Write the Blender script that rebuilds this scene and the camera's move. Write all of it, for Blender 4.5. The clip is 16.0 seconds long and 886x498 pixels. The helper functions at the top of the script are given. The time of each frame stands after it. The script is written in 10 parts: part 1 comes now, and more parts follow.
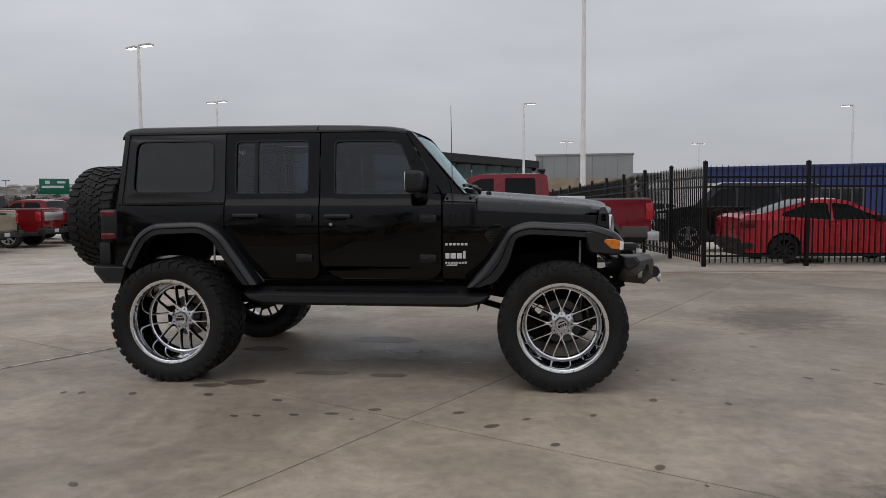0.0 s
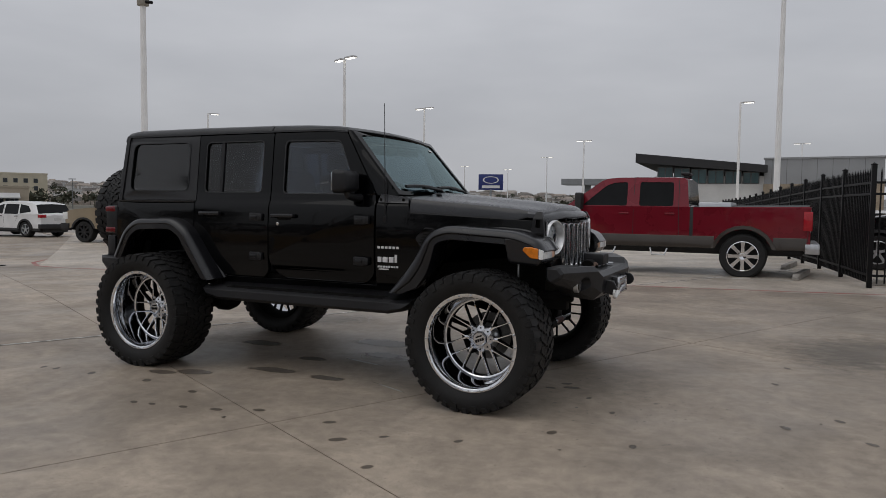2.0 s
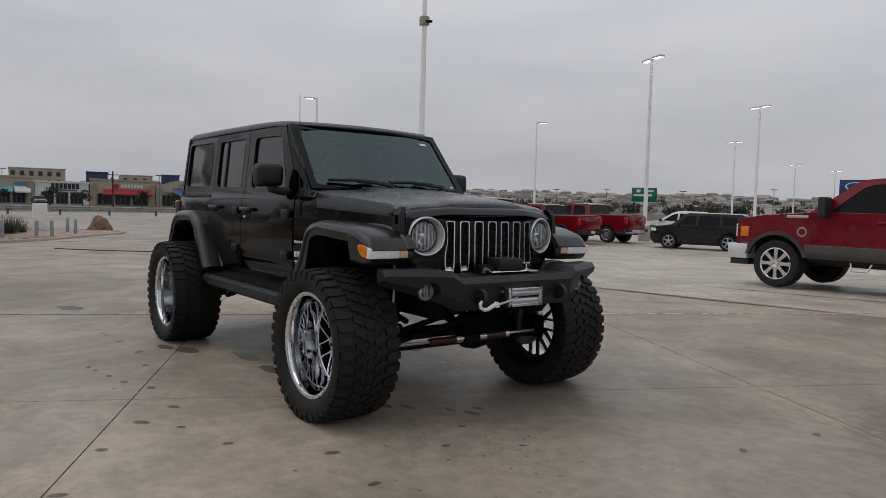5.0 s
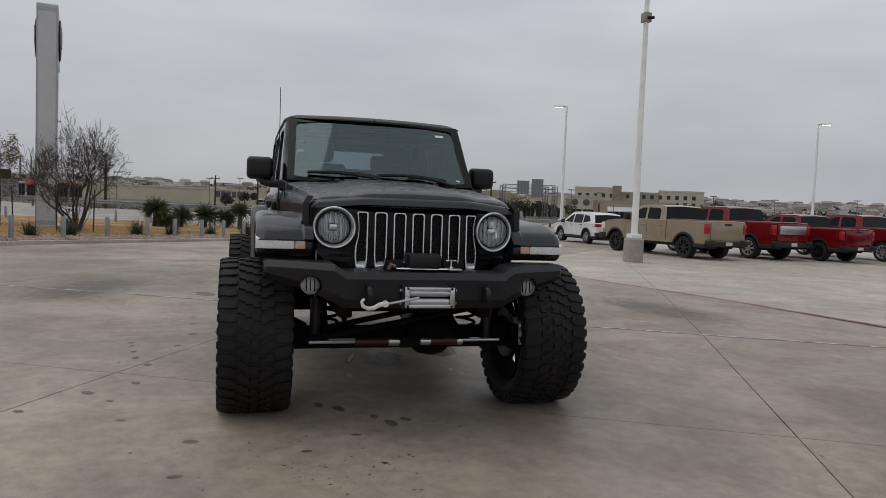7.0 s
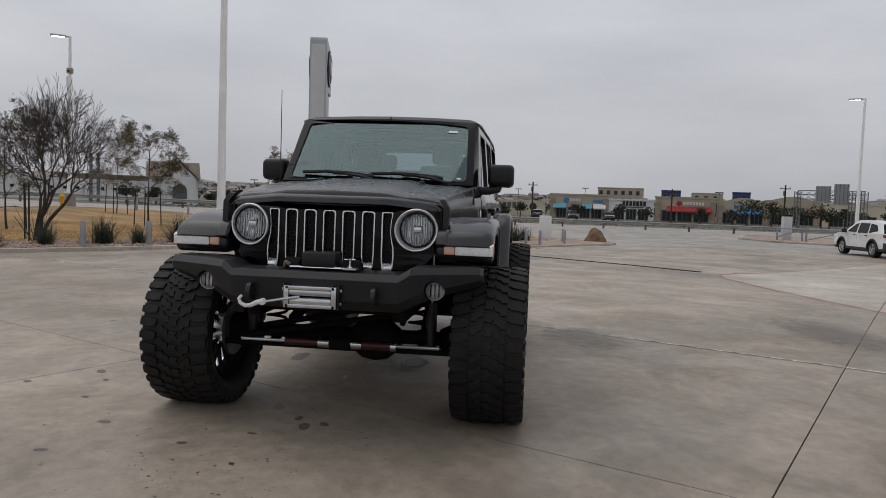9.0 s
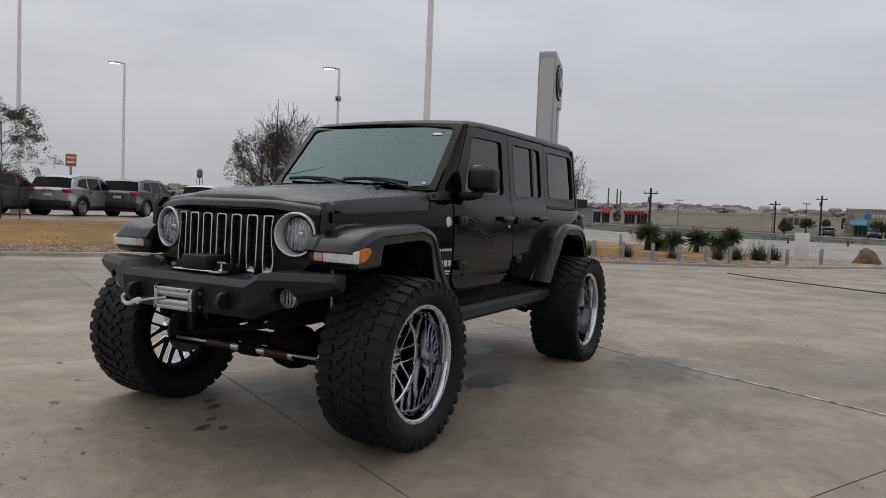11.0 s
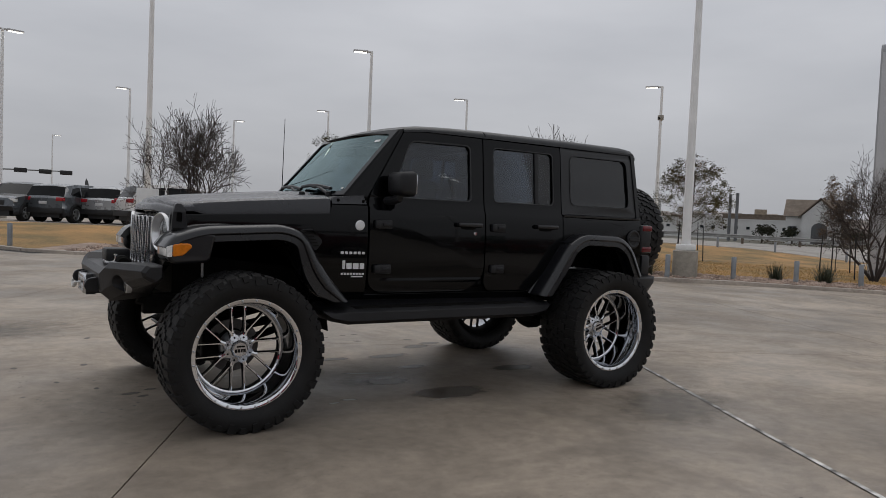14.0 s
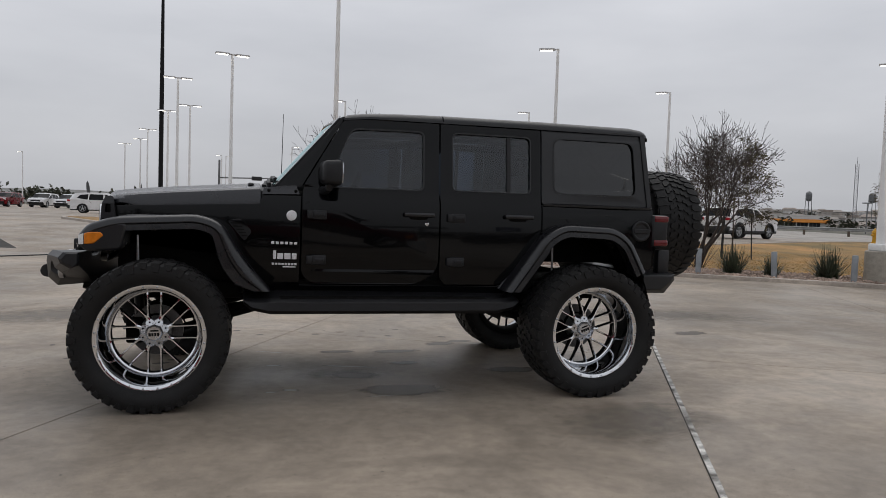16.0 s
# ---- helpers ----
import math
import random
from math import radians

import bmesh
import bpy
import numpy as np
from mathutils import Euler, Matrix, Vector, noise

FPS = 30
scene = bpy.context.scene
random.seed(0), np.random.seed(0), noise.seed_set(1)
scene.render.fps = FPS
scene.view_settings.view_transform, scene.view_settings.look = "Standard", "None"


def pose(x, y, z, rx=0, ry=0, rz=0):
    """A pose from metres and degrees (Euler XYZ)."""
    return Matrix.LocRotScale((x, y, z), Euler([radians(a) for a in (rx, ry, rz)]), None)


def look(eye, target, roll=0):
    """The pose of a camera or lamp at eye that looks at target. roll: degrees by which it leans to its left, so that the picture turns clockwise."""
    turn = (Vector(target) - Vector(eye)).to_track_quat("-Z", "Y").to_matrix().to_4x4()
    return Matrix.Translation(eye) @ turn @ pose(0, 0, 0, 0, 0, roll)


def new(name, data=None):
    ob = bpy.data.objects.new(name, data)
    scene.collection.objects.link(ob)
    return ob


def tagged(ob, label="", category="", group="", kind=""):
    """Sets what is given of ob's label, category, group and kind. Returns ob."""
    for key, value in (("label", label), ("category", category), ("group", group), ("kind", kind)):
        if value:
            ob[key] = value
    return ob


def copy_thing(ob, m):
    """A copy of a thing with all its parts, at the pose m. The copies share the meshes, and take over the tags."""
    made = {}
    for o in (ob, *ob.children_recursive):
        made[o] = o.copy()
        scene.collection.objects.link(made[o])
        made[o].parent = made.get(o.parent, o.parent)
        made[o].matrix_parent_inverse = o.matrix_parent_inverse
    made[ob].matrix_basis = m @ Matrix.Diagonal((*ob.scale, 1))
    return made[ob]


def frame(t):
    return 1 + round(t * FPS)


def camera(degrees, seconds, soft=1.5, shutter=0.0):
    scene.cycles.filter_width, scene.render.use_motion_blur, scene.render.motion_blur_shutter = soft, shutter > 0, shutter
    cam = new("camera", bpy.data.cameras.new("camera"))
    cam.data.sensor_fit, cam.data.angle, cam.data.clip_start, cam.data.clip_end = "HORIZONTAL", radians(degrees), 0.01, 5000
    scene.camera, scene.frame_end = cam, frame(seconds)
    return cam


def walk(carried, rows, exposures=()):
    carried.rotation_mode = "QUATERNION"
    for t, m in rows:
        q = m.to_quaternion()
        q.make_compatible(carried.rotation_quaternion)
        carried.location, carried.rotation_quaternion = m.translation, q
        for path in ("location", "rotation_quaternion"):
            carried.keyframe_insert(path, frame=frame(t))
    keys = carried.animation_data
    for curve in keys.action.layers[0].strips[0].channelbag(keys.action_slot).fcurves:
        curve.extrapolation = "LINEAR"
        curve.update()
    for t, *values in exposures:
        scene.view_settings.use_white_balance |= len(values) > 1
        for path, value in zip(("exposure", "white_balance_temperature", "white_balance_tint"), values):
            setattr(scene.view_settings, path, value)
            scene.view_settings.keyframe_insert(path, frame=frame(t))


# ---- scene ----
cam = camera(63.2, 16.0, soft=0.6)
PATH = [
    (0, (1.307, -6.313, 1.389), (1.051, -4.334, 1.257), -0.3),
    (0.5, (1.841, -6.147, 1.382), (1.434, -4.193, 1.254), -0.1),
    (1, (2.356, -5.924, 1.376), (1.801, -4.007, 1.253), 0.1),
    (1.5, (2.866, -5.71, 1.373), (2.166, -3.841, 1.253), 0.5),
    (2, (3.336, -5.432, 1.38), (2.489, -3.625, 1.257), 0.7),
    (2.5, (3.804, -5.143, 1.372), (2.814, -3.409, 1.25), 0.7),
    (3, (4.214, -4.79, 1.376), (3.089, -3.141, 1.254), 0.7),
    (3.5, (4.608, -4.419, 1.365), (3.356, -2.863, 1.247), 1.0),
    (4, (4.948, -4.007, 1.369), (3.577, -2.556, 1.249), 1.1),
    (6.5, (6.017, -1.539, 1.311), (4.156, -0.817, 1.191), 2.3),
    (7, (6.088, -0.994, 1.306), (4.164, -0.460, 1.187), 2.3),
    (7.5, (6.120, -0.450, 1.311), (4.153, -0.106, 1.195), 2.2),
    (8, (6.114, 0.093, 1.310), (4.123, 0.251, 1.193), 2.2),
    (8.5, (6.017, 0.615, 1.309), (4.021, 0.574, 1.189), 2.1),
    (9, (5.907, 1.137, 1.304), (3.925, 0.894, 1.183), 2.0),
    (11.5, (4.651, 3.52, 1.324), (2.991, 2.409, 1.23), 2.5),
    (12, (4.394, 3.983, 1.328), (2.842, 2.725, 1.247), 2.7),
    (12.5, (4.071, 4.369, 1.32), (2.63, 2.985, 1.24), 2.6),
    (13, (3.705, 4.751, 1.314), (2.382, 3.253, 1.232), 2.6),
    (13.5, (3.276, 5.007, 1.309), (2.073, 3.411, 1.231), 2.5),
    (14, (2.835, 5.236, 1.305), (1.756, 3.554, 1.225), 2.4),
    (14.5, (2.345, 5.405, 1.298), (1.401, 3.643, 1.21), 2.2),
    (15, (1.867, 5.568, 1.298), (1.065, 3.738, 1.204), 2.1),
    (15.5, (1.393, 5.695, 1.292), (0.734, 3.809, 1.196), 2.0),
    (16, (0.916, 5.798, 1.292), (0.399, 3.869, 1.194), 1.9),
]
walk(cam, [(t, look(eye, target, roll)) for t, eye, target, roll in PATH],
     [(0, 0.09), (2.5, -0.10), (3.5, -0.06), (6.5, 0.12), (7.5, 0.02), (9, 0.13), (11.5, 0.14), (12.5, 0.04), (14.0, -0.02), (14.5, 0.0), (15.5, 0.16), (16, 0.20)])

# ==== world, light and exposure
sky_world = bpy.data.worlds.new("overcast_sky")
scene.world = sky_world
sky_world.use_nodes = True
wt = sky_world.node_tree
wt.nodes.clear()
w_out = wt.nodes.new("ShaderNodeOutputWorld")
w_bg = wt.nodes.new("ShaderNodeBackground")
w_sky = wt.nodes.new("ShaderNodeTexSky")
w_sky.sky_type = "NISHITA"
w_sky.sun_disc = False
w_sky.sun_elevation, w_sky.sun_rotation = radians(55), radians(200)
w_sky.air_density, w_sky.dust_density, w_sky.ozone_density = 1.0, 3.0, 1.0
w_gain = wt.nodes.new("ShaderNodeMixRGB")
w_gain.blend_type = "MULTIPLY"
w_gain.inputs[0].default_value = 1.0
w_gain.inputs[2].default_value = (0.055, 0.055, 0.055, 1)
wt.links.new(w_sky.outputs[0], w_gain.inputs[1])
# overcast layer: soft grey cloud over the clear sky, darker towards the horizon bank
w_co = wt.nodes.new("ShaderNodeTexCoord")
w_map = wt.nodes.new("ShaderNodeMapping")
w_map.inputs["Scale"].default_value = (1.6, 1.6, 6.0)
wt.links.new(w_co.outputs["Generated"], w_map.inputs[0])
w_noise = wt.nodes.new("ShaderNodeTexNoise")
w_noise.inputs["Scale"].default_value = 1.7
w_noise.inputs["Detail"].default_value = 5.0
w_noise.inputs["Roughness"].default_value = 0.5
wt.links.new(w_map.outputs[0], w_noise.inputs["Vector"])
w_ramp = wt.nodes.new("ShaderNodeValToRGB")
w_ramp.color_ramp.elements[0].position, w_ramp.color_ramp.elements[1].position = 0.3, 0.75
w_ramp.color_ramp.elements[0].color = (0.468, 0.48, 0.515, 1)
w_ramp.color_ramp.elements[1].color = (0.578, 0.588, 0.622, 1)
wt.links.new(w_noise.outputs["Fac"], w_ramp.inputs[0])
w_mix = wt.nodes.new("ShaderNodeMixRGB")
w_mix.inputs[0].default_value = 0.93
wt.links.new(w_gain.outputs[0], w_mix.inputs[1])
wt.links.new(w_ramp.outputs[0], w_mix.inputs[2])
w_sep = wt.nodes.new("ShaderNodeSeparateXYZ")
wt.links.new(w_co.outputs["Generated"], w_sep.inputs[0])
w_bank = wt.nodes.new("ShaderNodeMapRange")
w_bank.inputs[1].default_value, w_bank.inputs[2].default_value = 0.0, 0.27
w_bank.inputs[3].default_value, w_bank.inputs[4].default_value = 0.80, 1.10
wt.links.new(w_sep.outputs["Z"], w_bank.inputs[0])
w_low = wt.nodes.new("ShaderNodeMixRGB")
w_low.blend_type = "MULTIPLY"
w_low.inputs[0].default_value = 1.0
wt.links.new(w_mix.outputs[0], w_low.inputs[1])
wt.links.new(w_bank.outputs[0], w_low.inputs[2])
wt.links.new(w_low.outputs[0], w_bg.inputs[0])
w_bg.inputs[1].default_value = 1.0
wt.links.new(w_bg.outputs[0], w_out.inputs[0])

sun = new("sun", bpy.data.lights.new("sun", "SUN"))
sun.data.energy, sun.data.angle, sun.data.color = 0.55, radians(60), (1.0, 0.97, 0.93)
sun.matrix_world = look((-6, -14, 30), (0, 0, 0))

# ==== small building helpers
def thing(name, label="", category="", group="", kind="", at=None):
    ob = new(name)
    ob.empty_display_size = 0.2
    if at is not None:
        ob.matrix_basis = at
    return tagged(ob, label, category, group, kind)


def finish(bm, smooth=35):
    bmesh.ops.recalc_face_normals(bm, faces=bm.faces)
    lim = radians(smooth)
    for f in bm.faces:
        f.smooth = smooth > 0
    if smooth > 0:
        for e in bm.edges:
            e.smooth = len(e.link_faces) == 2 and e.calc_face_angle(0) < lim


def part(name, bm, material, parent=None, label="", bevel=0.0, smooth=35, segs=2, harden=False):
    finish(bm, smooth)
    me = bpy.data.meshes.new(name)
    bm.to_mesh(me)
    bm.free()
    me.materials.append(material)
    ob = new(name, me)
    if parent is not None:
        ob.parent = parent
    if bevel > 0:
        md = ob.modifiers.new("bevel", "BEVEL")
        md.width, md.segments, md.limit_method, md.angle_limit = bevel, segs, "ANGLE", radians(40)
        md.harden_normals = harden
    if label:
        ob["label"] = label
    return ob


def box(bm, x0, x1, y0, y1, z0, z1):
    vs = [bm.verts.new(p) for p in ((x0, y0, z0), (x1, y0, z0), (x1, y1, z0), (x0, y1, z0),
                                    (x0, y0, z1), (x1, y0, z1), (x1, y1, z1), (x0, y1, z1))]
    for q in ((0, 3, 2, 1), (4, 5, 6, 7), (0, 1, 5, 4), (1, 2, 6, 5), (2, 3, 7, 6), (3, 0, 4, 7)):
        bm.faces.new([vs[i] for i in q])
    return vs


def rbox(bm, x0, x1, y0, y1, z0, z1, r=0.01, segs=2):
    """A box with rounded edges."""
    tmp = bmesh.new()
    box(tmp, x0, x1, y0, y1, z0, z1)
    bmesh.ops.bevel(tmp, geom=tmp.edges[:], offset=r, segments=segs, affect="EDGES", profile=0.5)
    merge(bm, tmp)


def merge(bm, tmp, m=None):
    me = bpy.data.meshes.new("tmp")
    if m is not None:
        tmp.transform(m)
    tmp.to_mesh(me)
    tmp.free()
    bm.from_mesh(me)
    bpy.data.meshes.remove(me)


def prism(bm, pts, d0, d1, plane="xz"):
    """A polygon in a plane, pulled along the third axis."""
    def place(p, d):
        return {"xz": (p[0], d, p[1]), "yz": (d, p[0], p[1]), "xy": (p[0], p[1], d)}[plane]
    a = [bm.verts.new(place(p, d0)) for p in pts]
    b = [bm.verts.new(place(p, d1)) for p in pts]
    n = len(pts)
    bm.faces.new(a)
    bm.faces.new(b[::-1])
    for i in range(n):
        bm.faces.new((a[i], a[(i + 1) % n], b[(i + 1) % n], b[i]))


def loft(bm, loops, closed=True, caps=True):
    """Skin between loops of equally many points."""
    rows = [[bm.verts.new(p) for p in lp] for lp in loops]
    n = len(rows[0])
    for a, b in zip(rows, rows[1:]):
        for i in range(n if closed else n - 1):
            j = (i + 1) % n
            bm.faces.new((a[i], a[j], b[j], b[i]))
    if caps and closed:
        bm.faces.new(rows[0][::-1])
        bm.faces.new(rows[-1])
    return rows


def tube(bm, path, r, n=8, r1=None, caps=True):
    """A round bar along a path; r to r1 tapers."""
    path = [Vector(p) for p in path]
    loops = []
    for i, p in enumerate(path):
        d = (path[min(i + 1, len(path) - 1)] - path[max(i - 1, 0)]).normalized()
        u = d.orthogonal().normalized() if i == 0 else (u - d * u.dot(d)).normalized()
        v = d.cross(u)
        rr = r if r1 is None else r + (r1 - r) * i / max(1, len(path) - 1)
        loops.append([p + (u * math.cos(a) + v * math.sin(a)) * rr for a in (2 * math.pi * k / n for k in range(n))])
    loft(bm, loops, True, caps)


def lathe(bm, prof, n=48, axis="y", at=(0, 0, 0), ends=True):
    """Turn a profile of (radius, along) round an axis."""
    rows = []
    for r, h in prof:
        row = []
        for k in range(n):
            a = 2 * math.pi * k / n
            c, s = r * math.cos(a), r * math.sin(a)
            p = {"y": (c, h, s), "x": (h, c, s), "z": (c, s, h)}[axis]
            row.append(bm.verts.new((p[0] + at[0], p[1] + at[1], p[2] + at[2])))
        rows.append(row)
    for a, b in zip(rows, rows[1:]):
        for i in range(n):
            j = (i + 1) % n
            bm.faces.new((a[i], a[j], b[j], b[i]))
    if ends:
        for row in (rows[0], rows[-1]):
            if (row[0].co - row[n // 2].co).length > 1e-5:
                bm.faces.new(row)
    return rows


def rounded(x0, x1, z0, z1, r, n=4):
    """A rectangle's outline with rounded corners; r may be four radii from the lower left, anticlockwise."""
    rs = r if isinstance(r, (tuple, list)) else (r,) * 4
    out = []
    for (cx, cz, a0), q in zip(((x0, z0, 180), (x1, z0, 270), (x1, z1, 0), (x0, z1, 90)), rs):
        mx, mz = cx + (q if cx == x0 else -q), cz + (q if cz == z0 else -q)
        for k in range(n + 1):
            a = radians(a0 + 90 * k / n)
            out.append((mx + q * math.cos(a), mz + q * math.sin(a)))
    return out


def fillet(pts, r, n=4):
    """Round the corners of a polygon; r one radius or one for each corner."""
    out = []
    m = len(pts)
    for i, p in enumerate(pts):
        q = r[i] if isinstance(r, (tuple, list)) else r
        p, a, b = Vector(p), Vector(pts[i - 1]), Vector(pts[(i + 1) % m])
        if q <= 0:
            out.append(tuple(p))
            continue
        u, v = (a - p), (b - p)
        q = min(q, u.length * 0.45, v.length * 0.45)
        s, e = p + u.normalized() * q, p + v.normalized() * q
        for k in range(n + 1):
            t = k / n
            out.append(tuple(s.lerp(p, t).lerp(p.lerp(e, t), t)))
    return out


def outward(ob, d):
    """Turn an open skin so that its faces look along d."""
    me = ob.data
    if sum(p.normal.dot(Vector(d)) * p.area for p in me.polygons) < 0:
        me.flip_normals()
    return ob


def cut(ob, bm):
    """Take the solid in bm out of a mesh object, with its edges bevelled afterwards."""
    me = bpy.data.meshes.new("cutter")
    bmesh.ops.recalc_face_normals(bm, faces=bm.faces[:])
    bm.to_mesh(me)
    bm.free()
    tool = bpy.data.objects.new("cutter", me)
    bpy.context.scene.collection.objects.link(tool)
    md = ob.modifiers.new("cut", "BOOLEAN")
    md.operation, md.solver, md.object = "DIFFERENCE", "EXACT", tool
    old = ob.data
    keep = [m for m in ob.modifiers if m.type == "BEVEL"]
    for m in keep:
        m.show_viewport = False
    dg = bpy.context.evaluated_depsgraph_get()
    dg.update()
    ob.data = bpy.data.meshes.new_from_object(ob.evaluated_get(dg))
    ob.data.name = old.name
    ob.modifiers.remove(md)
    for m in keep:
        m.show_viewport = True
    bpy.data.objects.remove(tool)
    bpy.data.meshes.remove(me)
    bpy.data.meshes.remove(old)


def sheet(bm, loops, levels, place, thick):
    """A curved panel: outlines in 2D (the first outer, the rest holes), cut at the levels of the second
    coordinate, bent by place(a, b) -> point and given thickness by place(a, b, thick)."""
    from mathutils.geometry import tessellate_polygon
    flat = [[Vector((a, b, 0)) for a, b in lp] for lp in loops]
    tris = tessellate_polygon(flat)
    tmp = bmesh.new()
    vs = [tmp.verts.new(p) for lp in flat for p in lp]
    for t in tris:
        try:
            tmp.faces.new([vs[i] for i in t])
        except ValueError:
            pass
    for z in levels:
        bmesh.ops.bisect_plane(tmp, geom=tmp.verts[:] + tmp.edges[:] + tmp.faces[:], plane_co=(0, z, 0), plane_no=(0, 1, 0))
    tmp.verts.index_update()
    outer = [bm.verts.new(place(v.co.x, v.co.y, 0.0)) for v in tmp.verts]
    inner = [bm.verts.new(place(v.co.x, v.co.y, thick)) for v in tmp.verts]
    for f in tmp.faces:
        ids = [v.index for v in f.verts]
        bm.faces.new([outer[i] for i in ids])
        bm.faces.new([inner[i] for i in reversed(ids)])
    for e in tmp.edges:
        if len(e.link_faces) == 1:
            i, j = e.verts[0].index, e.verts[1].index
            bm.faces.new((outer[i], outer[j], inner[j], inner[i]))
    tmp.free()


# ==== materials
def mat(name, color, rough=0.5, metal=0.0, vary=0.0, scale=8.0, fine=0.0, bump=0.0, coat=0.0, rvary=0.0,
        other=None, rnd=0.0, emit=None, power=0.0, fscale=None, spec=None):
    """A surface with two scales of variation: broad blotches and a fine grain."""
    m = bpy.data.materials.new(name)
    m.use_nodes = True
    nt = m.node_tree
    b = nt.nodes["Principled BSDF"]
    b.inputs["Base Color"].default_value = (*color, 1)
    b.inputs["Roughness"].default_value = rough
    b.inputs["Metallic"].default_value = metal
    if coat:
        b.inputs["Coat Weight"].default_value = coat
        b.inputs["Coat Roughness"].default_value = 0.03
        b.inputs["Specular IOR Level"].default_value = 0.5 * (1 - coat)
    if spec is not None:
        b.inputs["Specular IOR Level"].default_value = spec
    if emit:
        b.inputs["Emission Color"].default_value = (*emit, 1)
        b.inputs["Emission Strength"].default_value = power
    if vary or fine or bump or rvary or rnd:
        tc = nt.nodes.new("ShaderNodeTexCoord")
        n1 = nt.nodes.new("ShaderNodeTexNoise")
        n1.inputs["Scale"].default_value, n1.inputs["Detail"].default_value = scale, 6
        n2 = nt.nodes.new("ShaderNodeTexNoise")
        n2.inputs["Scale"].default_value, n2.inputs["Detail"].default_value = fscale or scale * 22, 4
        for n in (n1, n2):
            nt.links.new(tc.outputs["Object"], n.inputs["Vector"])
        dark = nt.nodes.new("ShaderNodeMixRGB")
        lo = other or tuple(c * (1 - vary) for c in color)
        dark.inputs[1].default_value, dark.inputs[2].default_value = (*lo, 1), (*color, 1)
        ramp = nt.nodes.new("ShaderNodeMapRange")
        ramp.inputs[1].default_value, ramp.inputs[2].default_value = 0.35, 0.65
        nt.links.new(n1.outputs["Fac"], ramp.inputs[0])
        nt.links.new(ramp.outputs[0], dark.inputs[0])
        last = dark.outputs[0]
        if fine:
            mul = nt.nodes.new("ShaderNodeMixRGB")
            mul.blend_type = "MULTIPLY"
            mul.inputs[0].default_value = 1.0
            fr = nt.nodes.new("ShaderNodeMapRange")
            fr.inputs[1].default_value, fr.inputs[2].default_value = 0.3, 0.7
            fr.inputs[3].default_value, fr.inputs[4].default_value = 1 - fine, 1 + fine
            nt.links.new(n2.outputs["Fac"], fr.inputs[0])
            nt.links.new(last, mul.inputs[1])
            nt.links.new(fr.outputs[0], mul.inputs[2])
            last = mul.outputs[0]
        if rnd:
            oi = nt.nodes.new("ShaderNodeObjectInfo")
            rr = nt.nodes.new("ShaderNodeMapRange")
            rr.inputs[3].default_value, rr.inputs[4].default_value = 1 - rnd, 1 + rnd
            nt.links.new(oi.outputs["Random"], rr.inputs[0])
            mul = nt.nodes.new("ShaderNodeMixRGB")
            mul.blend_type = "MULTIPLY"
            mul.inputs[0].default_value = 1.0
            nt.links.new(last, mul.inputs[1])
            nt.links.new(rr.outputs[0], mul.inputs[2])
            last = mul.outputs[0]
        nt.links.new(last, b.inputs["Base Color"])
        if rvary:
            rm = nt.nodes.new("ShaderNodeMapRange")
            rm.inputs[1].default_value, rm.inputs[2].default_value = 0.3, 0.7
            rm.inputs[3].default_value, rm.inputs[4].default_value = max(0.02, rough - rvary), min(1, rough + rvary)
            nt.links.new(n1.outputs["Fac"], rm.inputs[0])
            nt.links.new(rm.outputs[0], b.inputs["Roughness"])
        if bump:
            bp = nt.nodes.new("ShaderNodeBump")
            bp.inputs["Strength"].default_value = bump
            bp.inputs["Distance"].default_value = 0.01
            nt.links.new(n2.outputs["Fac"], bp.inputs["Height"])
            nt.links.new(bp.outputs[0], b.inputs["Normal"])
    return m


def glass(name, tint, gloss=0.03, ior=1.5, sheen=(1, 1, 1)):
    """Thin tinted pane: see-through with a clear reflection."""
    m = bpy.data.materials.new(name)
    m.use_nodes = True
    nt = m.node_tree
    nt.nodes.clear()
    out = nt.nodes.new("ShaderNodeOutputMaterial")
    tr = nt.nodes.new("ShaderNodeBsdfTransparent")
    tr.inputs[0].default_value = (*tint, 1)
    gl = nt.nodes.new("ShaderNodeBsdfGlossy")
    gl.inputs["Roughness"].default_value = gloss
    gl.inputs["Color"].default_value = (*sheen, 1)
    fr = nt.nodes.new("ShaderNodeFresnel")
    fr.inputs[0].default_value = ior
    mx = nt.nodes.new("ShaderNodeMixShader")
    nt.links.new(fr.outputs[0], mx.inputs[0])
    nt.links.new(tr.outputs[0], mx.inputs[1])
    nt.links.new(gl.outputs[0], mx.inputs[2])
    nt.links.new(mx.outputs[0], out.inputs[0])
    return m


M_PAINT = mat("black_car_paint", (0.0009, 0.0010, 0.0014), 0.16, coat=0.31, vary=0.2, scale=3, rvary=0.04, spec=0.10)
M_TOP = mat("satin_black_hardtop", (0.0065, 0.0065, 0.0078), 0.34, vary=0.15, scale=5, fine=0.15, bump=0.08, fscale=300, spec=0.5)
M_FLARE = mat("black_flare_paint", (0.0066, 0.0068, 0.0088), 0.30, coat=0.30, vary=0.2, scale=4, rvary=0.06, spec=0.45)
# hood paints: base lifted above the body's black to put in sky reflection
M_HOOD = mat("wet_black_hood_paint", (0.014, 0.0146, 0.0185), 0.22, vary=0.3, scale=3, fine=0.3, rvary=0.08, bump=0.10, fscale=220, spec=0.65)
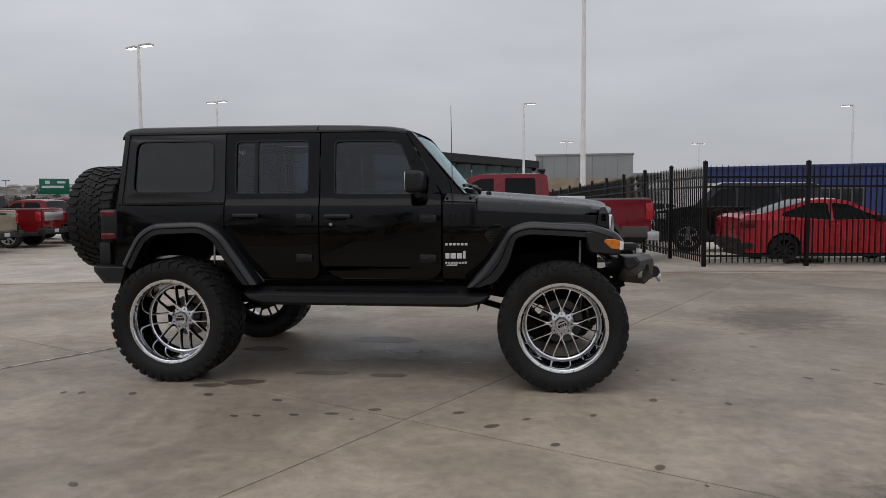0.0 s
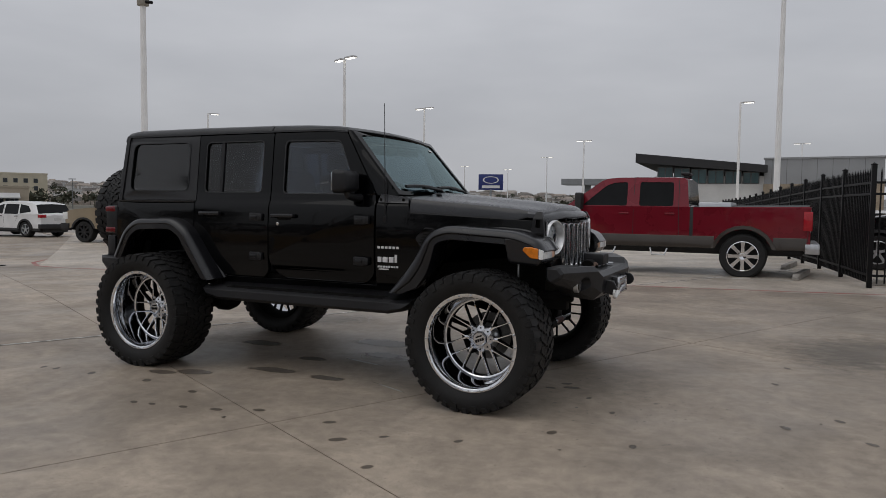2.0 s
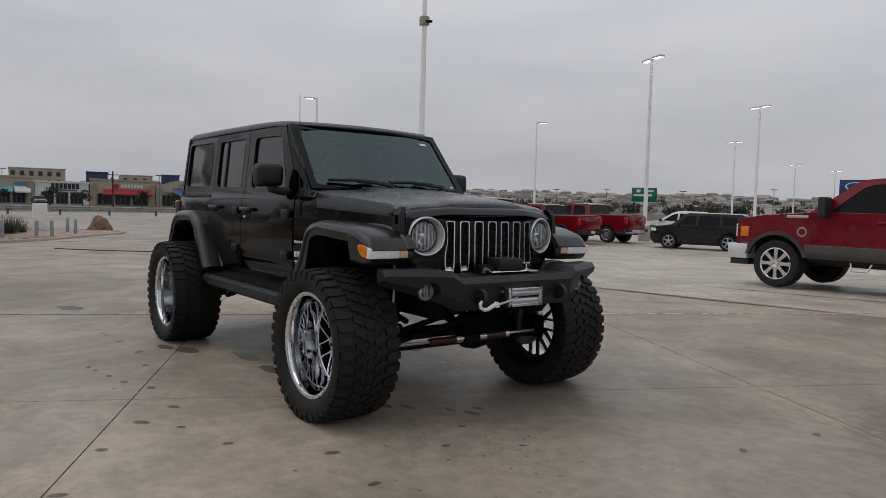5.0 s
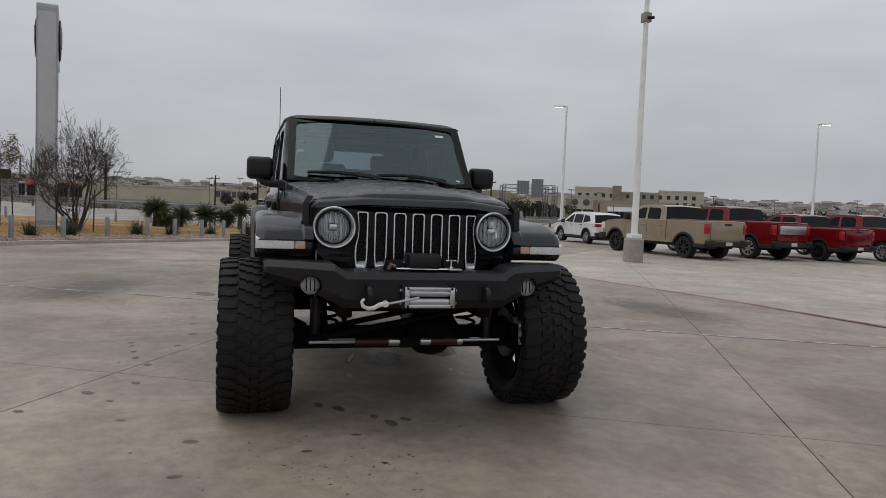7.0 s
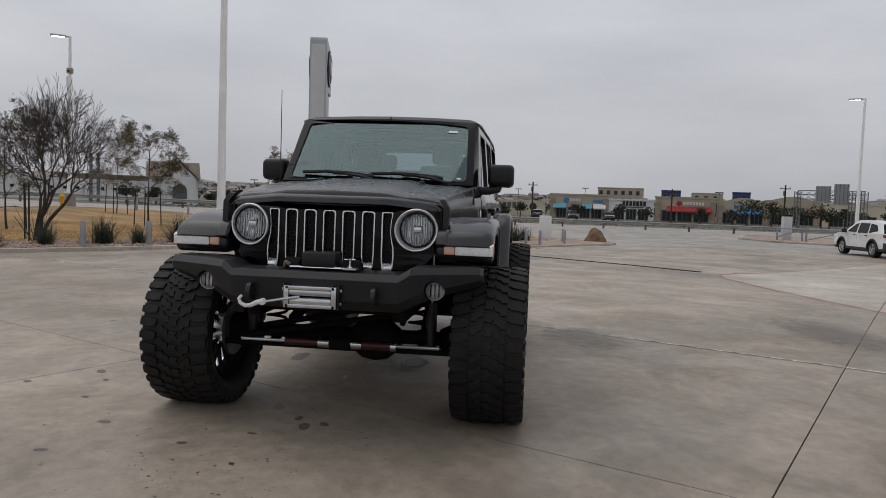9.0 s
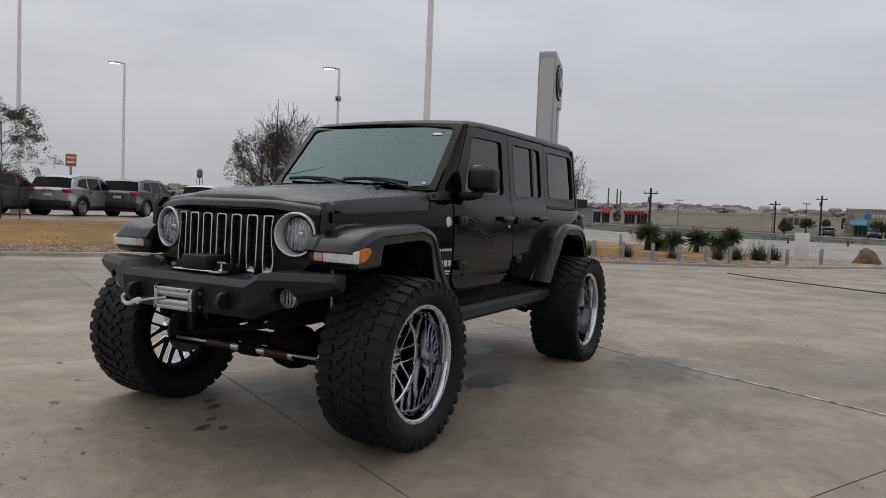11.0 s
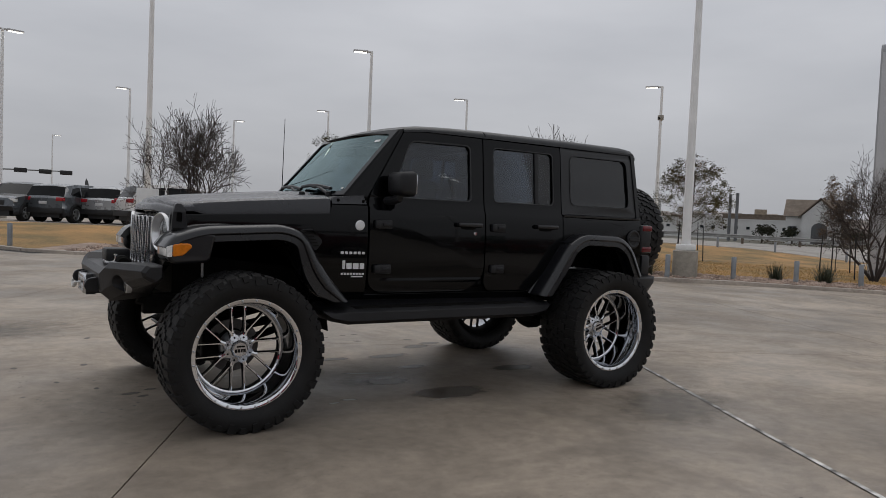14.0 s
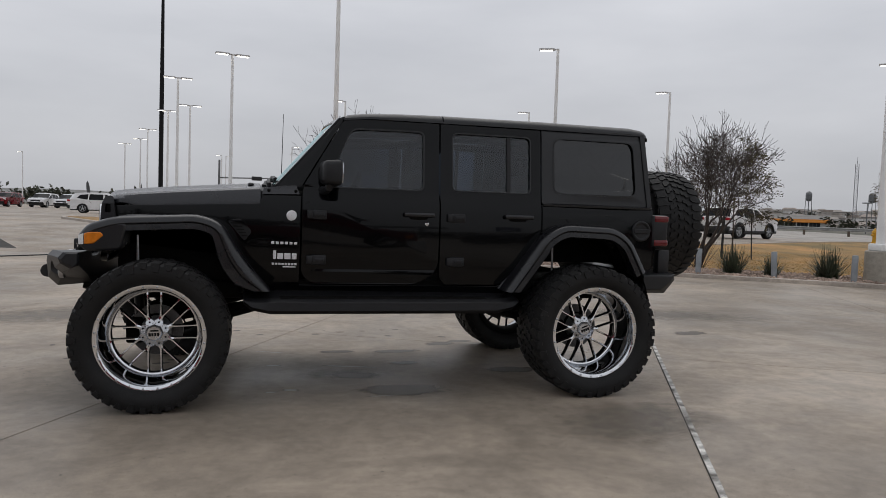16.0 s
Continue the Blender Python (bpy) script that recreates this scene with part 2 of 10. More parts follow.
M_HOODTOP = mat("black_hood_with_beaded_water", (0.055, 0.056, 0.065), 0.26, coat=0.12, vary=0.4, scale=2.2, fine=0.6, rvary=0.10, bump=0.45, fscale=120, spec=1.0)
M_PLASTIC = mat("black_textured_plastic", (0.0095, 0.0095, 0.0112), 0.44, vary=0.3, scale=9, fine=0.2, bump=0.12, fscale=260, spec=0.38)
M_STEEL = mat("powder_coated_steel", (0.0115, 0.0116, 0.0138), 0.40, vary=0.25, scale=7, fine=0.15, bump=0.1, fscale=320, spec=0.42)
M_DARK = mat("dirty_black_underbody", (0.006, 0.0055, 0.005), 0.75, vary=0.5, scale=10, fine=0.3, bump=0.2, spec=0.15)
M_RUBBER = mat("tyre_rubber", (0.0078, 0.0077, 0.0080), 0.60, vary=0.35, scale=6, fine=0.25, bump=0.15, other=(0.0135, 0.013, 0.0128), spec=0.28)
M_CHROME = mat("polished_chrome", (0.82, 0.83, 0.85), 0.07, 1.0, vary=0.06, scale=6, rvary=0.03)
M_MILLED = mat("milled_alloy", (0.62, 0.63, 0.65), 0.22, 1.0, vary=0.1, scale=20, rvary=0.06)
M_SILVER = mat("satin_silver", (0.55, 0.56, 0.58), 0.3, 0.9, vary=0.08, scale=15)
M_BADGE = mat("silver_badge", (0.80, 0.80, 0.81), 0.35, 0.4, vary=0.05, scale=30)
M_TINT = glass("dark_tinted_glass", (0.36, 0.40, 0.45), ior=1.55)
M_PRIVACY = glass("privacy_glass", (0.17, 0.185, 0.20), ior=1.6)
M_SEAL = mat("glossy_black_rubber_seal", (0.004, 0.004, 0.0045), 0.28, vary=0.2, scale=9)
M_SCREEN = glass("wet_coated_windscreen_glass", (0.40, 0.48, 0.48), 0.02, ior=1.95, sheen=(0.76, 0.98, 1.0))
M_LENS = glass("clear_lamp_lens", (0.85, 0.87, 0.88), 0.02)
M_AMBER = mat("amber_lens", (0.75, 0.22, 0.02), 0.15, coat=1.0, vary=0.2, scale=40)
M_FROST = mat("frosted_white_lens", (0.86, 0.86, 0.85), 0.2, coat=1.0, vary=0.15, scale=60, fine=0.15)
M_RED = mat("red_lamp_lens", (0.15, 0.004, 0.008), 0.12, coat=1.0, vary=0.3, scale=40)
M_INNER = mat("black_interior_trim", (0.02, 0.02, 0.021), 0.7, vary=0.3, scale=8, fine=0.2, spec=0.2)
M_WHITE = mat("white_paint", (0.75, 0.75, 0.74), 0.45, vary=0.08, scale=5)

# ==== ground
def concrete(name, base, rnd=0.0, stain=0.5):
    """Broom-finished concrete: broad weathering, blotches, fine sand grain and hairline mottling."""
    m = mat(name, base, 0.62, vary=0.0, scale=0.35, fine=0.0, rnd=0.0)
    nt = m.node_tree
    b = nt.nodes["Principled BSDF"]
    geo = nt.nodes.new("ShaderNodeNewGeometry")

    def noise_map(scale, detail, lo, hi, a, c, rough=0.55, distort=0.0):
        n = nt.nodes.new("ShaderNodeTexNoise")
        n.inputs["Scale"].default_value, n.inputs["Detail"].default_value = scale, detail
        n.inputs["Roughness"].default_value, n.inputs["Distortion"].default_value = rough, distort
        nt.links.new(geo.outputs["Position"], n.inputs["Vector"])
        r = nt.nodes.new("ShaderNodeMapRange")
        r.interpolation_type = "SMOOTHSTEP"
        r.inputs[1].default_value, r.inputs[2].default_value, r.inputs[3].default_value, r.inputs[4].default_value = lo, hi, a, c
        nt.links.new(n.outputs["Fac"], r.inputs[0])
        return n, r.outputs[0]

    def times(x, y):
        k = nt.nodes.new("ShaderNodeMath")
        k.operation = "MULTIPLY"
        nt.links.new(x, k.inputs[0])
        nt.links.new(y, k.inputs[1])
        return k.outputs[0]

    _, broad = noise_map(0.22, 4, 0.32, 0.68, 1 - 0.28 * stain, 1 + 0.16 * stain, distort=0.6)
    _, blot = noise_map(1.1, 7, 0.36, 0.7, 1 - 0.26 * stain, 1 + 0.10 * stain, 0.62, 0.9)
    _, mott = noise_map(9.0, 8, 0.3, 0.7, 0.81, 1.13, 0.72)
    _, pits = noise_map(40.0, 3, 0.63, 0.72, 1.0, 0.62)
    grain_n, grain = noise_map(150.0, 3, 0.3, 0.7, 0.84, 1.16)
    fac = times(times(times(broad, blot), times(mott, grain)), pits)
    if rnd:
        oi = nt.nodes.new("ShaderNodeObjectInfo")
        rr = nt.nodes.new("ShaderNodeMapRange")
        rr.inputs[3].default_value, rr.inputs[4].default_value = 1 - rnd, 1 + rnd
        nt.links.new(oi.outputs["Random"], rr.inputs[0])
        fac = times(fac, rr.outputs[0])
    mul = nt.nodes.new("ShaderNodeMixRGB")
    mul.blend_type = "MULTIPLY"
    mul.inputs[0].default_value = 1.0
    mul.inputs[1].default_value = (*base, 1)
    nt.links.new(fac, mul.inputs[2])
    nt.links.new(mul.outputs[0], b.inputs["Base Color"])
    _, ro = noise_map(0.7, 5, 0.35, 0.65, 0.42, 0.66)
    nt.links.new(ro, b.inputs["Roughness"])
    bp = nt.nodes.new("ShaderNodeBump")
    bp.inputs["Strength"].default_value, bp.inputs["Distance"].default_value = 0.25, 0.004
    nt.links.new(grain_n.outputs["Fac"], bp.inputs["Height"])
    nt.links.new(bp.outputs[0], b.inputs["Normal"])
    return m


M_SLAB = concrete("lot_concrete", (0.382, 0.316, 0.248), rnd=0.05, stain=0.95)
M_SLAB2 = concrete("pale_bay_concrete", (0.53, 0.465, 0.39), rnd=0.05, stain=0.75)
M_ROAD = concrete("pale_road_concrete", (0.35, 0.315, 0.275), stain=0.6)
M_JOINT = mat("dark_joint_filler", (0.045, 0.042, 0.038), 0.9, vary=0.4, scale=3, fine=0.3)
M_CAULK = mat("old_white_joint_sealant", (0.84, 0.82, 0.78), 0.7, scale=8.5, fine=0.35, other=(0.10, 0.09, 0.08))
M_EARTH = mat("distant_dry_land", (0.16, 0.145, 0.115), 0.95, vary=0.5, scale=0.02, fine=0.3, fscale=0.4, other=(0.07, 0.07, 0.05))
M_GRASS = mat("dormant_straw_grass", (0.47, 0.265, 0.10), 0.95, scale=0.5, fine=0.45, bump=0.5, fscale=28, other=(0.19, 0.14, 0.06))
M_GRAVEL = mat("pink_tan_gravel", (0.44, 0.33, 0.265), 0.9, vary=0.4, scale=3, fine=0.5, bump=0.6, fscale=70)
M_KERB = concrete("kerb_concrete", (0.46, 0.40, 0.345), stain=0.5)


M_REDLINE = mat("worn_red_paint", (0.34, 0.10, 0.085), 0.7, scale=1.6, fine=0.3, other=(0.33, 0.27, 0.235))
M_STALL = mat("worn_white_line_paint", (0.62, 0.61, 0.58), 0.7, scale=1.3, fine=0.25, other=(0.36, 0.335, 0.30))


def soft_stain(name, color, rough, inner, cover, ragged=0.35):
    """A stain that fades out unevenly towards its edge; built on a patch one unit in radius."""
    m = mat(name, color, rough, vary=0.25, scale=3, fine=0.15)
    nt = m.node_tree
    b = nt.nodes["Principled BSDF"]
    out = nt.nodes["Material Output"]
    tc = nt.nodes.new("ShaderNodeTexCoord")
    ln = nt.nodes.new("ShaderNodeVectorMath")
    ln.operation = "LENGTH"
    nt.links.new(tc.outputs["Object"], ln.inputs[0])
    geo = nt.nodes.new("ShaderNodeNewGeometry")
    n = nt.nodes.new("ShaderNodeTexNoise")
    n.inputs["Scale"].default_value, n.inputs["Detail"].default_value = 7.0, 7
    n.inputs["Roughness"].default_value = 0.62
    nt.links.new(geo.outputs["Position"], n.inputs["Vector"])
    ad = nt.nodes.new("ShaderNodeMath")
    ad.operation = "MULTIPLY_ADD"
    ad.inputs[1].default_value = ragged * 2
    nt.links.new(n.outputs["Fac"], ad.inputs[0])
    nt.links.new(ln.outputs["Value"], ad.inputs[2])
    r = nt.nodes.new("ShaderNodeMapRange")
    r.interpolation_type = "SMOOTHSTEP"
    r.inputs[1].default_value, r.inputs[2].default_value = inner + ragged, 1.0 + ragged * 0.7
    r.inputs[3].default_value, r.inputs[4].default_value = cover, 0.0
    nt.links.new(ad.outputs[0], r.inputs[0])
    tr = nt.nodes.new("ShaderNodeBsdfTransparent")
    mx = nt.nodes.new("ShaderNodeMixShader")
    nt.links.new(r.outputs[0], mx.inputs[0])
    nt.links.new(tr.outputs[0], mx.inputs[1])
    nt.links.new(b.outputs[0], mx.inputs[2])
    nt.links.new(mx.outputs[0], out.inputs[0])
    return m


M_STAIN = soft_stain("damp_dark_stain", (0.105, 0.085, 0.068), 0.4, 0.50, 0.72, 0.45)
M_DAMP = soft_stain("faint_damp_patch", (0.15, 0.13, 0.105), 0.45, 0.15, 0.55, 0.45)
M_DRYMARK = soft_stain("pale_dried_mark", (0.62, 0.60, 0.55), 0.6, 0.5, 0.8, 0.4)
M_OIL = mat("oil_spot", (0.085, 0.07, 0.058), 0.45, vary=0.3, scale=8)
M_STRIP = mat("black_rubber_strip", (0.02, 0.02, 0.02), 0.6, vary=0.4, scale=2, fine=0.3)

U = Vector((0.8925, -0.451, 0))          # joints run along U and V
V = Vector((0.451, 0.8925, 0))
J0 = Vector((0.48, -1.87, 0))            # a crossing of two joints
SU, SV = 3.72, 4.615                     # slab size
# lot edge towards the planted island
K0, KD = Vector((-10.0, -8.2, 0)), Vector((-0.823, 0.568, 0))
KN = Vector((-0.568, -0.823, 0))         # from the lot towards the island


def step(v):
    v = min(1.0, max(0.0, v))
    return v * v * (3 - 2 * v)


def height(x, y):
    """The ground's height: falling gently to the far car park, rising a little to the neighbour's."""
    s = -0.75 * x + 0.66 * y
    return -0.022 * max(0.0, min(s, 19.0) - 5.5) + 0.5 * step((-y - 15) / 9)


def clip(poly, p, n):
    """Keep the side of a polygon for which (q - p) . n < 0."""
    out = []
    for i, a in enumerate(poly):
        b = poly[(i + 1) % len(poly)]
        da, db = (a - p).dot(n), (b - p).dot(n)
        if da <= 0:
            out.append(a)
        if da * db < 0:
            out.append(a + (b - a) * (da / (da - db)))
    return out


def drape(name, poly, lift, material, cell=2.5, parent=None):
    """A polygon in plan laid over the ground."""
    from mathutils.geometry import tessellate_polygon
    pts = [Vector((p[0], p[1], 0)) for p in poly]
    bm = bmesh.new()
    vs = [bm.verts.new(p) for p in pts]
    for t in tessellate_polygon([pts]):
        try:
            bm.faces.new([vs[i] for i in t])
        except ValueError:
            pass
    for axis in (0, 1):
        lo, hi = min(p[axis] for p in pts), max(p[axis] for p in pts)
        k = math.ceil(lo / cell)
        while k * cell < hi:
            no = (1, 0, 0) if axis == 0 else (0, 1, 0)
            bmesh.ops.bisect_plane(bm, geom=bm.verts[:] + bm.edges[:] + bm.faces[:], plane_co=Vector(no) * (k * cell), plane_no=no)
            k += 1
    for v in bm.verts:
        v.co.z = height(v.co.x, v.co.y) + lift
    for f in bm.faces:
        if f.normal.z < 0:
            f.normal_flip()
    return part(name, bm, material, parent, smooth=60)


def ribbon(name, pts, w, lift, material, parent=None, thick=0.0):
    """A strip of even width along a line in plan."""
    bm = bmesh.new()
    pts = [Vector((p[0], p[1], 0)) for p in pts]
    fine = []
    for a, b in zip(pts, pts[1:]):
        n = max(1, int((b - a).length / 1.5))
        fine += [a.lerp(b, k / n) for k in range(n)]
    fine.append(pts[-1])
    loops = []
    for i, p in enumerate(fine):
        d = (fine[min(i + 1, len(fine) - 1)] - fine[max(i - 1, 0)]).normalized()
        q = Vector((-d.y, d.x, 0)) * (w / 2)
        z = height(p.x, p.y)
        l, r = p + q, p - q
        if thick:
            loops.append([(l.x, l.y, z - 0.02), (r.x, r.y, z - 0.02), (r.x, r.y, z + lift + thick), (l.x, l.y, z + lift + thick)])
        else:
            loops.append([(l.x, l.y, z + lift), (r.x, r.y, z + lift)])
    loft(bm, loops, closed=bool(thick), caps=bool(thick))
    return part(name, bm, material, parent, smooth=40, bevel=0.012 if thick > 0.05 else 0)


def blot(name, x, y, rx, ry, turn, material, lift=0.0025):
    """A flat patch on the ground, one unit in radius and scaled to size."""
    bm = bmesh.new()
    bm.faces.new([bm.verts.new((math.cos(2 * math.pi * k / 24), math.sin(2 * math.pi * k / 24), 0)) for k in range(24)])
    ob = part(name, bm, material, smooth=0)
    ob.matrix_basis = Matrix.LocRotScale((x, y, height(x, y) + lift), Euler((0, 0, radians(turn))), (rx * 1.15, ry * 1.15, 1))
    ob.visible_shadow = False
    return tagged(ob, kind="structure")


LANE = [(Vector((-11.4, 5.55, 0)), Vector((-0.143, 0.99, 0))), (Vector((-12.4, 5.75, 0)), Vector((0.20, 0.98, 0)).normalized()), (Vector((-14.6, 7.6, 0)), Vector((0.64, 0.77, 0)).normalized())]


def pour(bm, poly):
    """One slab's top and edges."""
    top = [bm.verts.new((p.x, p.y, height(p.x, p.y))) for p in poly]
    low = [bm.verts.new((p.x, p.y, height(p.x, p.y) - 0.015)) for p in poly]
    bm.faces.new(top)
    for a in range(len(poly)):
        b = (a + 1) % len(poly)
        bm.faces.new((top[a], low[a], low[b], top[b]))


def build_ground():
    bm = bmesh.new()
    ticks = [-2500, -1200, -600, -300, -160, -120, -90] + [-70 + 5 * k for k in range(29)] + [90, 120, 160, 300, 600, 1200, 2500]
    rows = [[bm.verts.new((x, y, height(x, y) - 0.12)) for x in ticks] for y in ticks]
    for a, b in zip(rows, rows[1:]):
        for i in range(len(ticks) - 1):
            bm.faces.new((a[i], a[i + 1], b[i + 1], b[i]))
    tagged(part("ground", bm, M_EARTH, smooth=60), "flat dry land reaching to the horizon", "ground", kind="structure")
    road = drape("road", [(-76, 90), (-24.5, 90), (-24.5, -2), (-29, -26), (-29, -160), (-80, -160), (-70, -60), (-68, -34), (-74, -10)], -0.028, M_ROAD, 6)
    tagged(road, "pale concrete frontage road", "road", kind="structure")
    lot2 = drape("neighbour_lot", [(-29.5, -26), (-18, -20.5), (-9, -21.5), (2.4, -27.5), (14, -33), (26, -30), (80, -40), (80, -160), (-29.5, -160)], -0.004, M_SLAB, 6)
    tagged(lot2, "grey concrete car park of the neighbouring dealer", "pavement", kind="structure")
    apron = drape("side_drive", [(0.5, -15.6), (12, -23.3), (40, -42.5), (80, -41), (26, -31), (14, -34), (9, -34), (2.4, -28.2), (3.5, -22)], -0.006, M_SLAB, 4)
    tagged(apron, "grey concrete drive between the two car parks", "pavement", kind="structure")
    lot = [Vector(p) for p in ((-27, -42, 0), (66, -42, 0), (66, 110, 0), (-27, 110, 0))]
    lot = clip(lot, K0 + KN * 0.02, KN)
    pav = thing("pavement", "grey weathered concrete car park slabs with dark joints", "pavement", kind="structure")
    drape("slab_bed", [(p.x, p.y) for p in lot], -0.016, M_JOINT, 5, pav)
    gap = 0.0045
    rest, rest2 = bmesh.new(), bmesh.new()
    for i in range(-14, 22):
        for k in range(-12, 24):
            o = J0 + U * (i * SU) + V * (k * SV)
            c = o + U * SU / 2 + V * SV / 2
            if c.x < -29 or c.x > 64 or c.y < -40 or c.y > 108:
                continue
            g0 = 0.011 if i == -1 else gap
            g1 = 0.011 if i == -2 else gap
            inset = [U * g0 + V * gap, U * (SU - g1) + V * gap, U * (SU - g1) + V * (SV - gap), U * g0 + V * (SV - gap)]
            poly = clip([o + q for q in inset], K0, KN)
            if len(poly) < 3:
                continue
            near = (c - Vector((0, 2, 0))).length < 27
            pieces, over = [], poly
            for p0, nv in LANE:          # the bays beyond the fire lane are cast in paler concrete
                if len(over) < 3:
                    break
                pieces.append((clip(over, p0, nv), M_SLAB))
                over = clip(over, p0, -nv)
            pieces.append((over, M_SLAB2))
            for poly, tone in pieces:
                if len(poly) < 3:
                    continue
                bm = bmesh.new() if near else (rest if tone is M_SLAB else rest2)
                pour(bm, poly)
                if near:
                    part("slab", bm, tone, pav, smooth=0)
    for bm, tone in ((rest, M_SLAB), (rest2, M_SLAB2)):
        far = part("far_slabs", bm, tone, pav, smooth=0)
        far["kind"] = "stuff"
    # hairline cracks
    cr = random.Random(5)
    for pts in ([(-3.6, 3.0), (-4.3, 2.7), (-4.6, 2.0), (-5.2, 1.6), (-5.6, 0.7)], [(-4.3, 2.7), (-5.0, 3.2)]):
        fine = []
        for p, q in zip(pts, pts[1:]):
            fine += [(p[0] + (q[0] - p[0]) * k / 6 + cr.gauss(0, 0.025), p[1] + (q[1] - p[1]) * k / 6 + cr.gauss(0, 0.025)) for k in range(6)]
        ribbon("hairline_crack", fine + [pts[-1]], 0.004, 0.0022, M_JOINT, pav)
    # pale sealant in the wide joint
    a = J0 - U * SU
    ribbon("joint_sealant", [(a + V * t)[:2] for t in (-13, 0, 14, 28)], 0.034, 0.0035, M_CAULK, pav)
    ribbon("joint_groove", [(a + V * t + U * 0.022)[:2] for t in (-13, 0, 14, 28)], 0.007, 0.003, M_JOINT, pav)
    # fire-lane line and bay lines
    ribbon("fire_lane_line", [(-14.6, 7.6), (-13.6, 6.5), (-12.4, 5.75), (-11.4, 5.55), (-8.2, 5.8), (-4.4, 6.55), (-1.0, 6.95), (3.1, 7.75), (5.0, 8.2), (12, 8.9)], 0.11, 0.003, M_REDLINE, pav)
    for y0 in (9.05, 11.75, 14.4):
        ribbon("bay_line", [(-3.4, y0 - 0.05), (3.6, y0 + 0.85)], 0.1, 0.003, M_STALL, pav)
    for k in range(6):
        yy = 11.45 + 2.75 * k
        ribbon("bay_line", [(-8.4, yy + 0.38), (-11, yy + 0.1), (-14.0, yy - 0.3), (-19.2, yy - 1.4)], 0.1, 0.003, M_STALL, pav)
    # kerb, gravel bed and lawn of the island
    a, b = K0 - KD * 14.5, K0 + KD * 17.5
    tip = [(-26.6, 3.2), (-28.2, 4.6), (-29.6, 5.1), (-31.2, 4.6), (-32.5, 1.2), (-36.0, -3.0), (-39.2, -10), (-41, -17), (-37, -22), (-29.5, -24), (-18, -20.3), (-9, -21.3), (2.4, -27.3), (7.6, -32.6), (9.5, -32.6), (9.2, -30.5), (7.0, -25.0), (4.9, -20.3), (3.3, -18.0)]
    ring = [(a.x, a.y), (b.x, b.y)] + tip
    kb = ribbon("kerb", ring + [ring[0]], 0.16, 0.0, M_KERB, None, 0.09)
    tagged(kb, "low pinkish concrete kerb round the planted island", "kerb", kind="structure")
    tagged(drape("lawn", ring, 0.065, M_GRASS, 2.0), "dormant straw-coloured lawn", "lawn", kind="structure")
    gr = [(K0 + KD * t + KN * 0.08)[:2] for t in (-14.3, 17.3)] + [(-26.8, 3.1), (-28.3, 4.4), (-29.6, 4.9), (-31.0, 4.3), (-31.4, 2.4), (-27.5, 0.2)] + [(K0 + KD * t + KN * w)[:2] for t, w in ((15, 2.3), (10, 2.0), (4, 2.3), (-2, 2.2), (-9, 2.6), (-14, 2.4))]
    tagged(drape("gravel_bed", gr, 0.078, M_GRAVEL, 2.0), "pink and tan gravel bed along the kerb", "gravel", kind="structure")
    ring2 = [(-46.5, 15.5), (-42.2, 16.3), (-40.5, 19), (-41.5, 24), (-46, 34), (-53, 34), (-54, 18)]
    kb2 = ribbon("kerb_2", ring2 + [ring2[0]], 0.16, 0.0, M_KERB, None, 0.09)
    tagged(kb2, "low concrete kerb round a bare earth island", "kerb", kind="structure")
    tagged(drape("bare_island", ring2, 0.06, M_GRAVEL, 3), "bare brown earth island by the gate", "ground", kind="structure")
    # black strips lying across the drive
    for n, pts in (("rubber_strip", [(-17.3, 0.4), (-16.2, 1.35), (-14.4, 4.0), (-13.1, 5.45)]), ("rubber_strip", [(7.4, -11.4), (6.4, -12.35), (5.5, -13.2), (4.2, -14.2)])):
        st = ribbon(n, pts, 0.11, 0.002, M_STRIP, None, 0.018)
        tagged(st, "black rubber strip lying across the concrete drive", "cable cover")


build_ground()
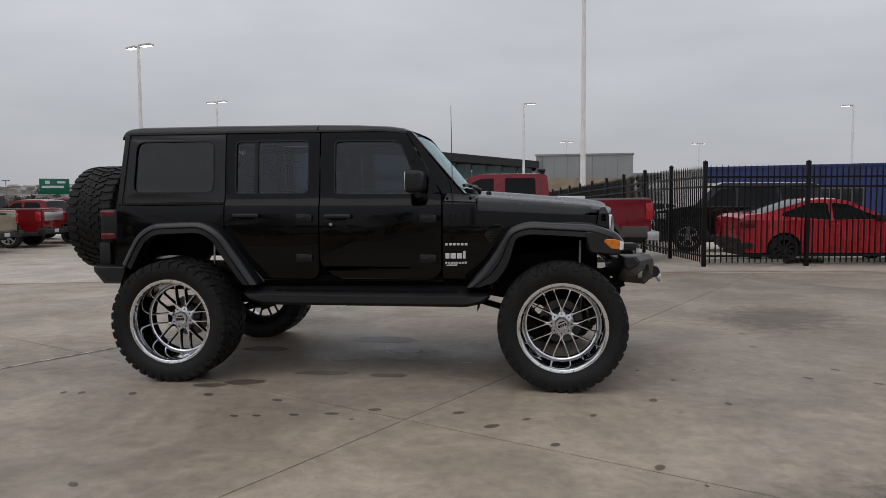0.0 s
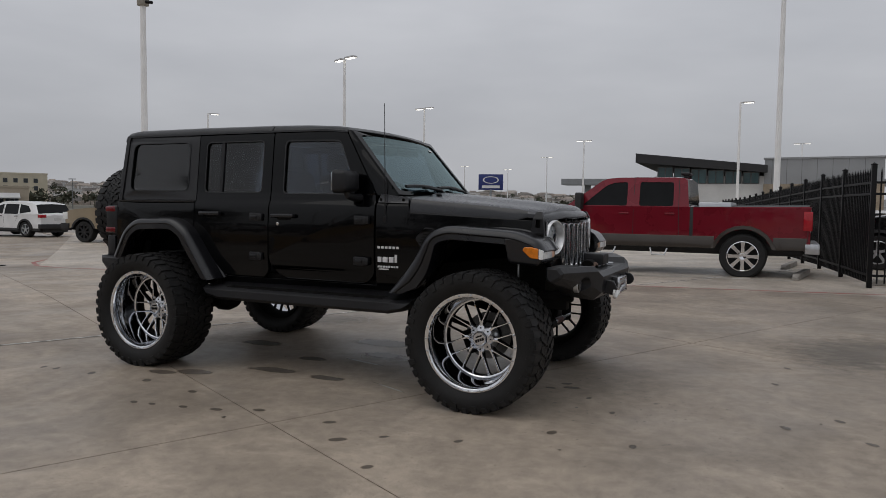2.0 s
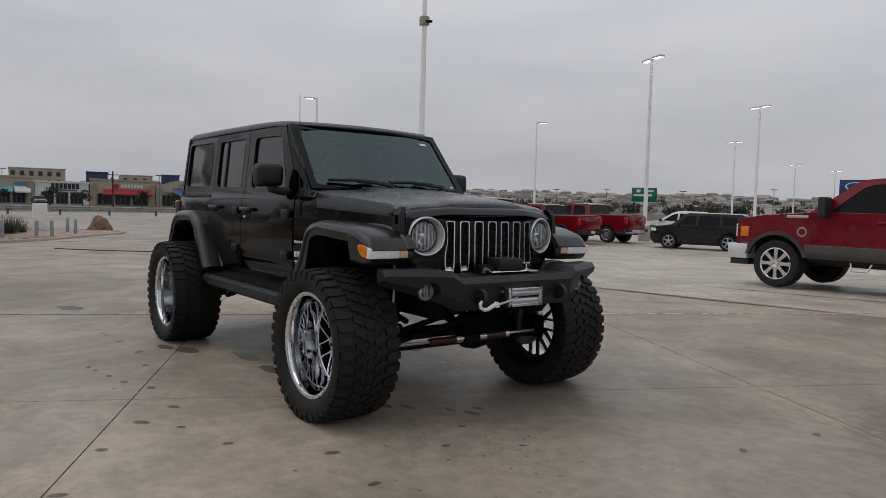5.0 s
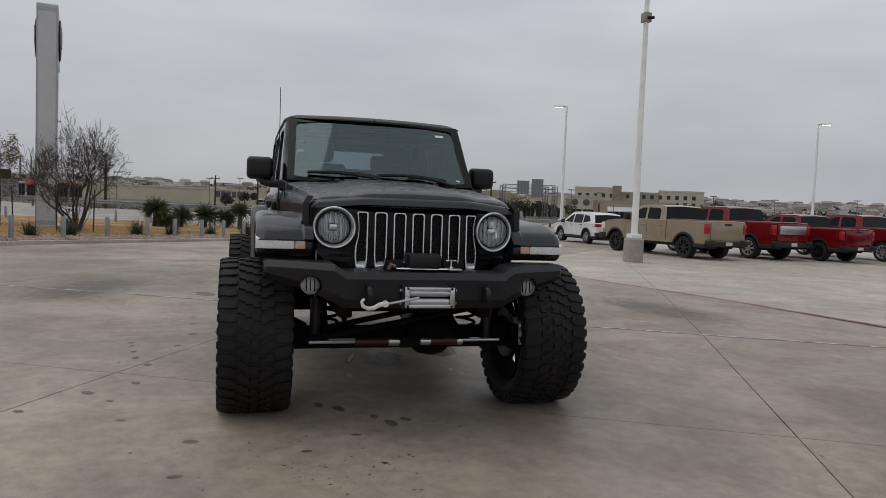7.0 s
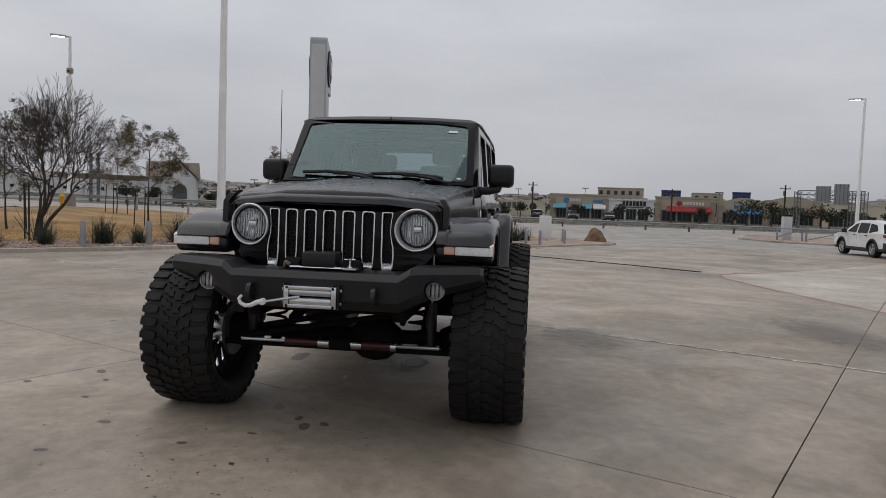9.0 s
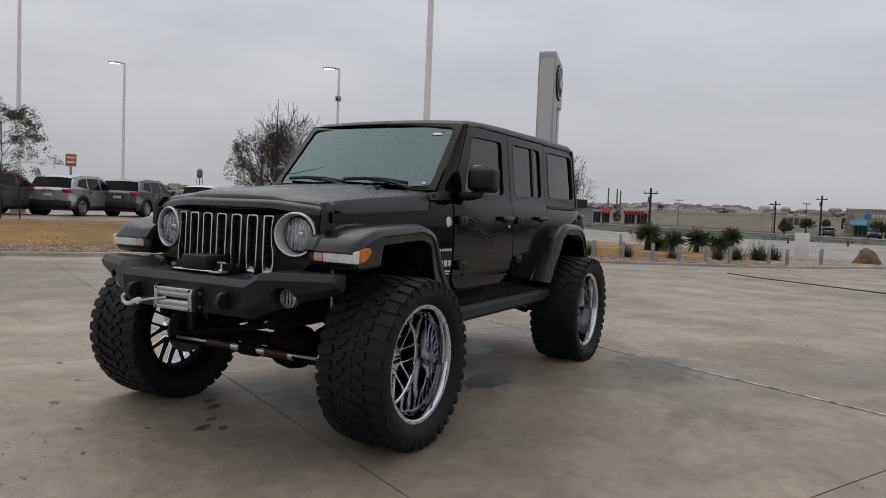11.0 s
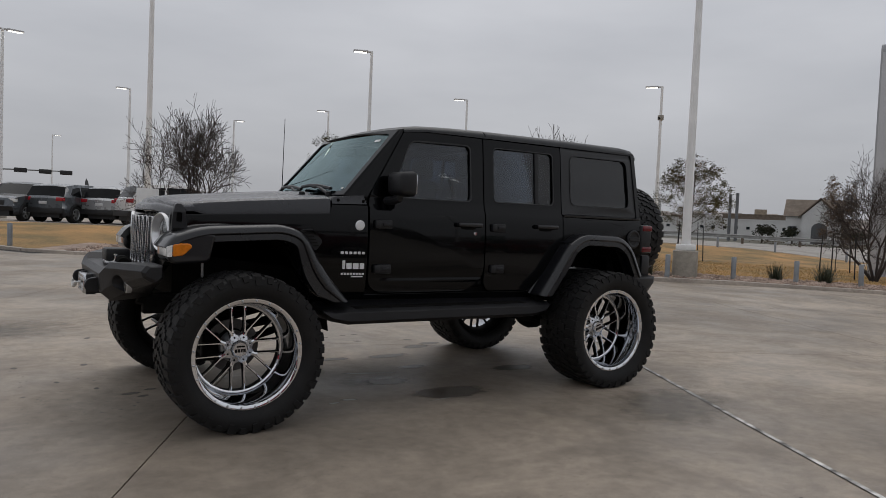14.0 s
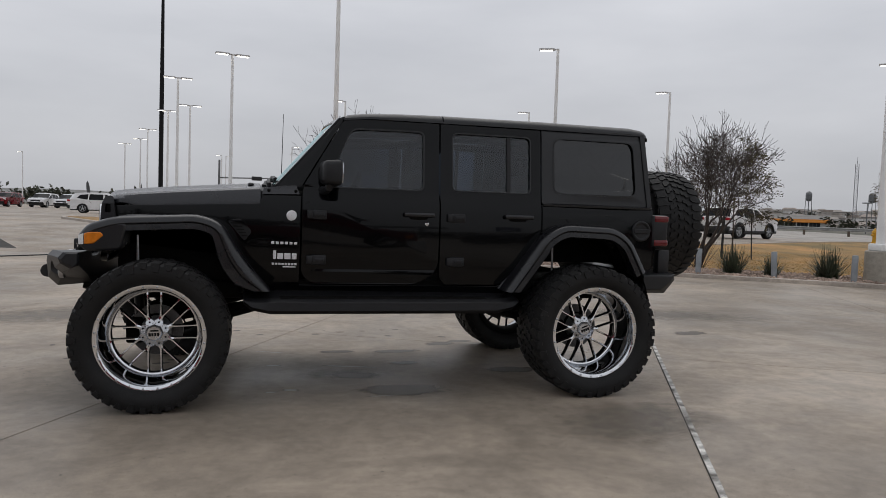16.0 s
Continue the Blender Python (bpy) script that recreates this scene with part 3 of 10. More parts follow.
# stains and marks on the slabs: place, half length, half width, turn, kind
STAINS = [
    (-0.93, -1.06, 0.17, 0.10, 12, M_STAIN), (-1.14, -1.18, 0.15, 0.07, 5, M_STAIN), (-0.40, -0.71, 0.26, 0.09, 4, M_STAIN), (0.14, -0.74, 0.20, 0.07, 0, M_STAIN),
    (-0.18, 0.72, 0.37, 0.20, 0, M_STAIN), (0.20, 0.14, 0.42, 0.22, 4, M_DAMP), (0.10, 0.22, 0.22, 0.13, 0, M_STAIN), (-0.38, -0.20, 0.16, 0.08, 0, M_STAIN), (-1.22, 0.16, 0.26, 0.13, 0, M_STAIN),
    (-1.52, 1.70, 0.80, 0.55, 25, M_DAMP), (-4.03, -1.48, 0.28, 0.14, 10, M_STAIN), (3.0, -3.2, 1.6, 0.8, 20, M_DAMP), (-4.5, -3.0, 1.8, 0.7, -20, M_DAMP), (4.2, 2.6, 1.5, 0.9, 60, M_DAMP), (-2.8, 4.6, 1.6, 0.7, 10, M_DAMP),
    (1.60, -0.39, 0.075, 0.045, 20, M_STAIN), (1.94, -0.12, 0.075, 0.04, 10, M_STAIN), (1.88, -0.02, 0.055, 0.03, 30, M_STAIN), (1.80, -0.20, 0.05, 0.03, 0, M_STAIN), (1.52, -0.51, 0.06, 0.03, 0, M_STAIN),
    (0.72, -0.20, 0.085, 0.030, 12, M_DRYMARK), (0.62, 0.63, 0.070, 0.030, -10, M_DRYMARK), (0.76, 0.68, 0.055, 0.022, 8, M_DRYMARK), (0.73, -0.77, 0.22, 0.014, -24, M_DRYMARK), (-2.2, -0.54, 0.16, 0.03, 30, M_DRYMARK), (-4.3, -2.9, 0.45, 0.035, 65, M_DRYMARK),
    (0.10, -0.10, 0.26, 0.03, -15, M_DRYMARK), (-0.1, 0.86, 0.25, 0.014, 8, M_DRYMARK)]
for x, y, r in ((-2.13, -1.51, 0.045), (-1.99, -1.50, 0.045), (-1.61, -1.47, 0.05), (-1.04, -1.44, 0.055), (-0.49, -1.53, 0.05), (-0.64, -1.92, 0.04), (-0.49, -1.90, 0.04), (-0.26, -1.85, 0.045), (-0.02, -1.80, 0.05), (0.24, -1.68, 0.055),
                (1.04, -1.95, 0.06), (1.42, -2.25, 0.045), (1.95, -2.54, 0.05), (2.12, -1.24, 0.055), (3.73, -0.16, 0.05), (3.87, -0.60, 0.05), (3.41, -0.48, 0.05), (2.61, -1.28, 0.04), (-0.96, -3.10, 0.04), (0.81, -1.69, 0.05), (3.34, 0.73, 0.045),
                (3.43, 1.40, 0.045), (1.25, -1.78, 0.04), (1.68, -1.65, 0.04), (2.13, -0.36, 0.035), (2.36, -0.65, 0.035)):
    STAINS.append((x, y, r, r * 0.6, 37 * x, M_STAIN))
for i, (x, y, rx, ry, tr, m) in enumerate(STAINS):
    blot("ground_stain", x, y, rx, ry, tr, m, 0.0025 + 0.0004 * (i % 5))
spots = random.Random(21)
bm = bmesh.new()
for i in range(420):
    x, y = spots.uniform(-6, 7), spots.uniform(-5.5, 6)
    if i < 150:                          # drips under the nose
        x, y = spots.gauss(2.45, 0.45), spots.gauss(-0.35, 0.45)
    r = spots.uniform(0.003, 0.010) * (1.7 if spots.random() < 0.12 else 1)
    q, e = spots.uniform(0, 3.1), spots.uniform(0.35, 0.9)
    vs = []
    for k in range(9):
        a = 2 * math.pi * k / 9
        px, py = r * math.cos(a) * spots.uniform(0.6, 1.4), r * e * math.sin(a) * spots.uniform(0.6, 1.4)
        vs.append(bm.verts.new((x + px * math.cos(q) - py * math.sin(q), y + px * math.sin(q) + py * math.cos(q), 0.002)))
    bm.faces.new(vs)
tagged(part("oil_spots", bm, M_OIL, smooth=0), "small dark oil spots dotted over the concrete", "stain", kind="stuff")

# ==== the lifted off-road vehicle: wheels
WB, TR = 1.504, 0.476                   # half wheelbase, tyre radius
WY = 0.916                              # wheel's middle from the centre line


# plain chrome; dark reflections of tyre and ground put into a lower base colour
M_DISH = mat("smoked_chrome", (0.58, 0.60, 0.63), 0.05, 1.0, vary=0.3, scale=7, rvary=0.04)
M_DISC = mat("dull_iron_disc", (0.16, 0.155, 0.15), 0.5, 0.6, vary=0.4, scale=9, fine=0.2)


def build_wheel_parts():
    """Meshes of one wheel, centred on its hub, outer face towards +y."""
    # tyre carcass
    bm = bmesh.new()
    prof = [(0.315, -0.150), (0.330, -0.172), (0.375, -0.203), (0.420, -0.208), (0.450, -0.200), (0.462, -0.18), (0.465, -0.08),
            (0.466, 0.0), (0.465, 0.08), (0.462, 0.18), (0.450, 0.200), (0.420, 0.208), (0.375, 0.203), (0.345, 0.182), (0.334, 0.170), (0.315, 0.150)]
    lathe(bm, prof, 72, ends=False)
    tyre = part("tyre", bm, M_RUBBER, label="wide black mud-terrain tyre")
    # tread blocks
    bm = bmesh.new()
    n = 38

    def block(a, pts, top=TR, bot=0.456):
        vs = []
        for r in (bot, top):
            for da, y in pts:
                rr = r - 0.24 * max(0, abs(y) - 0.15) ** 1.1
                k = 1.0 if r == bot else 0.94
                vs.append(bm.verts.new((rr * math.sin(a + da * k / TR), y * (1 if r == bot else 0.985), rr * math.cos(a + da * k / TR))))
        m = len(pts)
        bm.faces.new(vs[m:])
        for i in range(m):
            j = (i + 1) % m
            bm.faces.new((vs[i], vs[j], vs[m + j], vs[m + i]))

    for k in range(n):
        a = 2 * math.pi * k / n
        o = math.pi / n
        for s in (-1, 1):
            b = a + (o if s > 0 else 0)
            long = 0.208 if k % 2 else 0.201
            # shoulder lug with a hooked end, then a zigzag middle block
            block(b, [(-0.030, s * 0.112), (0.008, s * 0.106), (0.022, s * 0.128), (0.032, s * long), (-0.024, s * long), (-0.034, s * 0.150)])
            block(b + o * 0.7, [(-0.032, s * 0.028), (0.006, s * 0.034), (0.016, s * 0.062), (0.036, s * 0.070), (0.034, s * 0.100), (-0.008, s * 0.098), (-0.016, s * 0.066), (-0.034, s * 0.056)])
            # side biters running down the shoulder, long and short in turn
            deep = 0.050 if k % 2 else 0.030
            vs = []
            for r, wd, y in ((0.462, 0.020, 0.2105), (0.462 - deep, 0.015, 0.2135)):
                for q in (-wd, wd):
                    vs.append(bm.verts.new((r * math.sin(b + (q - 0.004) / TR), s * y, r * math.cos(b + (q - 0.004) / TR))))
            low = []
            for r, wd in ((0.458, 0.022), (0.458 - deep - 0.004, 0.018)):
                for q in (-wd, wd):
                    low.append(bm.verts.new((r * math.sin(b + (q - 0.004) / TR), s * 0.199, r * math.cos(b + (q - 0.004) / TR))))
            bm.faces.new((vs[0], vs[1], vs[3], vs[2]))
            for i, j in ((0, 1), (1, 3), (3, 2), (2, 0)):
                bm.faces.new((vs[i], vs[j], low[j], low[i]))
        block(a + o, [(-0.026, -0.032), (0.002, -0.014), (0.022, -0.028), (0.030, 0.020), (0.0, 0.030), (-0.026, 0.014)], TR)
    tread = part("tread", bm, M_RUBBER, smooth=0)
    # rim lip
    bm = bmesh.new()
    lathe(bm, [(0.312, 0.150), (0.329, 0.158), (0.333, 0.166), (0.330, 0.172), (0.312, 0.170), (0.306, 0.166), (0.303, 0.158)], 96, ends=False)
    rim = part("wheel", bm, M_CHROME, label="deep-dish polished chrome alloy rim with mud-terrain tyre")
    tyre.parent = tread.parent = rim
    F0 = -0.088                          # the spokes' set-back behind the lip
    bm = bmesh.new()                     # deep dish behind the lip
    lathe(bm, [(0.303, 0.158), (0.298, 0.145), (0.292, 0.10), (0.287, 0.04), (0.282, -0.02), (0.276, F0 + 0.049)], 96, ends=False)
    part("dish", bm, M_DISH, rim, "polished chrome dish")
    bm = bmesh.new()                     # ring that carries the spokes
    lathe(bm, [(0.276, F0 + 0.049), (0.270, F0 + 0.054), (0.262, F0 + 0.050), (0.260, F0 + 0.036)], 96, ends=False)
    part("spoke_ring", bm, M_CHROME, rim)
    bm = bmesh.new()                     # dark inner barrel behind the spokes
    lathe(bm, [(0.259, F0 + 0.036), (0.261, F0 - 0.006), (0.270, -0.12), (0.285, -0.15), (0.318, -0.176), (0.322, -0.168), (0.312, -0.15)], 64, ends=False)
    part("inner_barrel", bm, M_DARK, rim)
    for k in range(24):                  # lip bolts
        bm = bmesh.new()
        a = 2 * math.pi * (k + 0.5) / 24
        lathe(bm, [(0.0001, 0.1795), (0.005, 0.1785), (0.0068, 0.175), (0.0068, 0.170)], 8, at=(0.3185 * math.cos(a), 0, 0.3185 * math.sin(a)), ends=False)
        part("lip_bolt", bm, M_SILVER, rim)
    # eight pairs of thin parallel bars; each pair joins in a U at the hub, neighbours fork from one point
    for k in range(8):
        a = 2 * math.pi * k / 8
        for s in (-1, 1):
            bm = bmesh.new()
            stations = [(0.098, 0.0385, 0.0085, 0.058, 0.050), (0.130, 0.0385, 0.0060, 0.057, 0.048), (0.19, 0.0390, 0.0052, 0.055, 0.040),
                        (0.240, 0.0400, 0.0055, 0.053, 0.036), (0.262, 0.0420, 0.0095, 0.050, 0.040)]
            back = bmesh.new()
            loops, dark = [], []
            for r, off, w, y1, dep in stations:
                x, y1 = s * off, y1 + F0
                loops.append([(x - w, y1 - 0.012, r), (x + w, y1 - 0.012, r), (x + w, y1 - 0.005, r), (x + w * 0.55, y1, r), (x - w * 0.55, y1, r), (x - w, y1 - 0.005, r)])
                dark.append([(x - w * 1.1, y1 - dep, r), (x + w * 1.1, y1 - dep, r), (x + w * 1.02, y1 - 0.0125, r), (x - w * 1.02, y1 - 0.0125, r)])
            loft(bm, loops)
            loft(back, dark)
            for q in (bm, back):
                q.transform(Matrix.Rotation(a, 4, "Y"))
            sp = part("spoke", bm, M_CHROME, rim)
            part("spoke_back", back, M_DARK, sp)
        bm = bmesh.new()                 # rounded bottom of the U
        arc = [(0.0335 * math.cos(q), 0.118 - 0.040 * math.sin(q)) for q in (math.pi * i / 10 for i in range(11))]
        low = [(x * 1.32, 0.118 - (0.118 - z) * 1.22 - 0.001) for x, z in arc]
        loft(bm, [[(x, F0 + 0.012, z), (x, F0 + 0.058, z), (u, F0 + 0.060, v), (u, F0 + 0.012, v)] for (x, z), (u, v) in zip(arc, low)])
        bm.transform(Matrix.Rotation(a, 4, "Y"))
        web = part("spoke_web", bm, M_CHROME, rim)
        bm = bmesh.new()
        loft(bm, [[(x, F0 - 0.008, z), (x, F0 + 0.0115, z), (u, F0 + 0.0115, v), (u, F0 - 0.008, v)] for (x, z), (u, v) in zip(arc, low)])
        bm.transform(Matrix.Rotation(a, 4, "Y"))
        part("spoke_back", bm, M_DARK, web)
        bm = bmesh.new()                 # faceted pad between two pockets, with its lug
        prism(bm, [(-0.034, 0.050), (0.034, 0.050), (0.026, 0.082), (0.010, 0.098), (-0.010, 0.098), (-0.026, 0.082)], F0 + 0.0, F0 + 0.062, "xz")
        for v in bm.verts:
            if v.co.y > F0 + 0.05:
                v.co.y += 0.010 - 0.34 * max(0.0, v.co.z - 0.050)
        bm.transform(Matrix.Rotation(a + math.pi / 8, 4, "Y"))
        pad = part("hub_facet", bm, M_MILLED, rim, bevel=0.003)
        bm = bmesh.new()
        lathe(bm, [(0.0001, F0 + 0.070), (0.0045, F0 + 0.069), (0.006, F0 + 0.064), (0.006, F0 + 0.04)], 8, at=(0, 0, 0.074), ends=False)
        bm.transform(Matrix.Rotation(a + math.pi / 8, 4, "Y"))
        part("lug", bm, M_DARK, pad)
    bm = bmesh.new()                     # hub drum behind the pads
    lathe(bm, [(0.098, F0 - 0.05), (0.094, F0 + 0.020), (0.080, F0 + 0.040), (0.0001, F0 + 0.050)], 32)
    part("hub", bm, M_SILVER, rim)
    bm = bmesh.new()
    lathe(bm, [(0.052, F0 + 0.060), (0.050, F0 + 0.084), (0.044, F0 + 0.090), (0.0001, F0 + 0.091)], 8)
    part("centre_cap", bm, M_MILLED, rim, "milled eight-sided cap")
    bm = bmesh.new()                     # raised marks on the cap, as plain bars
    for x, z, w, h in ((-0.026, -0.008, 0.007, 0.020), (-0.009, -0.008, 0.006, 0.020), (0.008, -0.008, 0.006, 0.020), (0.025, -0.008, 0.007, 0.020), (-0.004, 0.017, 0.024, 0.009)):
        box(bm, x - w, x + w, F0 + 0.0885, F0 + 0.0925, z - h / 2, z + h / 2)
    part("cap_mark", bm, M_DARK, rim)
    # brake disc and caliper behind
    bm = bmesh.new()
    lathe(bm, [(0.0001, -0.185), (0.165, -0.185), (0.165, -0.165), (0.09, -0.163), (0.085, -0.13), (0.0001, -0.13)], 40)
    part("brake_disc", bm, M_DISC, rim)
    bm = bmesh.new()
    rbox(bm, 0.085, 0.19, -0.205, -0.145, -0.085, 0.085, 0.015)
    part("caliper", bm, M_DARK, rim)
    return rim

# ==== the lifted off-road vehicle: body
JEEP = thing("off_road_suv", "lifted black four-door off-road vehicle on huge chrome wheels, standing on concrete", "car")


M_SLOT = mat("bright_satin_chrome", (0.80, 0.81, 0.83), 0.22, 1.0, vary=0.05, scale=20)
M_WATERMARK = mat("dried_water_mark", (0.16, 0.16, 0.165), 0.5, vary=0.4, scale=30)
M_ROPE = mat("frayed_brown_rope", (0.22, 0.15, 0.12), 0.9, vary=0.4, scale=80, fine=0.3)
M_BEZEL = mat("satin_silver_lamp_ring", (0.84, 0.845, 0.85), 0.30, 0.6, vary=0.06, scale=20)
M_FLUTE = mat("prismatic_lamp_optic", (0.95, 0.955, 0.96), 0.10, 0.05, vary=0.1, scale=60)
M_PEACH = mat("pale_amber_lens", (0.80, 0.50, 0.36), 0.2, coat=1.0, vary=0.2, scale=50)


def table(t, v):
    for (a, p), (b, q) in zip(t, t[1:]):
        if v <= b:
            return p + (q - p) * max(0.0, v - a) / (b - a)
    return t[-1][1]


HW = [(0.70, 0.735), (0.78, 0.765), (0.95, 0.785), (1.2, 0.785), (1.34, 0.776), (1.375, 0.768), (1.395, 0.754), (1.47, 0.742),
      (1.88, 0.700), (1.95, 0.688), (2.0, 0.66)]
LEVELS = [v for v, _ in HW[1:-1]] + [0.86, 1.08, 1.28, 1.6, 1.75]


def half(x, z):
    """Half the body's width at a place along it and a height."""
    w = table(HW, z)
    w -= max(0.0, x - 0.4) * 0.105 if z < 1.45 else max(0.0, x - 0.35) * 0.06
    w -= max(0.0, -1.95 - x) * 0.12
    return w


def side_panel(name, loops, material, s, thick=0.035, out=0.0, label="", bevel=0.006, parent=None):
    bm = bmesh.new()
    sheet(bm, loops, LEVELS, lambda a, b, t: (a, s * (half(a, b) + out - t), b), thick)
    return part(name, bm, material, parent or JEEP, label, bevel=bevel)


def flare(name, path, yin, yout, s, material):
    """An arched wing over a wheel: a path of outer edge points in the side view, swept with a lipped section."""
    pts = fillet([(path[0][0], path[0][1])] + path[1:-1] + [path[-1]], [0] + [0.10] * (len(path) - 2) + [0], 5)
    mid = Vector((sum(p[0] for p in path) / len(path), 0.6))
    loops = []
    for i, p in enumerate(pts):
        d = (Vector(pts[min(i + 1, len(pts) - 1)]) - Vector(pts[max(i - 1, 0)])).normalized()
        nrm = Vector((-d.y, d.x))
        if nrm.dot(Vector(p) - mid) < 0:
            nrm = -nrm
        lp = []
        for y, k in ((yin - 0.05, 0.012), (yin, 0.012), (yin + 0.012, 0.002), (yout - 0.055, 0.006), (yout - 0.022, -0.002), (yout - 0.006, -0.014), (yout, -0.034), (yout - 0.003, -0.040),
                     (yout - 0.012, -0.043), (yout - 0.010, -0.078), (yout - 0.03, -0.082), (yin - 0.05, -0.05)):
            if k < 0:
                k *= 1.15 + 0.65 * step((1.16 - p[1]) / 0.22) * (1 if abs(p[0]) < abs(mid.x) else 0)
            q = Vector(p) + nrm * k
            lp.append((q.x, s * y, max(q.y, 0.738)))
        loops.append(lp)
    bm = bmesh.new()
    loft(bm, loops)
    return part(name, bm, material, JEEP, bevel=0.003)


def build_body():
    for s in (-1, 1):
        # lower panels
        side_panel("quarter_panel", [fillet([(-2.13, 0.90), (-1.84, 0.90), (-1.76, 1.09), (-1.62, 1.18), (-1.33, 1.18), (-1.21, 1.10), (-1.192, 1.12), (-1.192, 1.385), (-2.13, 1.385)],
                                            [0.03, 0, 0.05, 0.05, 0.05, 0.02, 0, 0.01, 0.02])], M_PAINT, s)
        rw = fillet([(-1.105, 1.455), (-0.49, 1.455), (-0.49, 1.885), (-1.105, 1.885)], 0.045)
        fw = fillet([(-0.285, 1.447), (0.405, 1.447), (0.385, 1.53), (0.245, 1.872), (-0.285, 1.880)], [0.045, 0.04, 0.05, 0.06, 0.045])
        rd = side_panel("rear_door", [fillet([(-0.404, 1.940), (-0.404, 0.83), (-0.45, 0.775), (-0.84, 0.775), (-0.905, 0.81), (-1.16, 1.12), (-1.182, 1.18), (-1.182, 1.940)],
                                        [0.01, 0.04, 0.03, 0.05, 0.05, 0.05, 0.05, 0.01]), rw], M_PAINT, s, out=0.002, label="glossy black rear door")
        fd = side_panel("front_door", [fillet([(0.288, 1.936), (0.565, 1.46), (0.575, 1.385), (0.575, 0.84), (0.50, 0.775), (-0.24, 0.775), (-0.394, 0.88), (-0.394, 1.940)],
                                         [0.03, 0.03, 0.02, 0.06, 0.06, 0.08, 0.08, 0.01]), fw], M_PAINT, s, out=0.002, label="glossy black front door")
        side_panel("sill", [[(-0.98, 0.70), (0.98, 0.70), (0.98, 0.768), (0.50, 0.768), (-0.24, 0.768), (-0.44, 0.768), (-0.84, 0.768), (-0.98, 0.80)]], M_PAINT, s, out=-0.006)
        side_panel("cowl_side", [fillet([(0.585, 0.76), (0.97, 0.76), (1.16, 1.12), (1.30, 1.17), (1.87, 1.17), (1.87, 1.272), (0.86, 1.318), (0.84, 1.385), (0.585, 1.385)],
                                        [0, 0, 0.05, 0.05, 0, 0, 0, 0.0, 0.01])], M_PAINT, s)
        # same paint as the body; the lighter hood colour puts its sky reflection in
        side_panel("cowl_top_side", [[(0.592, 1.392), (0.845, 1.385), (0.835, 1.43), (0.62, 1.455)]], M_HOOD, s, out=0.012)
        # upper panels with their openings
        qw = fillet([(-1.995, 1.465), (-1.285, 1.465), (-1.285, 1.895), (-1.965, 1.895)], 0.07)
        side_panel("hardtop_side", [fillet([(-2.125, 1.392), (-1.192, 1.392), (-1.192, 1.965), (-2.065, 1.965)], [0.01, 0.01, 0.01, 0.05]), qw], M_TOP, s)
        for nm, lp, holder in (("quarter_window", qw, None), ("rear_door_window", rw, rd), ("front_door_window", fw, fd)):
            cx, cz = sum(p[0] for p in lp) / len(lp), sum(p[1] for p in lp) / len(lp)
            big = [(cx + (x - cx) * 1.02, cz + (z - cz) * 1.02) for x, z in lp]
            small = [(cx + (x - cx) * 0.972, cz + (z - cz) * 0.955) for x, z in lp]
            side_panel("window_seal", [lp, small], M_SEAL, s, 0.014, out=0.004, bevel=0.004, parent=holder)
            g = side_panel(nm, [big], M_PRIVACY if holder is None else M_TINT, s, 0.005, out=-0.014, label="dark tinted side window", bevel=0, parent=holder)
            g.visible_shadow = False
        bm = bmesh.new()
        for z0, z1 in ((1.458, 1.6), (1.6, 1.75), (1.75, 1.882)):
            a, b = half(-0.93, z0), half(-0.93, z1)
            loft(bm, [[(-0.945, s * (a - 0.02), z0), (-0.915, s * (a - 0.02), z0), (-0.915, s * (a - 0.003), z0), (-0.945, s * (a - 0.003), z0)],
                      [(-0.945, s * (b - 0.02), z1), (-0.915, s * (b - 0.02), z1), (-0.915, s * (b - 0.003), z1), (-0.945, s * (b - 0.003), z1)]])
        part("window_divider", bm, M_PLASTIC, rd)
        # belt ledge under the windows
        bm = bmesh.new()
        xs = [-2.12, -1.9, -1.2]
        loft(bm, [[(x, s * (half(x, 1.36) - 0.02), 1.374), (x, s * (half(x, 1.36) + 0.004), 1.374), (x, s * (half(x, 1.36) + 0.006), 1.386), (x, s * (half(x, 1.36) - 0.02), 1.392)] for x in xs])
        part("belt_ledge", bm, M_TOP, JEEP)
        # drip rail
        bm = bmesh.new()
        loft(bm, [[(x, s * (half(x, 1.95) - 0.02), z), (x, s * (half(x, 1.95) + 0.014), z), (x, s * (half(x, 1.95) + 0.012), z + 0.014), (x, s * (half(x, 1.95) - 0.02), z + 0.018)]
                  for x, z in ((-2.06, 1.948), (-1.0, 1.948), (0.10, 1.944), (0.30, 1.925))])
        part("drip_rail", bm, M_TOP, JEEP)
        # flares
        flare("front_flare", [(0.78, 0.735), (0.97, 0.955), (1.10, 1.185), (1.24, 1.232), (1.74, 1.205), (1.90, 1.15), (1.95, 1.08)], 0.66, 0.93, s, M_FLARE)
        flare("rear_flare", [(-2.0, 0.90), (-1.87, 1.14), (-1.73, 1.228), (-1.31, 1.240), (-1.16, 1.15), (-0.87, 0.745)], 0.765, 0.93, s, M_FLARE)
        # marker lamp block at the front of the wing
        bm = bmesh.new()
        prism(bm, fillet([(1.66, 1.17), (1.80, 1.175), (1.89, 1.14), (1.935, 1.09), (1.935, 1.015), (1.90, 0.985), (1.70, 0.995)], 0.03, 3), s * 0.61, s * 0.926)
        part("marker_housing", bm, M_FLARE, JEEP, bevel=0.018, segs=3)
        bm = bmesh.new()
        rbox(bm, 1.90, 1.944, min(s * 0.716, s * 0.905), max(s * 0.716, s * 0.905), 1.028, 1.088, 0.008)
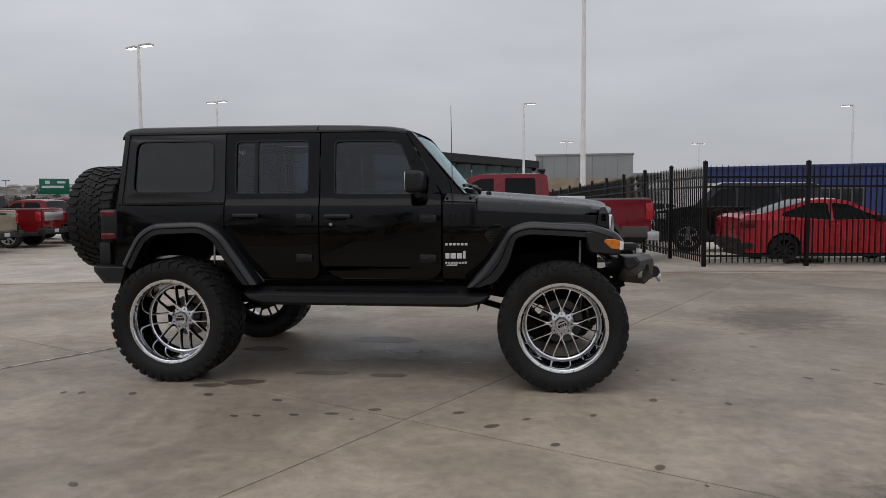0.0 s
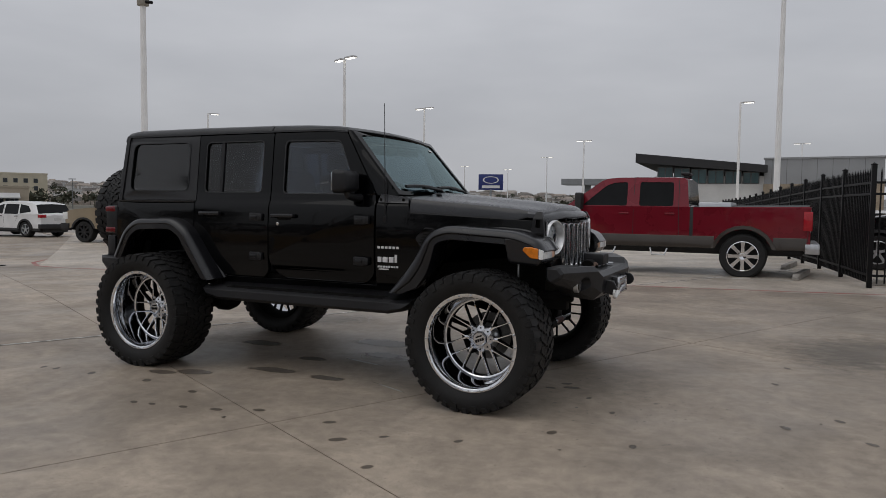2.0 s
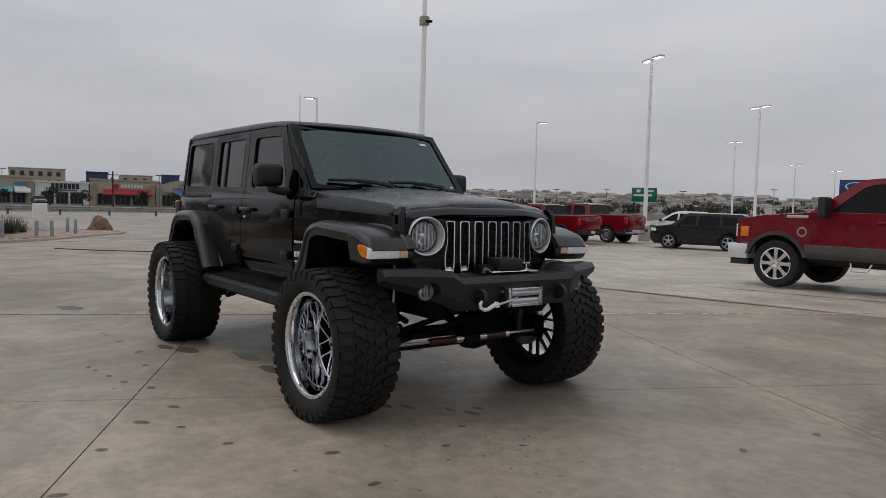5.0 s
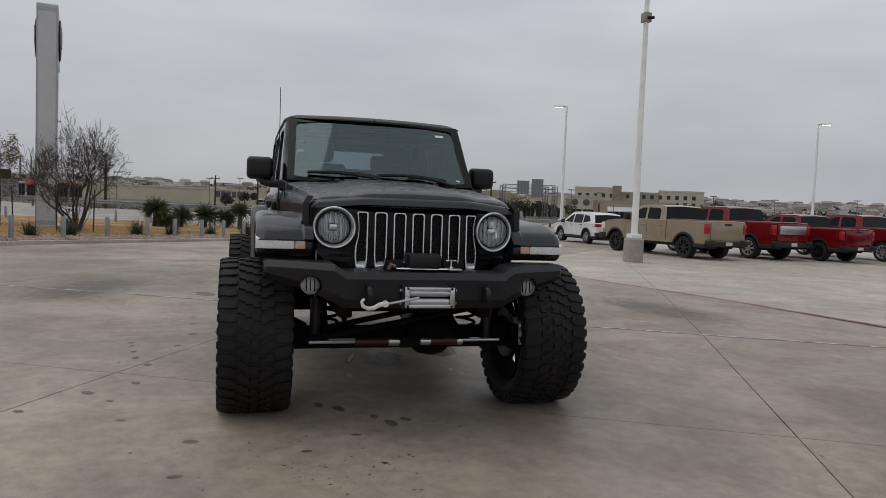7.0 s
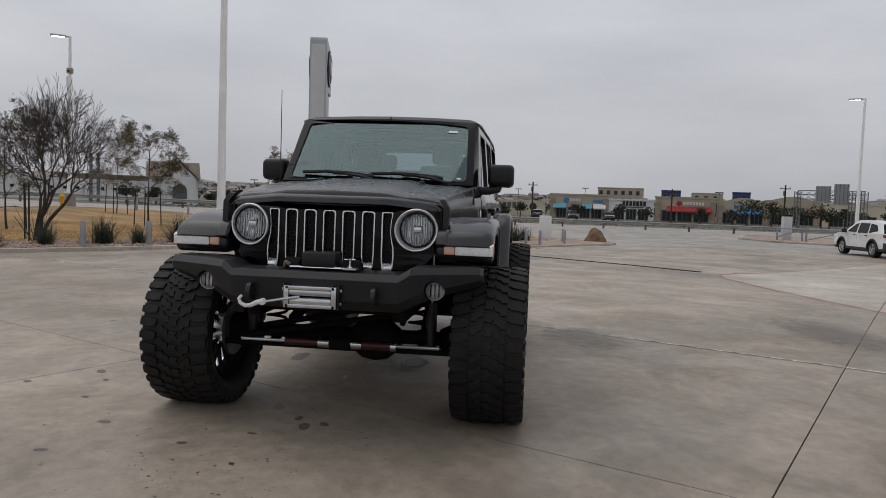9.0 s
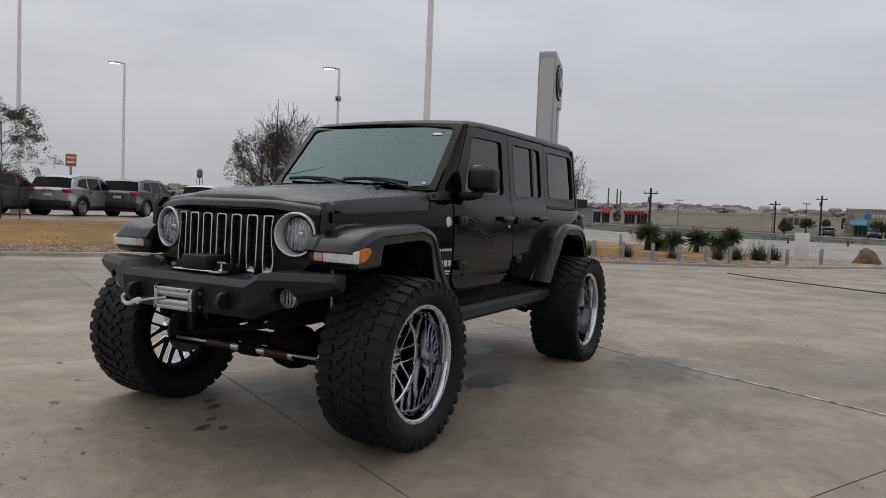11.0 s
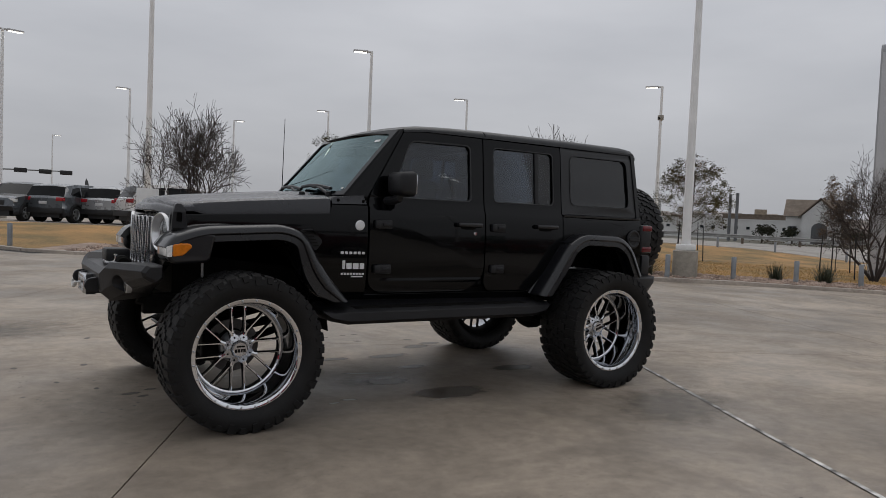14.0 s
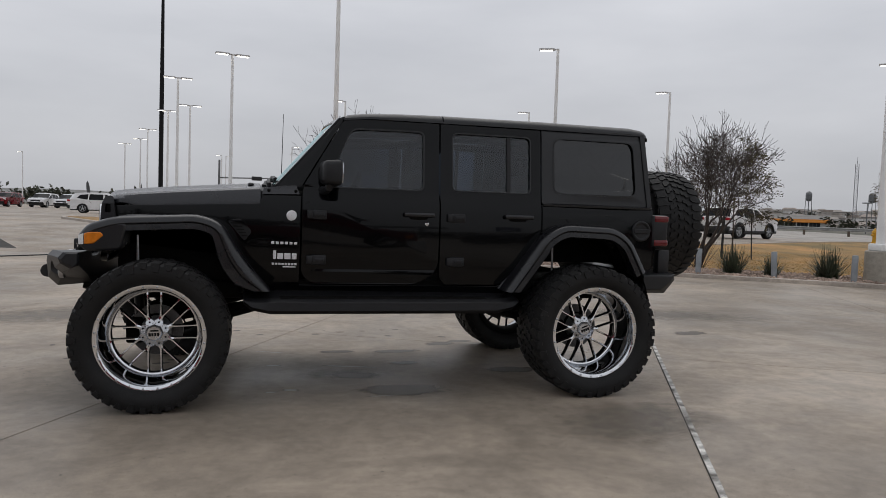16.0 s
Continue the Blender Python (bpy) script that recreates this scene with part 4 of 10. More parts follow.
        part("marker_lamp", bm, M_FROST, JEEP, "frosted white daytime lamp")
        bm = bmesh.new()
        rbox(bm, 1.90, 1.943, min(s * 0.655, s * 0.714), max(s * 0.655, s * 0.714), 1.030, 1.086, 0.008)
        part("turn_lens", bm, M_PEACH, JEEP, "pale amber turn-signal end of the lamp")
        bm = bmesh.new()
        prism(bm, fillet([(1.800, 1.086), (1.855, 1.036), (1.912, 1.030), (1.912, 1.099), (1.875, 1.108), (1.815, 1.108)], 0.010, 3), s * 0.907, s * 0.932)
        part("side_marker", bm, M_AMBER, JEEP, "amber side marker lens", bevel=0.006)
        bm = bmesh.new()
        prism(bm, fillet([(1.914, 1.030), (1.942, 1.029), (1.944, 1.086), (1.930, 1.092), (1.914, 1.098)], 0.004, 3), s * 0.880, s * 0.930)
        part("marker_lamp_side", bm, M_FROST, JEEP, "frosted white corner of the lamp", bevel=0.006)
        # wheel-house liners
        for cx in (-1.50, 1.47):
            bm = bmesh.new()
            arc = [(cx + 0.62 * math.cos(a), 0.52 + 0.66 * math.sin(a)) for a in (math.pi * k / 14 for k in range(4, 15))] if cx > 0 else [(cx + 0.62 * math.cos(a), 0.52 + 0.66 * math.sin(a)) for a in (math.pi * k / 14 for k in range(15))]
            outl = [[(x, s * 0.40, z) for x, z in arc], [(x, s * 0.80 if cx < 0 else s * 0.74, z) for x, z in arc]]
            loft(bm, outl, closed=False, caps=False)
            up = [(x, z) for x, z in arc if z > 0.84]
            bm.faces.new([bm.verts.new((x, s * 0.40, z)) for x, z in up])
            part("wheel_liner", bm, M_DARK, JEEP)
        # hinges, handles, lock
        for hx, hz in ((0.47, 1.257), (0.47, 0.945), (-0.525, 1.262), (-0.525, 0.945)):
            bm = bmesh.new()
            y = half(hx, hz)
            rbox(bm, hx - 0.062, hx + 0.045, min(s * (y - 0.01), s * (y + 0.016)), max(s * (y - 0.01), s * (y + 0.016)), hz - 0.034, hz + 0.034, 0.009)
            rbox(bm, hx + 0.03, hx + 0.075, min(s * (y - 0.01), s * (y + 0.026)), max(s * (y - 0.01), s * (y + 0.026)), hz - 0.03, hz + 0.03, 0.011)
            rbox(bm, hx - 0.045, hx + 0.015, min(s * (y + 0.01), s * (y + 0.022)), max(s * (y + 0.01), s * (y + 0.022)), hz - 0.013, hz + 0.013, 0.005)
            part("door_hinge", bm, M_PLASTIC, fd if hx > 0 else rd)
        for hx, hz, holder in ((-0.24, 1.268, fd), (-0.995, 1.275, rd)):
            bm = bmesh.new()
            y = half(hx, hz)
            rbox(bm, hx - 0.11, hx + 0.11, min(s * (y + 0.018), s * (y + 0.043)), max(s * (y + 0.018), s * (y + 0.043)), hz - 0.006, hz + 0.026, 0.011)
            for q in (-0.095, 0.085):
                rbox(bm, hx + q - 0.02, hx + q + 0.02, min(s * (y - 0.01), s * (y + 0.035)), max(s * (y - 0.01), s * (y + 0.035)), hz - 0.008, hz + 0.024, 0.008)
            part("door_handle", bm, M_FLARE, holder)
            bm = bmesh.new()
            lathe(bm, [(0.001, 0.004), (0.044, 0.0035), (0.052, 0.001), (0.052, -0.004)], 24, at=(0, 0, 0), ends=False)
            bm.transform(Matrix.Translation((hx, s * y, hz - 0.012)) @ Matrix.Diagonal((1.5, s, 0.72, 1)))
            part("handle_recess", bm, M_DARK, holder)
        bm = bmesh.new()
        lathe(bm, [(0.0001, 0.012), (0.010, 0.012), (0.014, 0.009), (0.015, 0)], 16, at=(0, 0, 0), ends=False)
        bm.transform(Matrix.Translation((-0.302, s * half(-0.3, 1.21), 1.213)) @ Matrix.Diagonal((1, s, 1, 1)))
        part("door_lock", bm, M_CHROME, fd)
        # mirror
        bm = bmesh.new()
        tmp = bmesh.new()
        box(tmp, 0.325, 0.475, 0.79, 0.985, 1.452, 1.632)
        for v in tmp.verts:
            if v.co.x > 0.4:
                v.co.x -= 0.02 * (v.co.y > 0.9)
                v.co.z = 1.545 + (v.co.z - 1.545) * 0.86
        bmesh.ops.bevel(tmp, geom=tmp.edges[:], offset=0.035, segments=4, affect="EDGES", profile=0.5)
        merge(bm, tmp)
        bm.transform(Matrix.Diagonal((1, s, 1, 1)))
        mir = part("mirror", bm, M_PLASTIC, JEEP)
        bm = bmesh.new()
        tube(bm, [(0.44, s * 0.72, 1.425), (0.425, s * 0.80, 1.425), (0.41, s * 0.87, 1.44), (0.405, s * 0.88, 1.48)], 0.032, 10, 0.026)
        part("mirror_arm", bm, M_PLASTIC, mir)
        bm = bmesh.new()
        rbox(bm, 0.3235, 0.334, min(s * 0.815, s * 0.965), max(s * 0.815, s * 0.965), 1.475, 1.61, 0.004)
        part("mirror_glass", bm, M_CHROME, mir)
        # badges as plain silver bars
        for nm, bars in (("trim_badge", [(0.605 + 0.0305 * k, 0.627 + 0.0305 * k, 1.046, 1.064) for k in range(6)]),
                         ("make_badge", [(0.607, 0.640, 0.944, 0.985), (0.647, 0.690, 0.944, 0.985), (0.697, 0.737, 0.944, 0.985), (0.744, 0.765, 0.944, 1.003)]),
                         ("model_badge", [(0.605 + 0.0215 * k, 0.622 + 0.0215 * k, 0.903, 0.918) for k in range(8)] + [(0.605, 0.70, 0.887, 0.897)])):
            bm = bmesh.new()
            for x0, x1, z0, z1 in bars:
                y = half((x0 + x1) / 2, z0)
                rbox(bm, x0, x1, min(s * (y - 0.002), s * (y + 0.005)), max(s * (y - 0.002), s * (y + 0.005)), z0, z1, 0.002, 1)
            part(nm, bm, M_BADGE, JEEP, "plain silver badge bars")
        # wing vent
        side_panel("wing_vent", [fillet([(0.905, 1.13), (0.955, 1.06), (1.07, 1.20), (0.985, 1.215)], 0.02)], M_PLASTIC, s, 0.02, out=0.004, bevel=0.003)
        bm = bmesh.new()
        for k in range(5):
            z = 1.095 + 0.021 * k
            x0, x1 = 0.935 + 0.012 * k, 0.975 + 0.018 * k
            y = half(x0, z)
            box(bm, x0, x1, min(s * (y + 0.003), s * (y + 0.009)), max(s * (y + 0.003), s * (y + 0.009)), z, z + 0.008)
        part("vent_fin", bm, M_DARK, JEEP)
        # step board
        bm = bmesh.new()
        secs = []
        for x, dz, y1, zl in ((-0.985, 0.0, 0.90, 0.645), (-0.93, 0.0, 0.925, 0.61), (-0.80, 0, 0.93, 0.585), (0.78, 0, 0.93, 0.585), (0.90, 0, 0.925, 0.61), (0.955, 0, 0.90, 0.65)):
            secs.append([(x, s * 0.70, zl), (x, s * (y1 - 0.03), zl), (x, s * y1, zl + 0.025), (x, s * (y1 - 0.004), 0.665), (x, s * (y1 - 0.04), 0.688), (x, s * 0.80, 0.694), (x, s * 0.70, 0.722)])
        loft(bm, secs)
        stp = part("step_board", bm, M_PLASTIC, JEEP, "black step board", bevel=0.006)
        bm = bmesh.new()
        for k in range(4):
            y = 0.80 + 0.026 * k
            box(bm, -0.74, 0.72, min(s * y, s * (y + 0.011)), max(s * y, s * (y + 0.011)), 0.684, 0.6965 - 0.001 * k)
        part("tread_strip", bm, M_DARK, stp)
        for hx in (-0.6, 0.0, 0.6):
            bm = bmesh.new()
            tube(bm, [(hx, s * 0.45, 0.70), (hx, s * 0.72, 0.62)], 0.025, 8)
            part("step_bracket", bm, M_DARK, JEEP)
        # tail lamp
        bm = bmesh.new()
        rbox(bm, -2.262, -2.12, min(s * 0.635, s * 0.772), max(s * 0.635, s * 0.772), 1.085, 1.335, 0.02, 3)
        tl = part("tail_lamp", bm, M_PLASTIC, JEEP)
        for z0, z1 in ((1.275, 1.330), (1.09, 1.145)):
            bm = bmesh.new()
            rbox(bm, -2.268, -2.135, min(s * 0.63, s * 0.778), max(s * 0.63, s * 0.778), z0, z1, 0.018, 3)
            part("red_lens", bm, M_RED, tl)
        # hood latch
        bm = bmesh.new()
        sheet(bm, [fillet([(1.772, 1.150), (1.868, 1.150), (1.866, 1.205), (1.858, 1.290), (1.838, 1.338), (1.800, 1.338), (1.784, 1.290), (1.774, 1.205)], 0.010),
                   fillet([(1.804, 1.228), (1.840, 1.228), (1.838, 1.285), (1.806, 1.285)], 0.008)], [1.18, 1.21, 1.27],
              lambda a, b, t: (a, s * (0.668 - 0.030 * max(0, b - 1.29) / 0.05 - t), b), 0.034)
        part("hood_latch", bm, M_PLASTIC, JEEP, "black hood latch buckle", bevel=0.006)
        bm = bmesh.new()
        rbox(bm, 1.798, 1.846, min(s * 0.60, s * 0.643), max(s * 0.60, s * 0.643), 1.222, 1.29, 0.004)
        rbox(bm, 1.780, 1.860, min(s * 0.64, s * 0.674), max(s * 0.64, s * 0.674), 1.160, 1.190, 0.006)
        part("latch_catch", bm, M_DARK, JEEP)
        for bx in (0.62, 0.80):
            bm = bmesh.new()
            lathe(bm, [(0.0001, 0.006), (0.009, 0.005), (0.012, 0)], 12, ends=False)
            bm.transform(Matrix.Translation((bx, s * (half(bx, 1.40) + 0.012), 1.412)) @ Matrix.Diagonal((1, s, 1, 1)))
            part("cowl_bolt", bm, M_DARK, JEEP)
    # round badge on the driver's side, fuel cap
    bm = bmesh.new()
    lathe(bm, [(0.0001, 0.008), (0.030, 0.007), (0.036, 0.002), (0.036, 0)], 28, at=(0.645, half(0.645, 1.25), 1.245), ends=False)
    part("round_badge", bm, M_BADGE, JEEP, "round silver badge")
    bm = bmesh.new()
    lathe(bm, [(0.0001, 0.004), (0.055, 0.006), (0.062, 0.014), (0.075, 0.014), (0.082, 0.004), (0.082, 0)], 28, at=(-2.02, half(-2.02, 1.2) - 0.002, 1.205), ends=False)
    box(bm, -2.085, -1.955, half(-2.02, 1.2), half(-2.02, 1.2) + 0.016, 1.188, 1.222)
    part("fuel_cap", bm, M_PLASTIC, JEEP, "round black fuel filler cap", bevel=0.004)
    bm = bmesh.new()
    tube(bm, [(0.665, -0.752, 1.24), (0.665, -0.756, 1.29)], 0.014, 8)
    tube(bm, [(0.665, -0.756, 1.28), (0.662, -0.757, 1.6), (0.655, -0.76, 2.12)], 0.005, 6, 0.0022)
    part("antenna", bm, M_PLASTIC, JEEP)

    # roof
    def roof_section(x, k):
        e = half(x, 1.95) + 0.004
        return [(x, -e, 1.955 - k), (x, -e + 0.004, 1.975 - k), (x, -e + 0.03, 2.000 - k), (x, -e + 0.08, 2.014 - k), (x, -0.3, 2.026 - k), (x, 0, 2.030 - k),
                (x, 0.3, 2.026 - k), (x, e - 0.08, 2.014 - k), (x, e - 0.03, 2.000 - k), (x, e - 0.004, 1.975 - k), (x, e, 1.955 - k), (x, 0, 1.93 - k)]
    bm = bmesh.new()
    loft(bm, [roof_section(x, k) for x, k in ((-2.10, 0.045), (-2.085, 0.022), (-2.05, 0.008), (-1.95, 0.0), (-1.2, -0.002), (-0.428, 0.004))])
    part("hardtop_roof", bm, M_TOP, JEEP, "satin black hardtop roof", bevel=0.004)
    for s in (-1, 1):
        bm = bmesh.new()
        loops = []
        for x, k in ((-0.421, 0.004), (-0.1, 0.012), (0.15, 0.026), (0.26, 0.042), (0.305, 0.066)):
            sec = roof_section(x, k)
            h = sec[5:12] if s > 0 else sec[0:6] + [sec[11]]
            loops.append([(p[0], p[1] if abs(p[1]) > 1e-6 else s * 0.003, p[2]) for p in h])
        loft(bm, loops)
        part("roof_panel", bm, M_TOP, JEEP, bevel=0.004)

    # windscreen frame and glass
    def screen(a, b, t):
        bow = 0.045 * (1 - (a / 0.7) ** 2)
        x, z = 0.755 - 0.425 * b, 1.452 + 0.492 * b
        return (x + bow - t * 0.757, a * (1 - 0.055 * b), z - t * 0.653)
    for s in (-1, 1):
        bm = bmesh.new()
        loops = []
        for k in range(9):
            b = -0.02 + 1.03 * k / 8
            z = 1.452 + 0.492 * b
            xd = 0.571 - 0.277 * (z - 1.46) / 0.476
            yd = half(xd, z) + 0.002
            fx, fy, fz = screen(0.700, b, 0.004)
            loops.append([(xd, s * yd, z), (xd * 0.45 + fx * 0.55, s * (yd * 0.5 + fy * 0.5 + 0.010), z * 0.5 + fz * 0.5), (fx - 0.004, s * fy, fz), (fx - 0.035, s * (fy - 0.05), fz - 0.02), (xd + 0.01, s * (yd - 0.06), z)])
        loft(bm, loops)
        part("windscreen_pillar", bm, M_PAINT, JEEP, "black pillar beside the windscreen", bevel=0.004)
    hole = fillet([(-0.655, 0.055), (0.655, 0.055), (0.655, 0.94), (-0.655, 0.94)], 0.06)
    outer = [(-0.705, 0.0)] + [(-0.705 + 1.41 * k / 10, 0.0) for k in range(1, 10)] + [(0.705, 0.0), (0.715, 1.0)] + [(0.715 - 1.43 * k / 10, 1.0) for k in range(1, 10)] + [(-0.715, 1.0)]
    bm = bmesh.new()
    sheet(bm, [outer, hole], [0.1, 0.25, 0.5, 0.75, 0.9], screen, 0.05)
    part("windscreen_frame", bm, M_PAINT, JEEP, bevel=0.006)
    bm = bmesh.new()
    n = 12
    loft(bm, [[Vector(screen(-0.67 + 1.34 * i / n, 0.038 + 0.92 * k / 4, 0.010)) for i in range(n + 1)] for k in range(5)], closed=False, caps=False)
    g = part("windscreen", bm, M_SCREEN, JEEP, "clear windscreen with two small stickers")
    outward(g, (1, 0, 1))
    g.visible_shadow = False
    for a, b, w, h in ((0.535, 0.845, 0.036, 0.018), (0.60, 0.105, 0.014, 0.012)):
        bm = bmesh.new()
        bm.faces.new([bm.verts.new(screen(a + p, b + q, 0.006)) for p, q in ((-w, -h), (w, -h), (w, h), (-w, h))])
        part("sticker", bm, M_WHITE, JEEP, "small white windscreen sticker", smooth=0)
    # wipers
    for a0, a1 in ((-0.42, -0.05), (0.10, 0.46)):
        bm = bmesh.new()
        p, q = Vector(screen(a1 + 0.08, -0.02, -0.02)), Vector(screen((a0 + a1) / 2 - 0.02, 0.10, -0.018))
        tube(bm, [p, p.lerp(q, 0.5) + Vector((0.015, 0, 0.012)), q], 0.013, 8, 0.009)
        e0, e1 = Vector(screen(a0 - 0.14, 0.115, -0.012)), Vector(screen(a1 + 0.03, 0.075, -0.012))
        tube(bm, [e0, e0.lerp(e1, 0.35) + Vector((0.010, 0, 0.014)), e0.lerp(e1, 0.65) + Vector((0.010, 0, 0.014)), e1], 0.013, 6)
        rbox(bm, q.x - 0.02, q.x + 0.015, q.y - 0.07, q.y + 0.07, q.z - 0.012, q.z + 0.014, 0.008)
        lathe(bm, [(0.018, -0.03), (0.018, 0.015), (0.010, 0.02), (0.0001, 0.02)], 12, "z", at=tuple(p))
        part("wiper", bm, M_PLASTIC, JEEP)
    bm = bmesh.new()
    loft(bm, [[(x, -0.70, z - 0.02), (x, -0.62, z), (x, -0.3, z + 0.012), (x, 0.3, z + 0.012), (x, 0.62, z), (x, 0.70, z - 0.02), (x, 0.70, 1.33), (x, -0.70, 1.33)] for x, z in ((0.60, 1.452), (0.74, 1.445), (0.86, 1.425))])
    part("cowl_panel", bm, M_PLASTIC, JEEP, bevel=0.004)

    # hood
    loops = []
    for x, w, zs, zc, zm in ((0.850, 0.722, 1.338, 1.416, 1.452), (0.862, 0.722, 1.338, 1.422, 1.460), (1.1, 0.694, 1.326, 1.402, 1.442), (1.4, 0.664, 1.312, 1.378, 1.415),
                             (1.62, 0.642, 1.300, 1.358, 1.394), (1.76, 0.628, 1.292, 1.345, 1.380), (1.84, 0.618, 1.288, 1.335, 1.368), (1.878, 0.608, 1.285, 1.320, 1.350), (1.892, 0.600, 1.283, 1.300, 1.326)):
        zs -= 0.035 if x < 1.7 else 0.0
        x = 0.85 + (x - 0.85) * 1.03
        zc, zm = zc + 0.010, zm + 0.012
        f = max(0.0, (x - 1.55) / 0.373) ** 1.5
        def bend(y):
            return x - f * (0.030 + 0.085 * (abs(y) / 0.63) ** 2.2)
        h = [(w, zs), (w - 0.002, zs + 0.55 * (zc - zs)), (w - 0.018, zc - 0.012), (w - 0.05, zc), (w - 0.12, zc + 0.008), (0.40, zc + 0.35 * (zm - zc)), (0.33, zm - 0.008), (0.28, zm), (0.0, zm + 0.006)]
        sec = [(bend(y), y, z) for y, z in h] + [(bend(y), -y, z) for y, z in h[-2::-1]]
        loops.append(sec + [(bend(w), -w + 0.04, zs), (bend(0), 0, zs), (bend(w), w - 0.04, zs)])
    bm = bmesh.new()
    loft(bm, loops)
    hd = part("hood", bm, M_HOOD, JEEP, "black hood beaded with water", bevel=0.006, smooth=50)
    # upward faces: water beads, with the sky's sheen put in as lighter colour
    hd.data.materials.append(M_HOODTOP)
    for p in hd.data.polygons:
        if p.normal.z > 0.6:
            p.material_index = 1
    # pale dried run marks near the middle
    mk = random.Random(12)
    for _ in range(26):
        x, y = mk.uniform(0.98, 1.42), 0.03 + mk.gauss(0, 0.07)
        q, w = mk.uniform(0.02, 0.09), mk.uniform(0.002, 0.006)
        zt = [1.478 - (v - 0.86) * 0.092 for v in (x, x + q)]
        bm = bmesh.new()
        bm.faces.new([bm.verts.new(p) for p in ((x, y - w, zt[0]), (x + q, y - w * 0.6, zt[1]), (x + q, y + w * 0.6, zt[1]), (x, y + w, zt[0]))])
        part("water_mark", bm, M_WATERMARK, hd, smooth=0)
    for y in (-0.36, 0.36):
        bm = bmesh.new()
        lathe(bm, [(0.022, 0.0), (0.020, 0.012), (0.012, 0.018), (0.0001, 0.018)], 12, "z", at=(0.92, y, 1.452))
        part("hood_stop", bm, M_PLASTIC, hd)


def build_front():
    def face(a, b, t):
        return (1.944 - 0.085 * (abs(a) / 0.63) ** 2.2 - 0.03 * (b - 0.9) - t, a, b)
    slots = [fillet([(y - 0.030, 0.928), (y + 0.030, 0.928), (y + 0.0365, 1.0), (y + 0.0375, 1.255), (y - 0.0375, 1.255), (y - 0.0365, 1.0)], 0.018, 3) for y in (0.1115 * (k - 3) for k in range(7))]
    notch = [(0.030, 0.928), (0.0365, 1.0), (0.034, 1.052), (0.020, 1.108), (0.016, 1.158), (0.019, 1.205), (0.027, 1.248), (0.022, 1.255)]
    for k, sy in ((0, -1), (6, 1)):       # the end slots bend round the headlights
        y = 0.1115 * (k - 3)
        slots[k] = fillet([(y + sy * a, b) for a, b in notch] + [(y - sy * 0.0375, 1.255), (y - sy * 0.0365, 1.0), (y - sy * 0.030, 0.928)][:3], 0.012, 3)
    heads = [[(sy * 0.490 + 0.118 * math.cos(a), 1.158 + 0.118 * math.sin(a)) for a in (2 * math.pi * k / 28 for k in range(28))] for sy in (-1, 1)]
    out = fillet([(-0.42, 0.885), (0.42, 0.885), (0.53, 0.95), (0.622, 1.06), (0.635, 1.24), (0.60, 1.290), (0.32, 1.318), (-0.32, 1.318), (-0.60, 1.290), (-0.635, 1.24), (-0.622, 1.06), (-0.53, 0.95)], 0.04)
    bm = bmesh.new()
    sheet(bm, [out] + slots + heads, [0.95, 1.0, 1.05, 1.1, 1.158, 1.2, 1.25], face, 0.04)
    gr = part("grille", bm, M_PAINT, JEEP, bevel=0.004)
    # rolled top edge between the grille's face and the hood
    bm = bmesh.new()
    loops = []
    for k in range(33):
        y = -0.622 + 1.244 * k / 32
        a = abs(y)
        zt = 1.318 - 0.028 * max(0.0, (a - 0.32) / 0.28) - 0.9 * max(0.0, a - 0.575) ** 1.4
        zh = zt + 0.022
        x = face(y, zt, 0)[0]
        loops.append([(x + 0.001, y, zt - 0.022), (x - 0.001, y, zt - 0.002), (x - 0.010, y, zt + 0.013), (x - 0.026, y, zh), (x - 0.050, y, zh + 0.005), (x - 0.056, y, zh - 0.01), (x - 0.056, y, zt - 0.03), (x - 0.02, y, zt - 0.03)])
    loft(bm, loops)
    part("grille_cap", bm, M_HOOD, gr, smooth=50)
    for k in range(7):
        y = 0.1115 * (k - 3)
        sl = slots[k]
        cz = 1.09
        inner = [(y + (a - y) * 0.79, cz + (b - cz) * 0.965 + (0.010 if b < 0.96 else 0)) for a, b in sl]
        bm = bmesh.new()
        sheet(bm, [sl, inner], [1.0, 1.1, 1.2], lambda a, b, t: (face(a, b, t)[0] + 0.014, a, b), 0.04)
        part("slot_frame", bm, M_SLOT, gr, "chrome-edged grille slot", bevel=0.004)
        bm = bmesh.new()
        xf = face(y, 0.94, 0)[0]
        prism(bm, [(xf + 0.017, 0.931), (xf + 0.016, 0.944), (xf - 0.012, 0.968), (xf - 0.030, 0.968), (xf - 0.030, 0.931)], y - 0.0285, y + 0.0285)
        part("slot_foot", bm, M_SLOT, gr, bevel=0.003)
        bm = bmesh.new()
        x = face(y, 1.1, 0)[0]
        box(bm, x - 0.05, x - 0.042, y - 0.034, y + 0.034, 0.93, 1.255)
        for j in range(15):
            z = 0.945 + 0.0212 * j
            for q in range(3):
                yy = y - 0.022 + 0.022 * q + (0.011 if j % 2 else 0)
                lathe(bm, [(0.0125, x - 0.042), (0.0125, x - 0.020), (0.0095, x - 0.020), (0.0095, x - 0.042)], 6, "x", at=(0, yy - 0.0, z), ends=False)
        part("grille_mesh", bm, M_PLASTIC, gr)
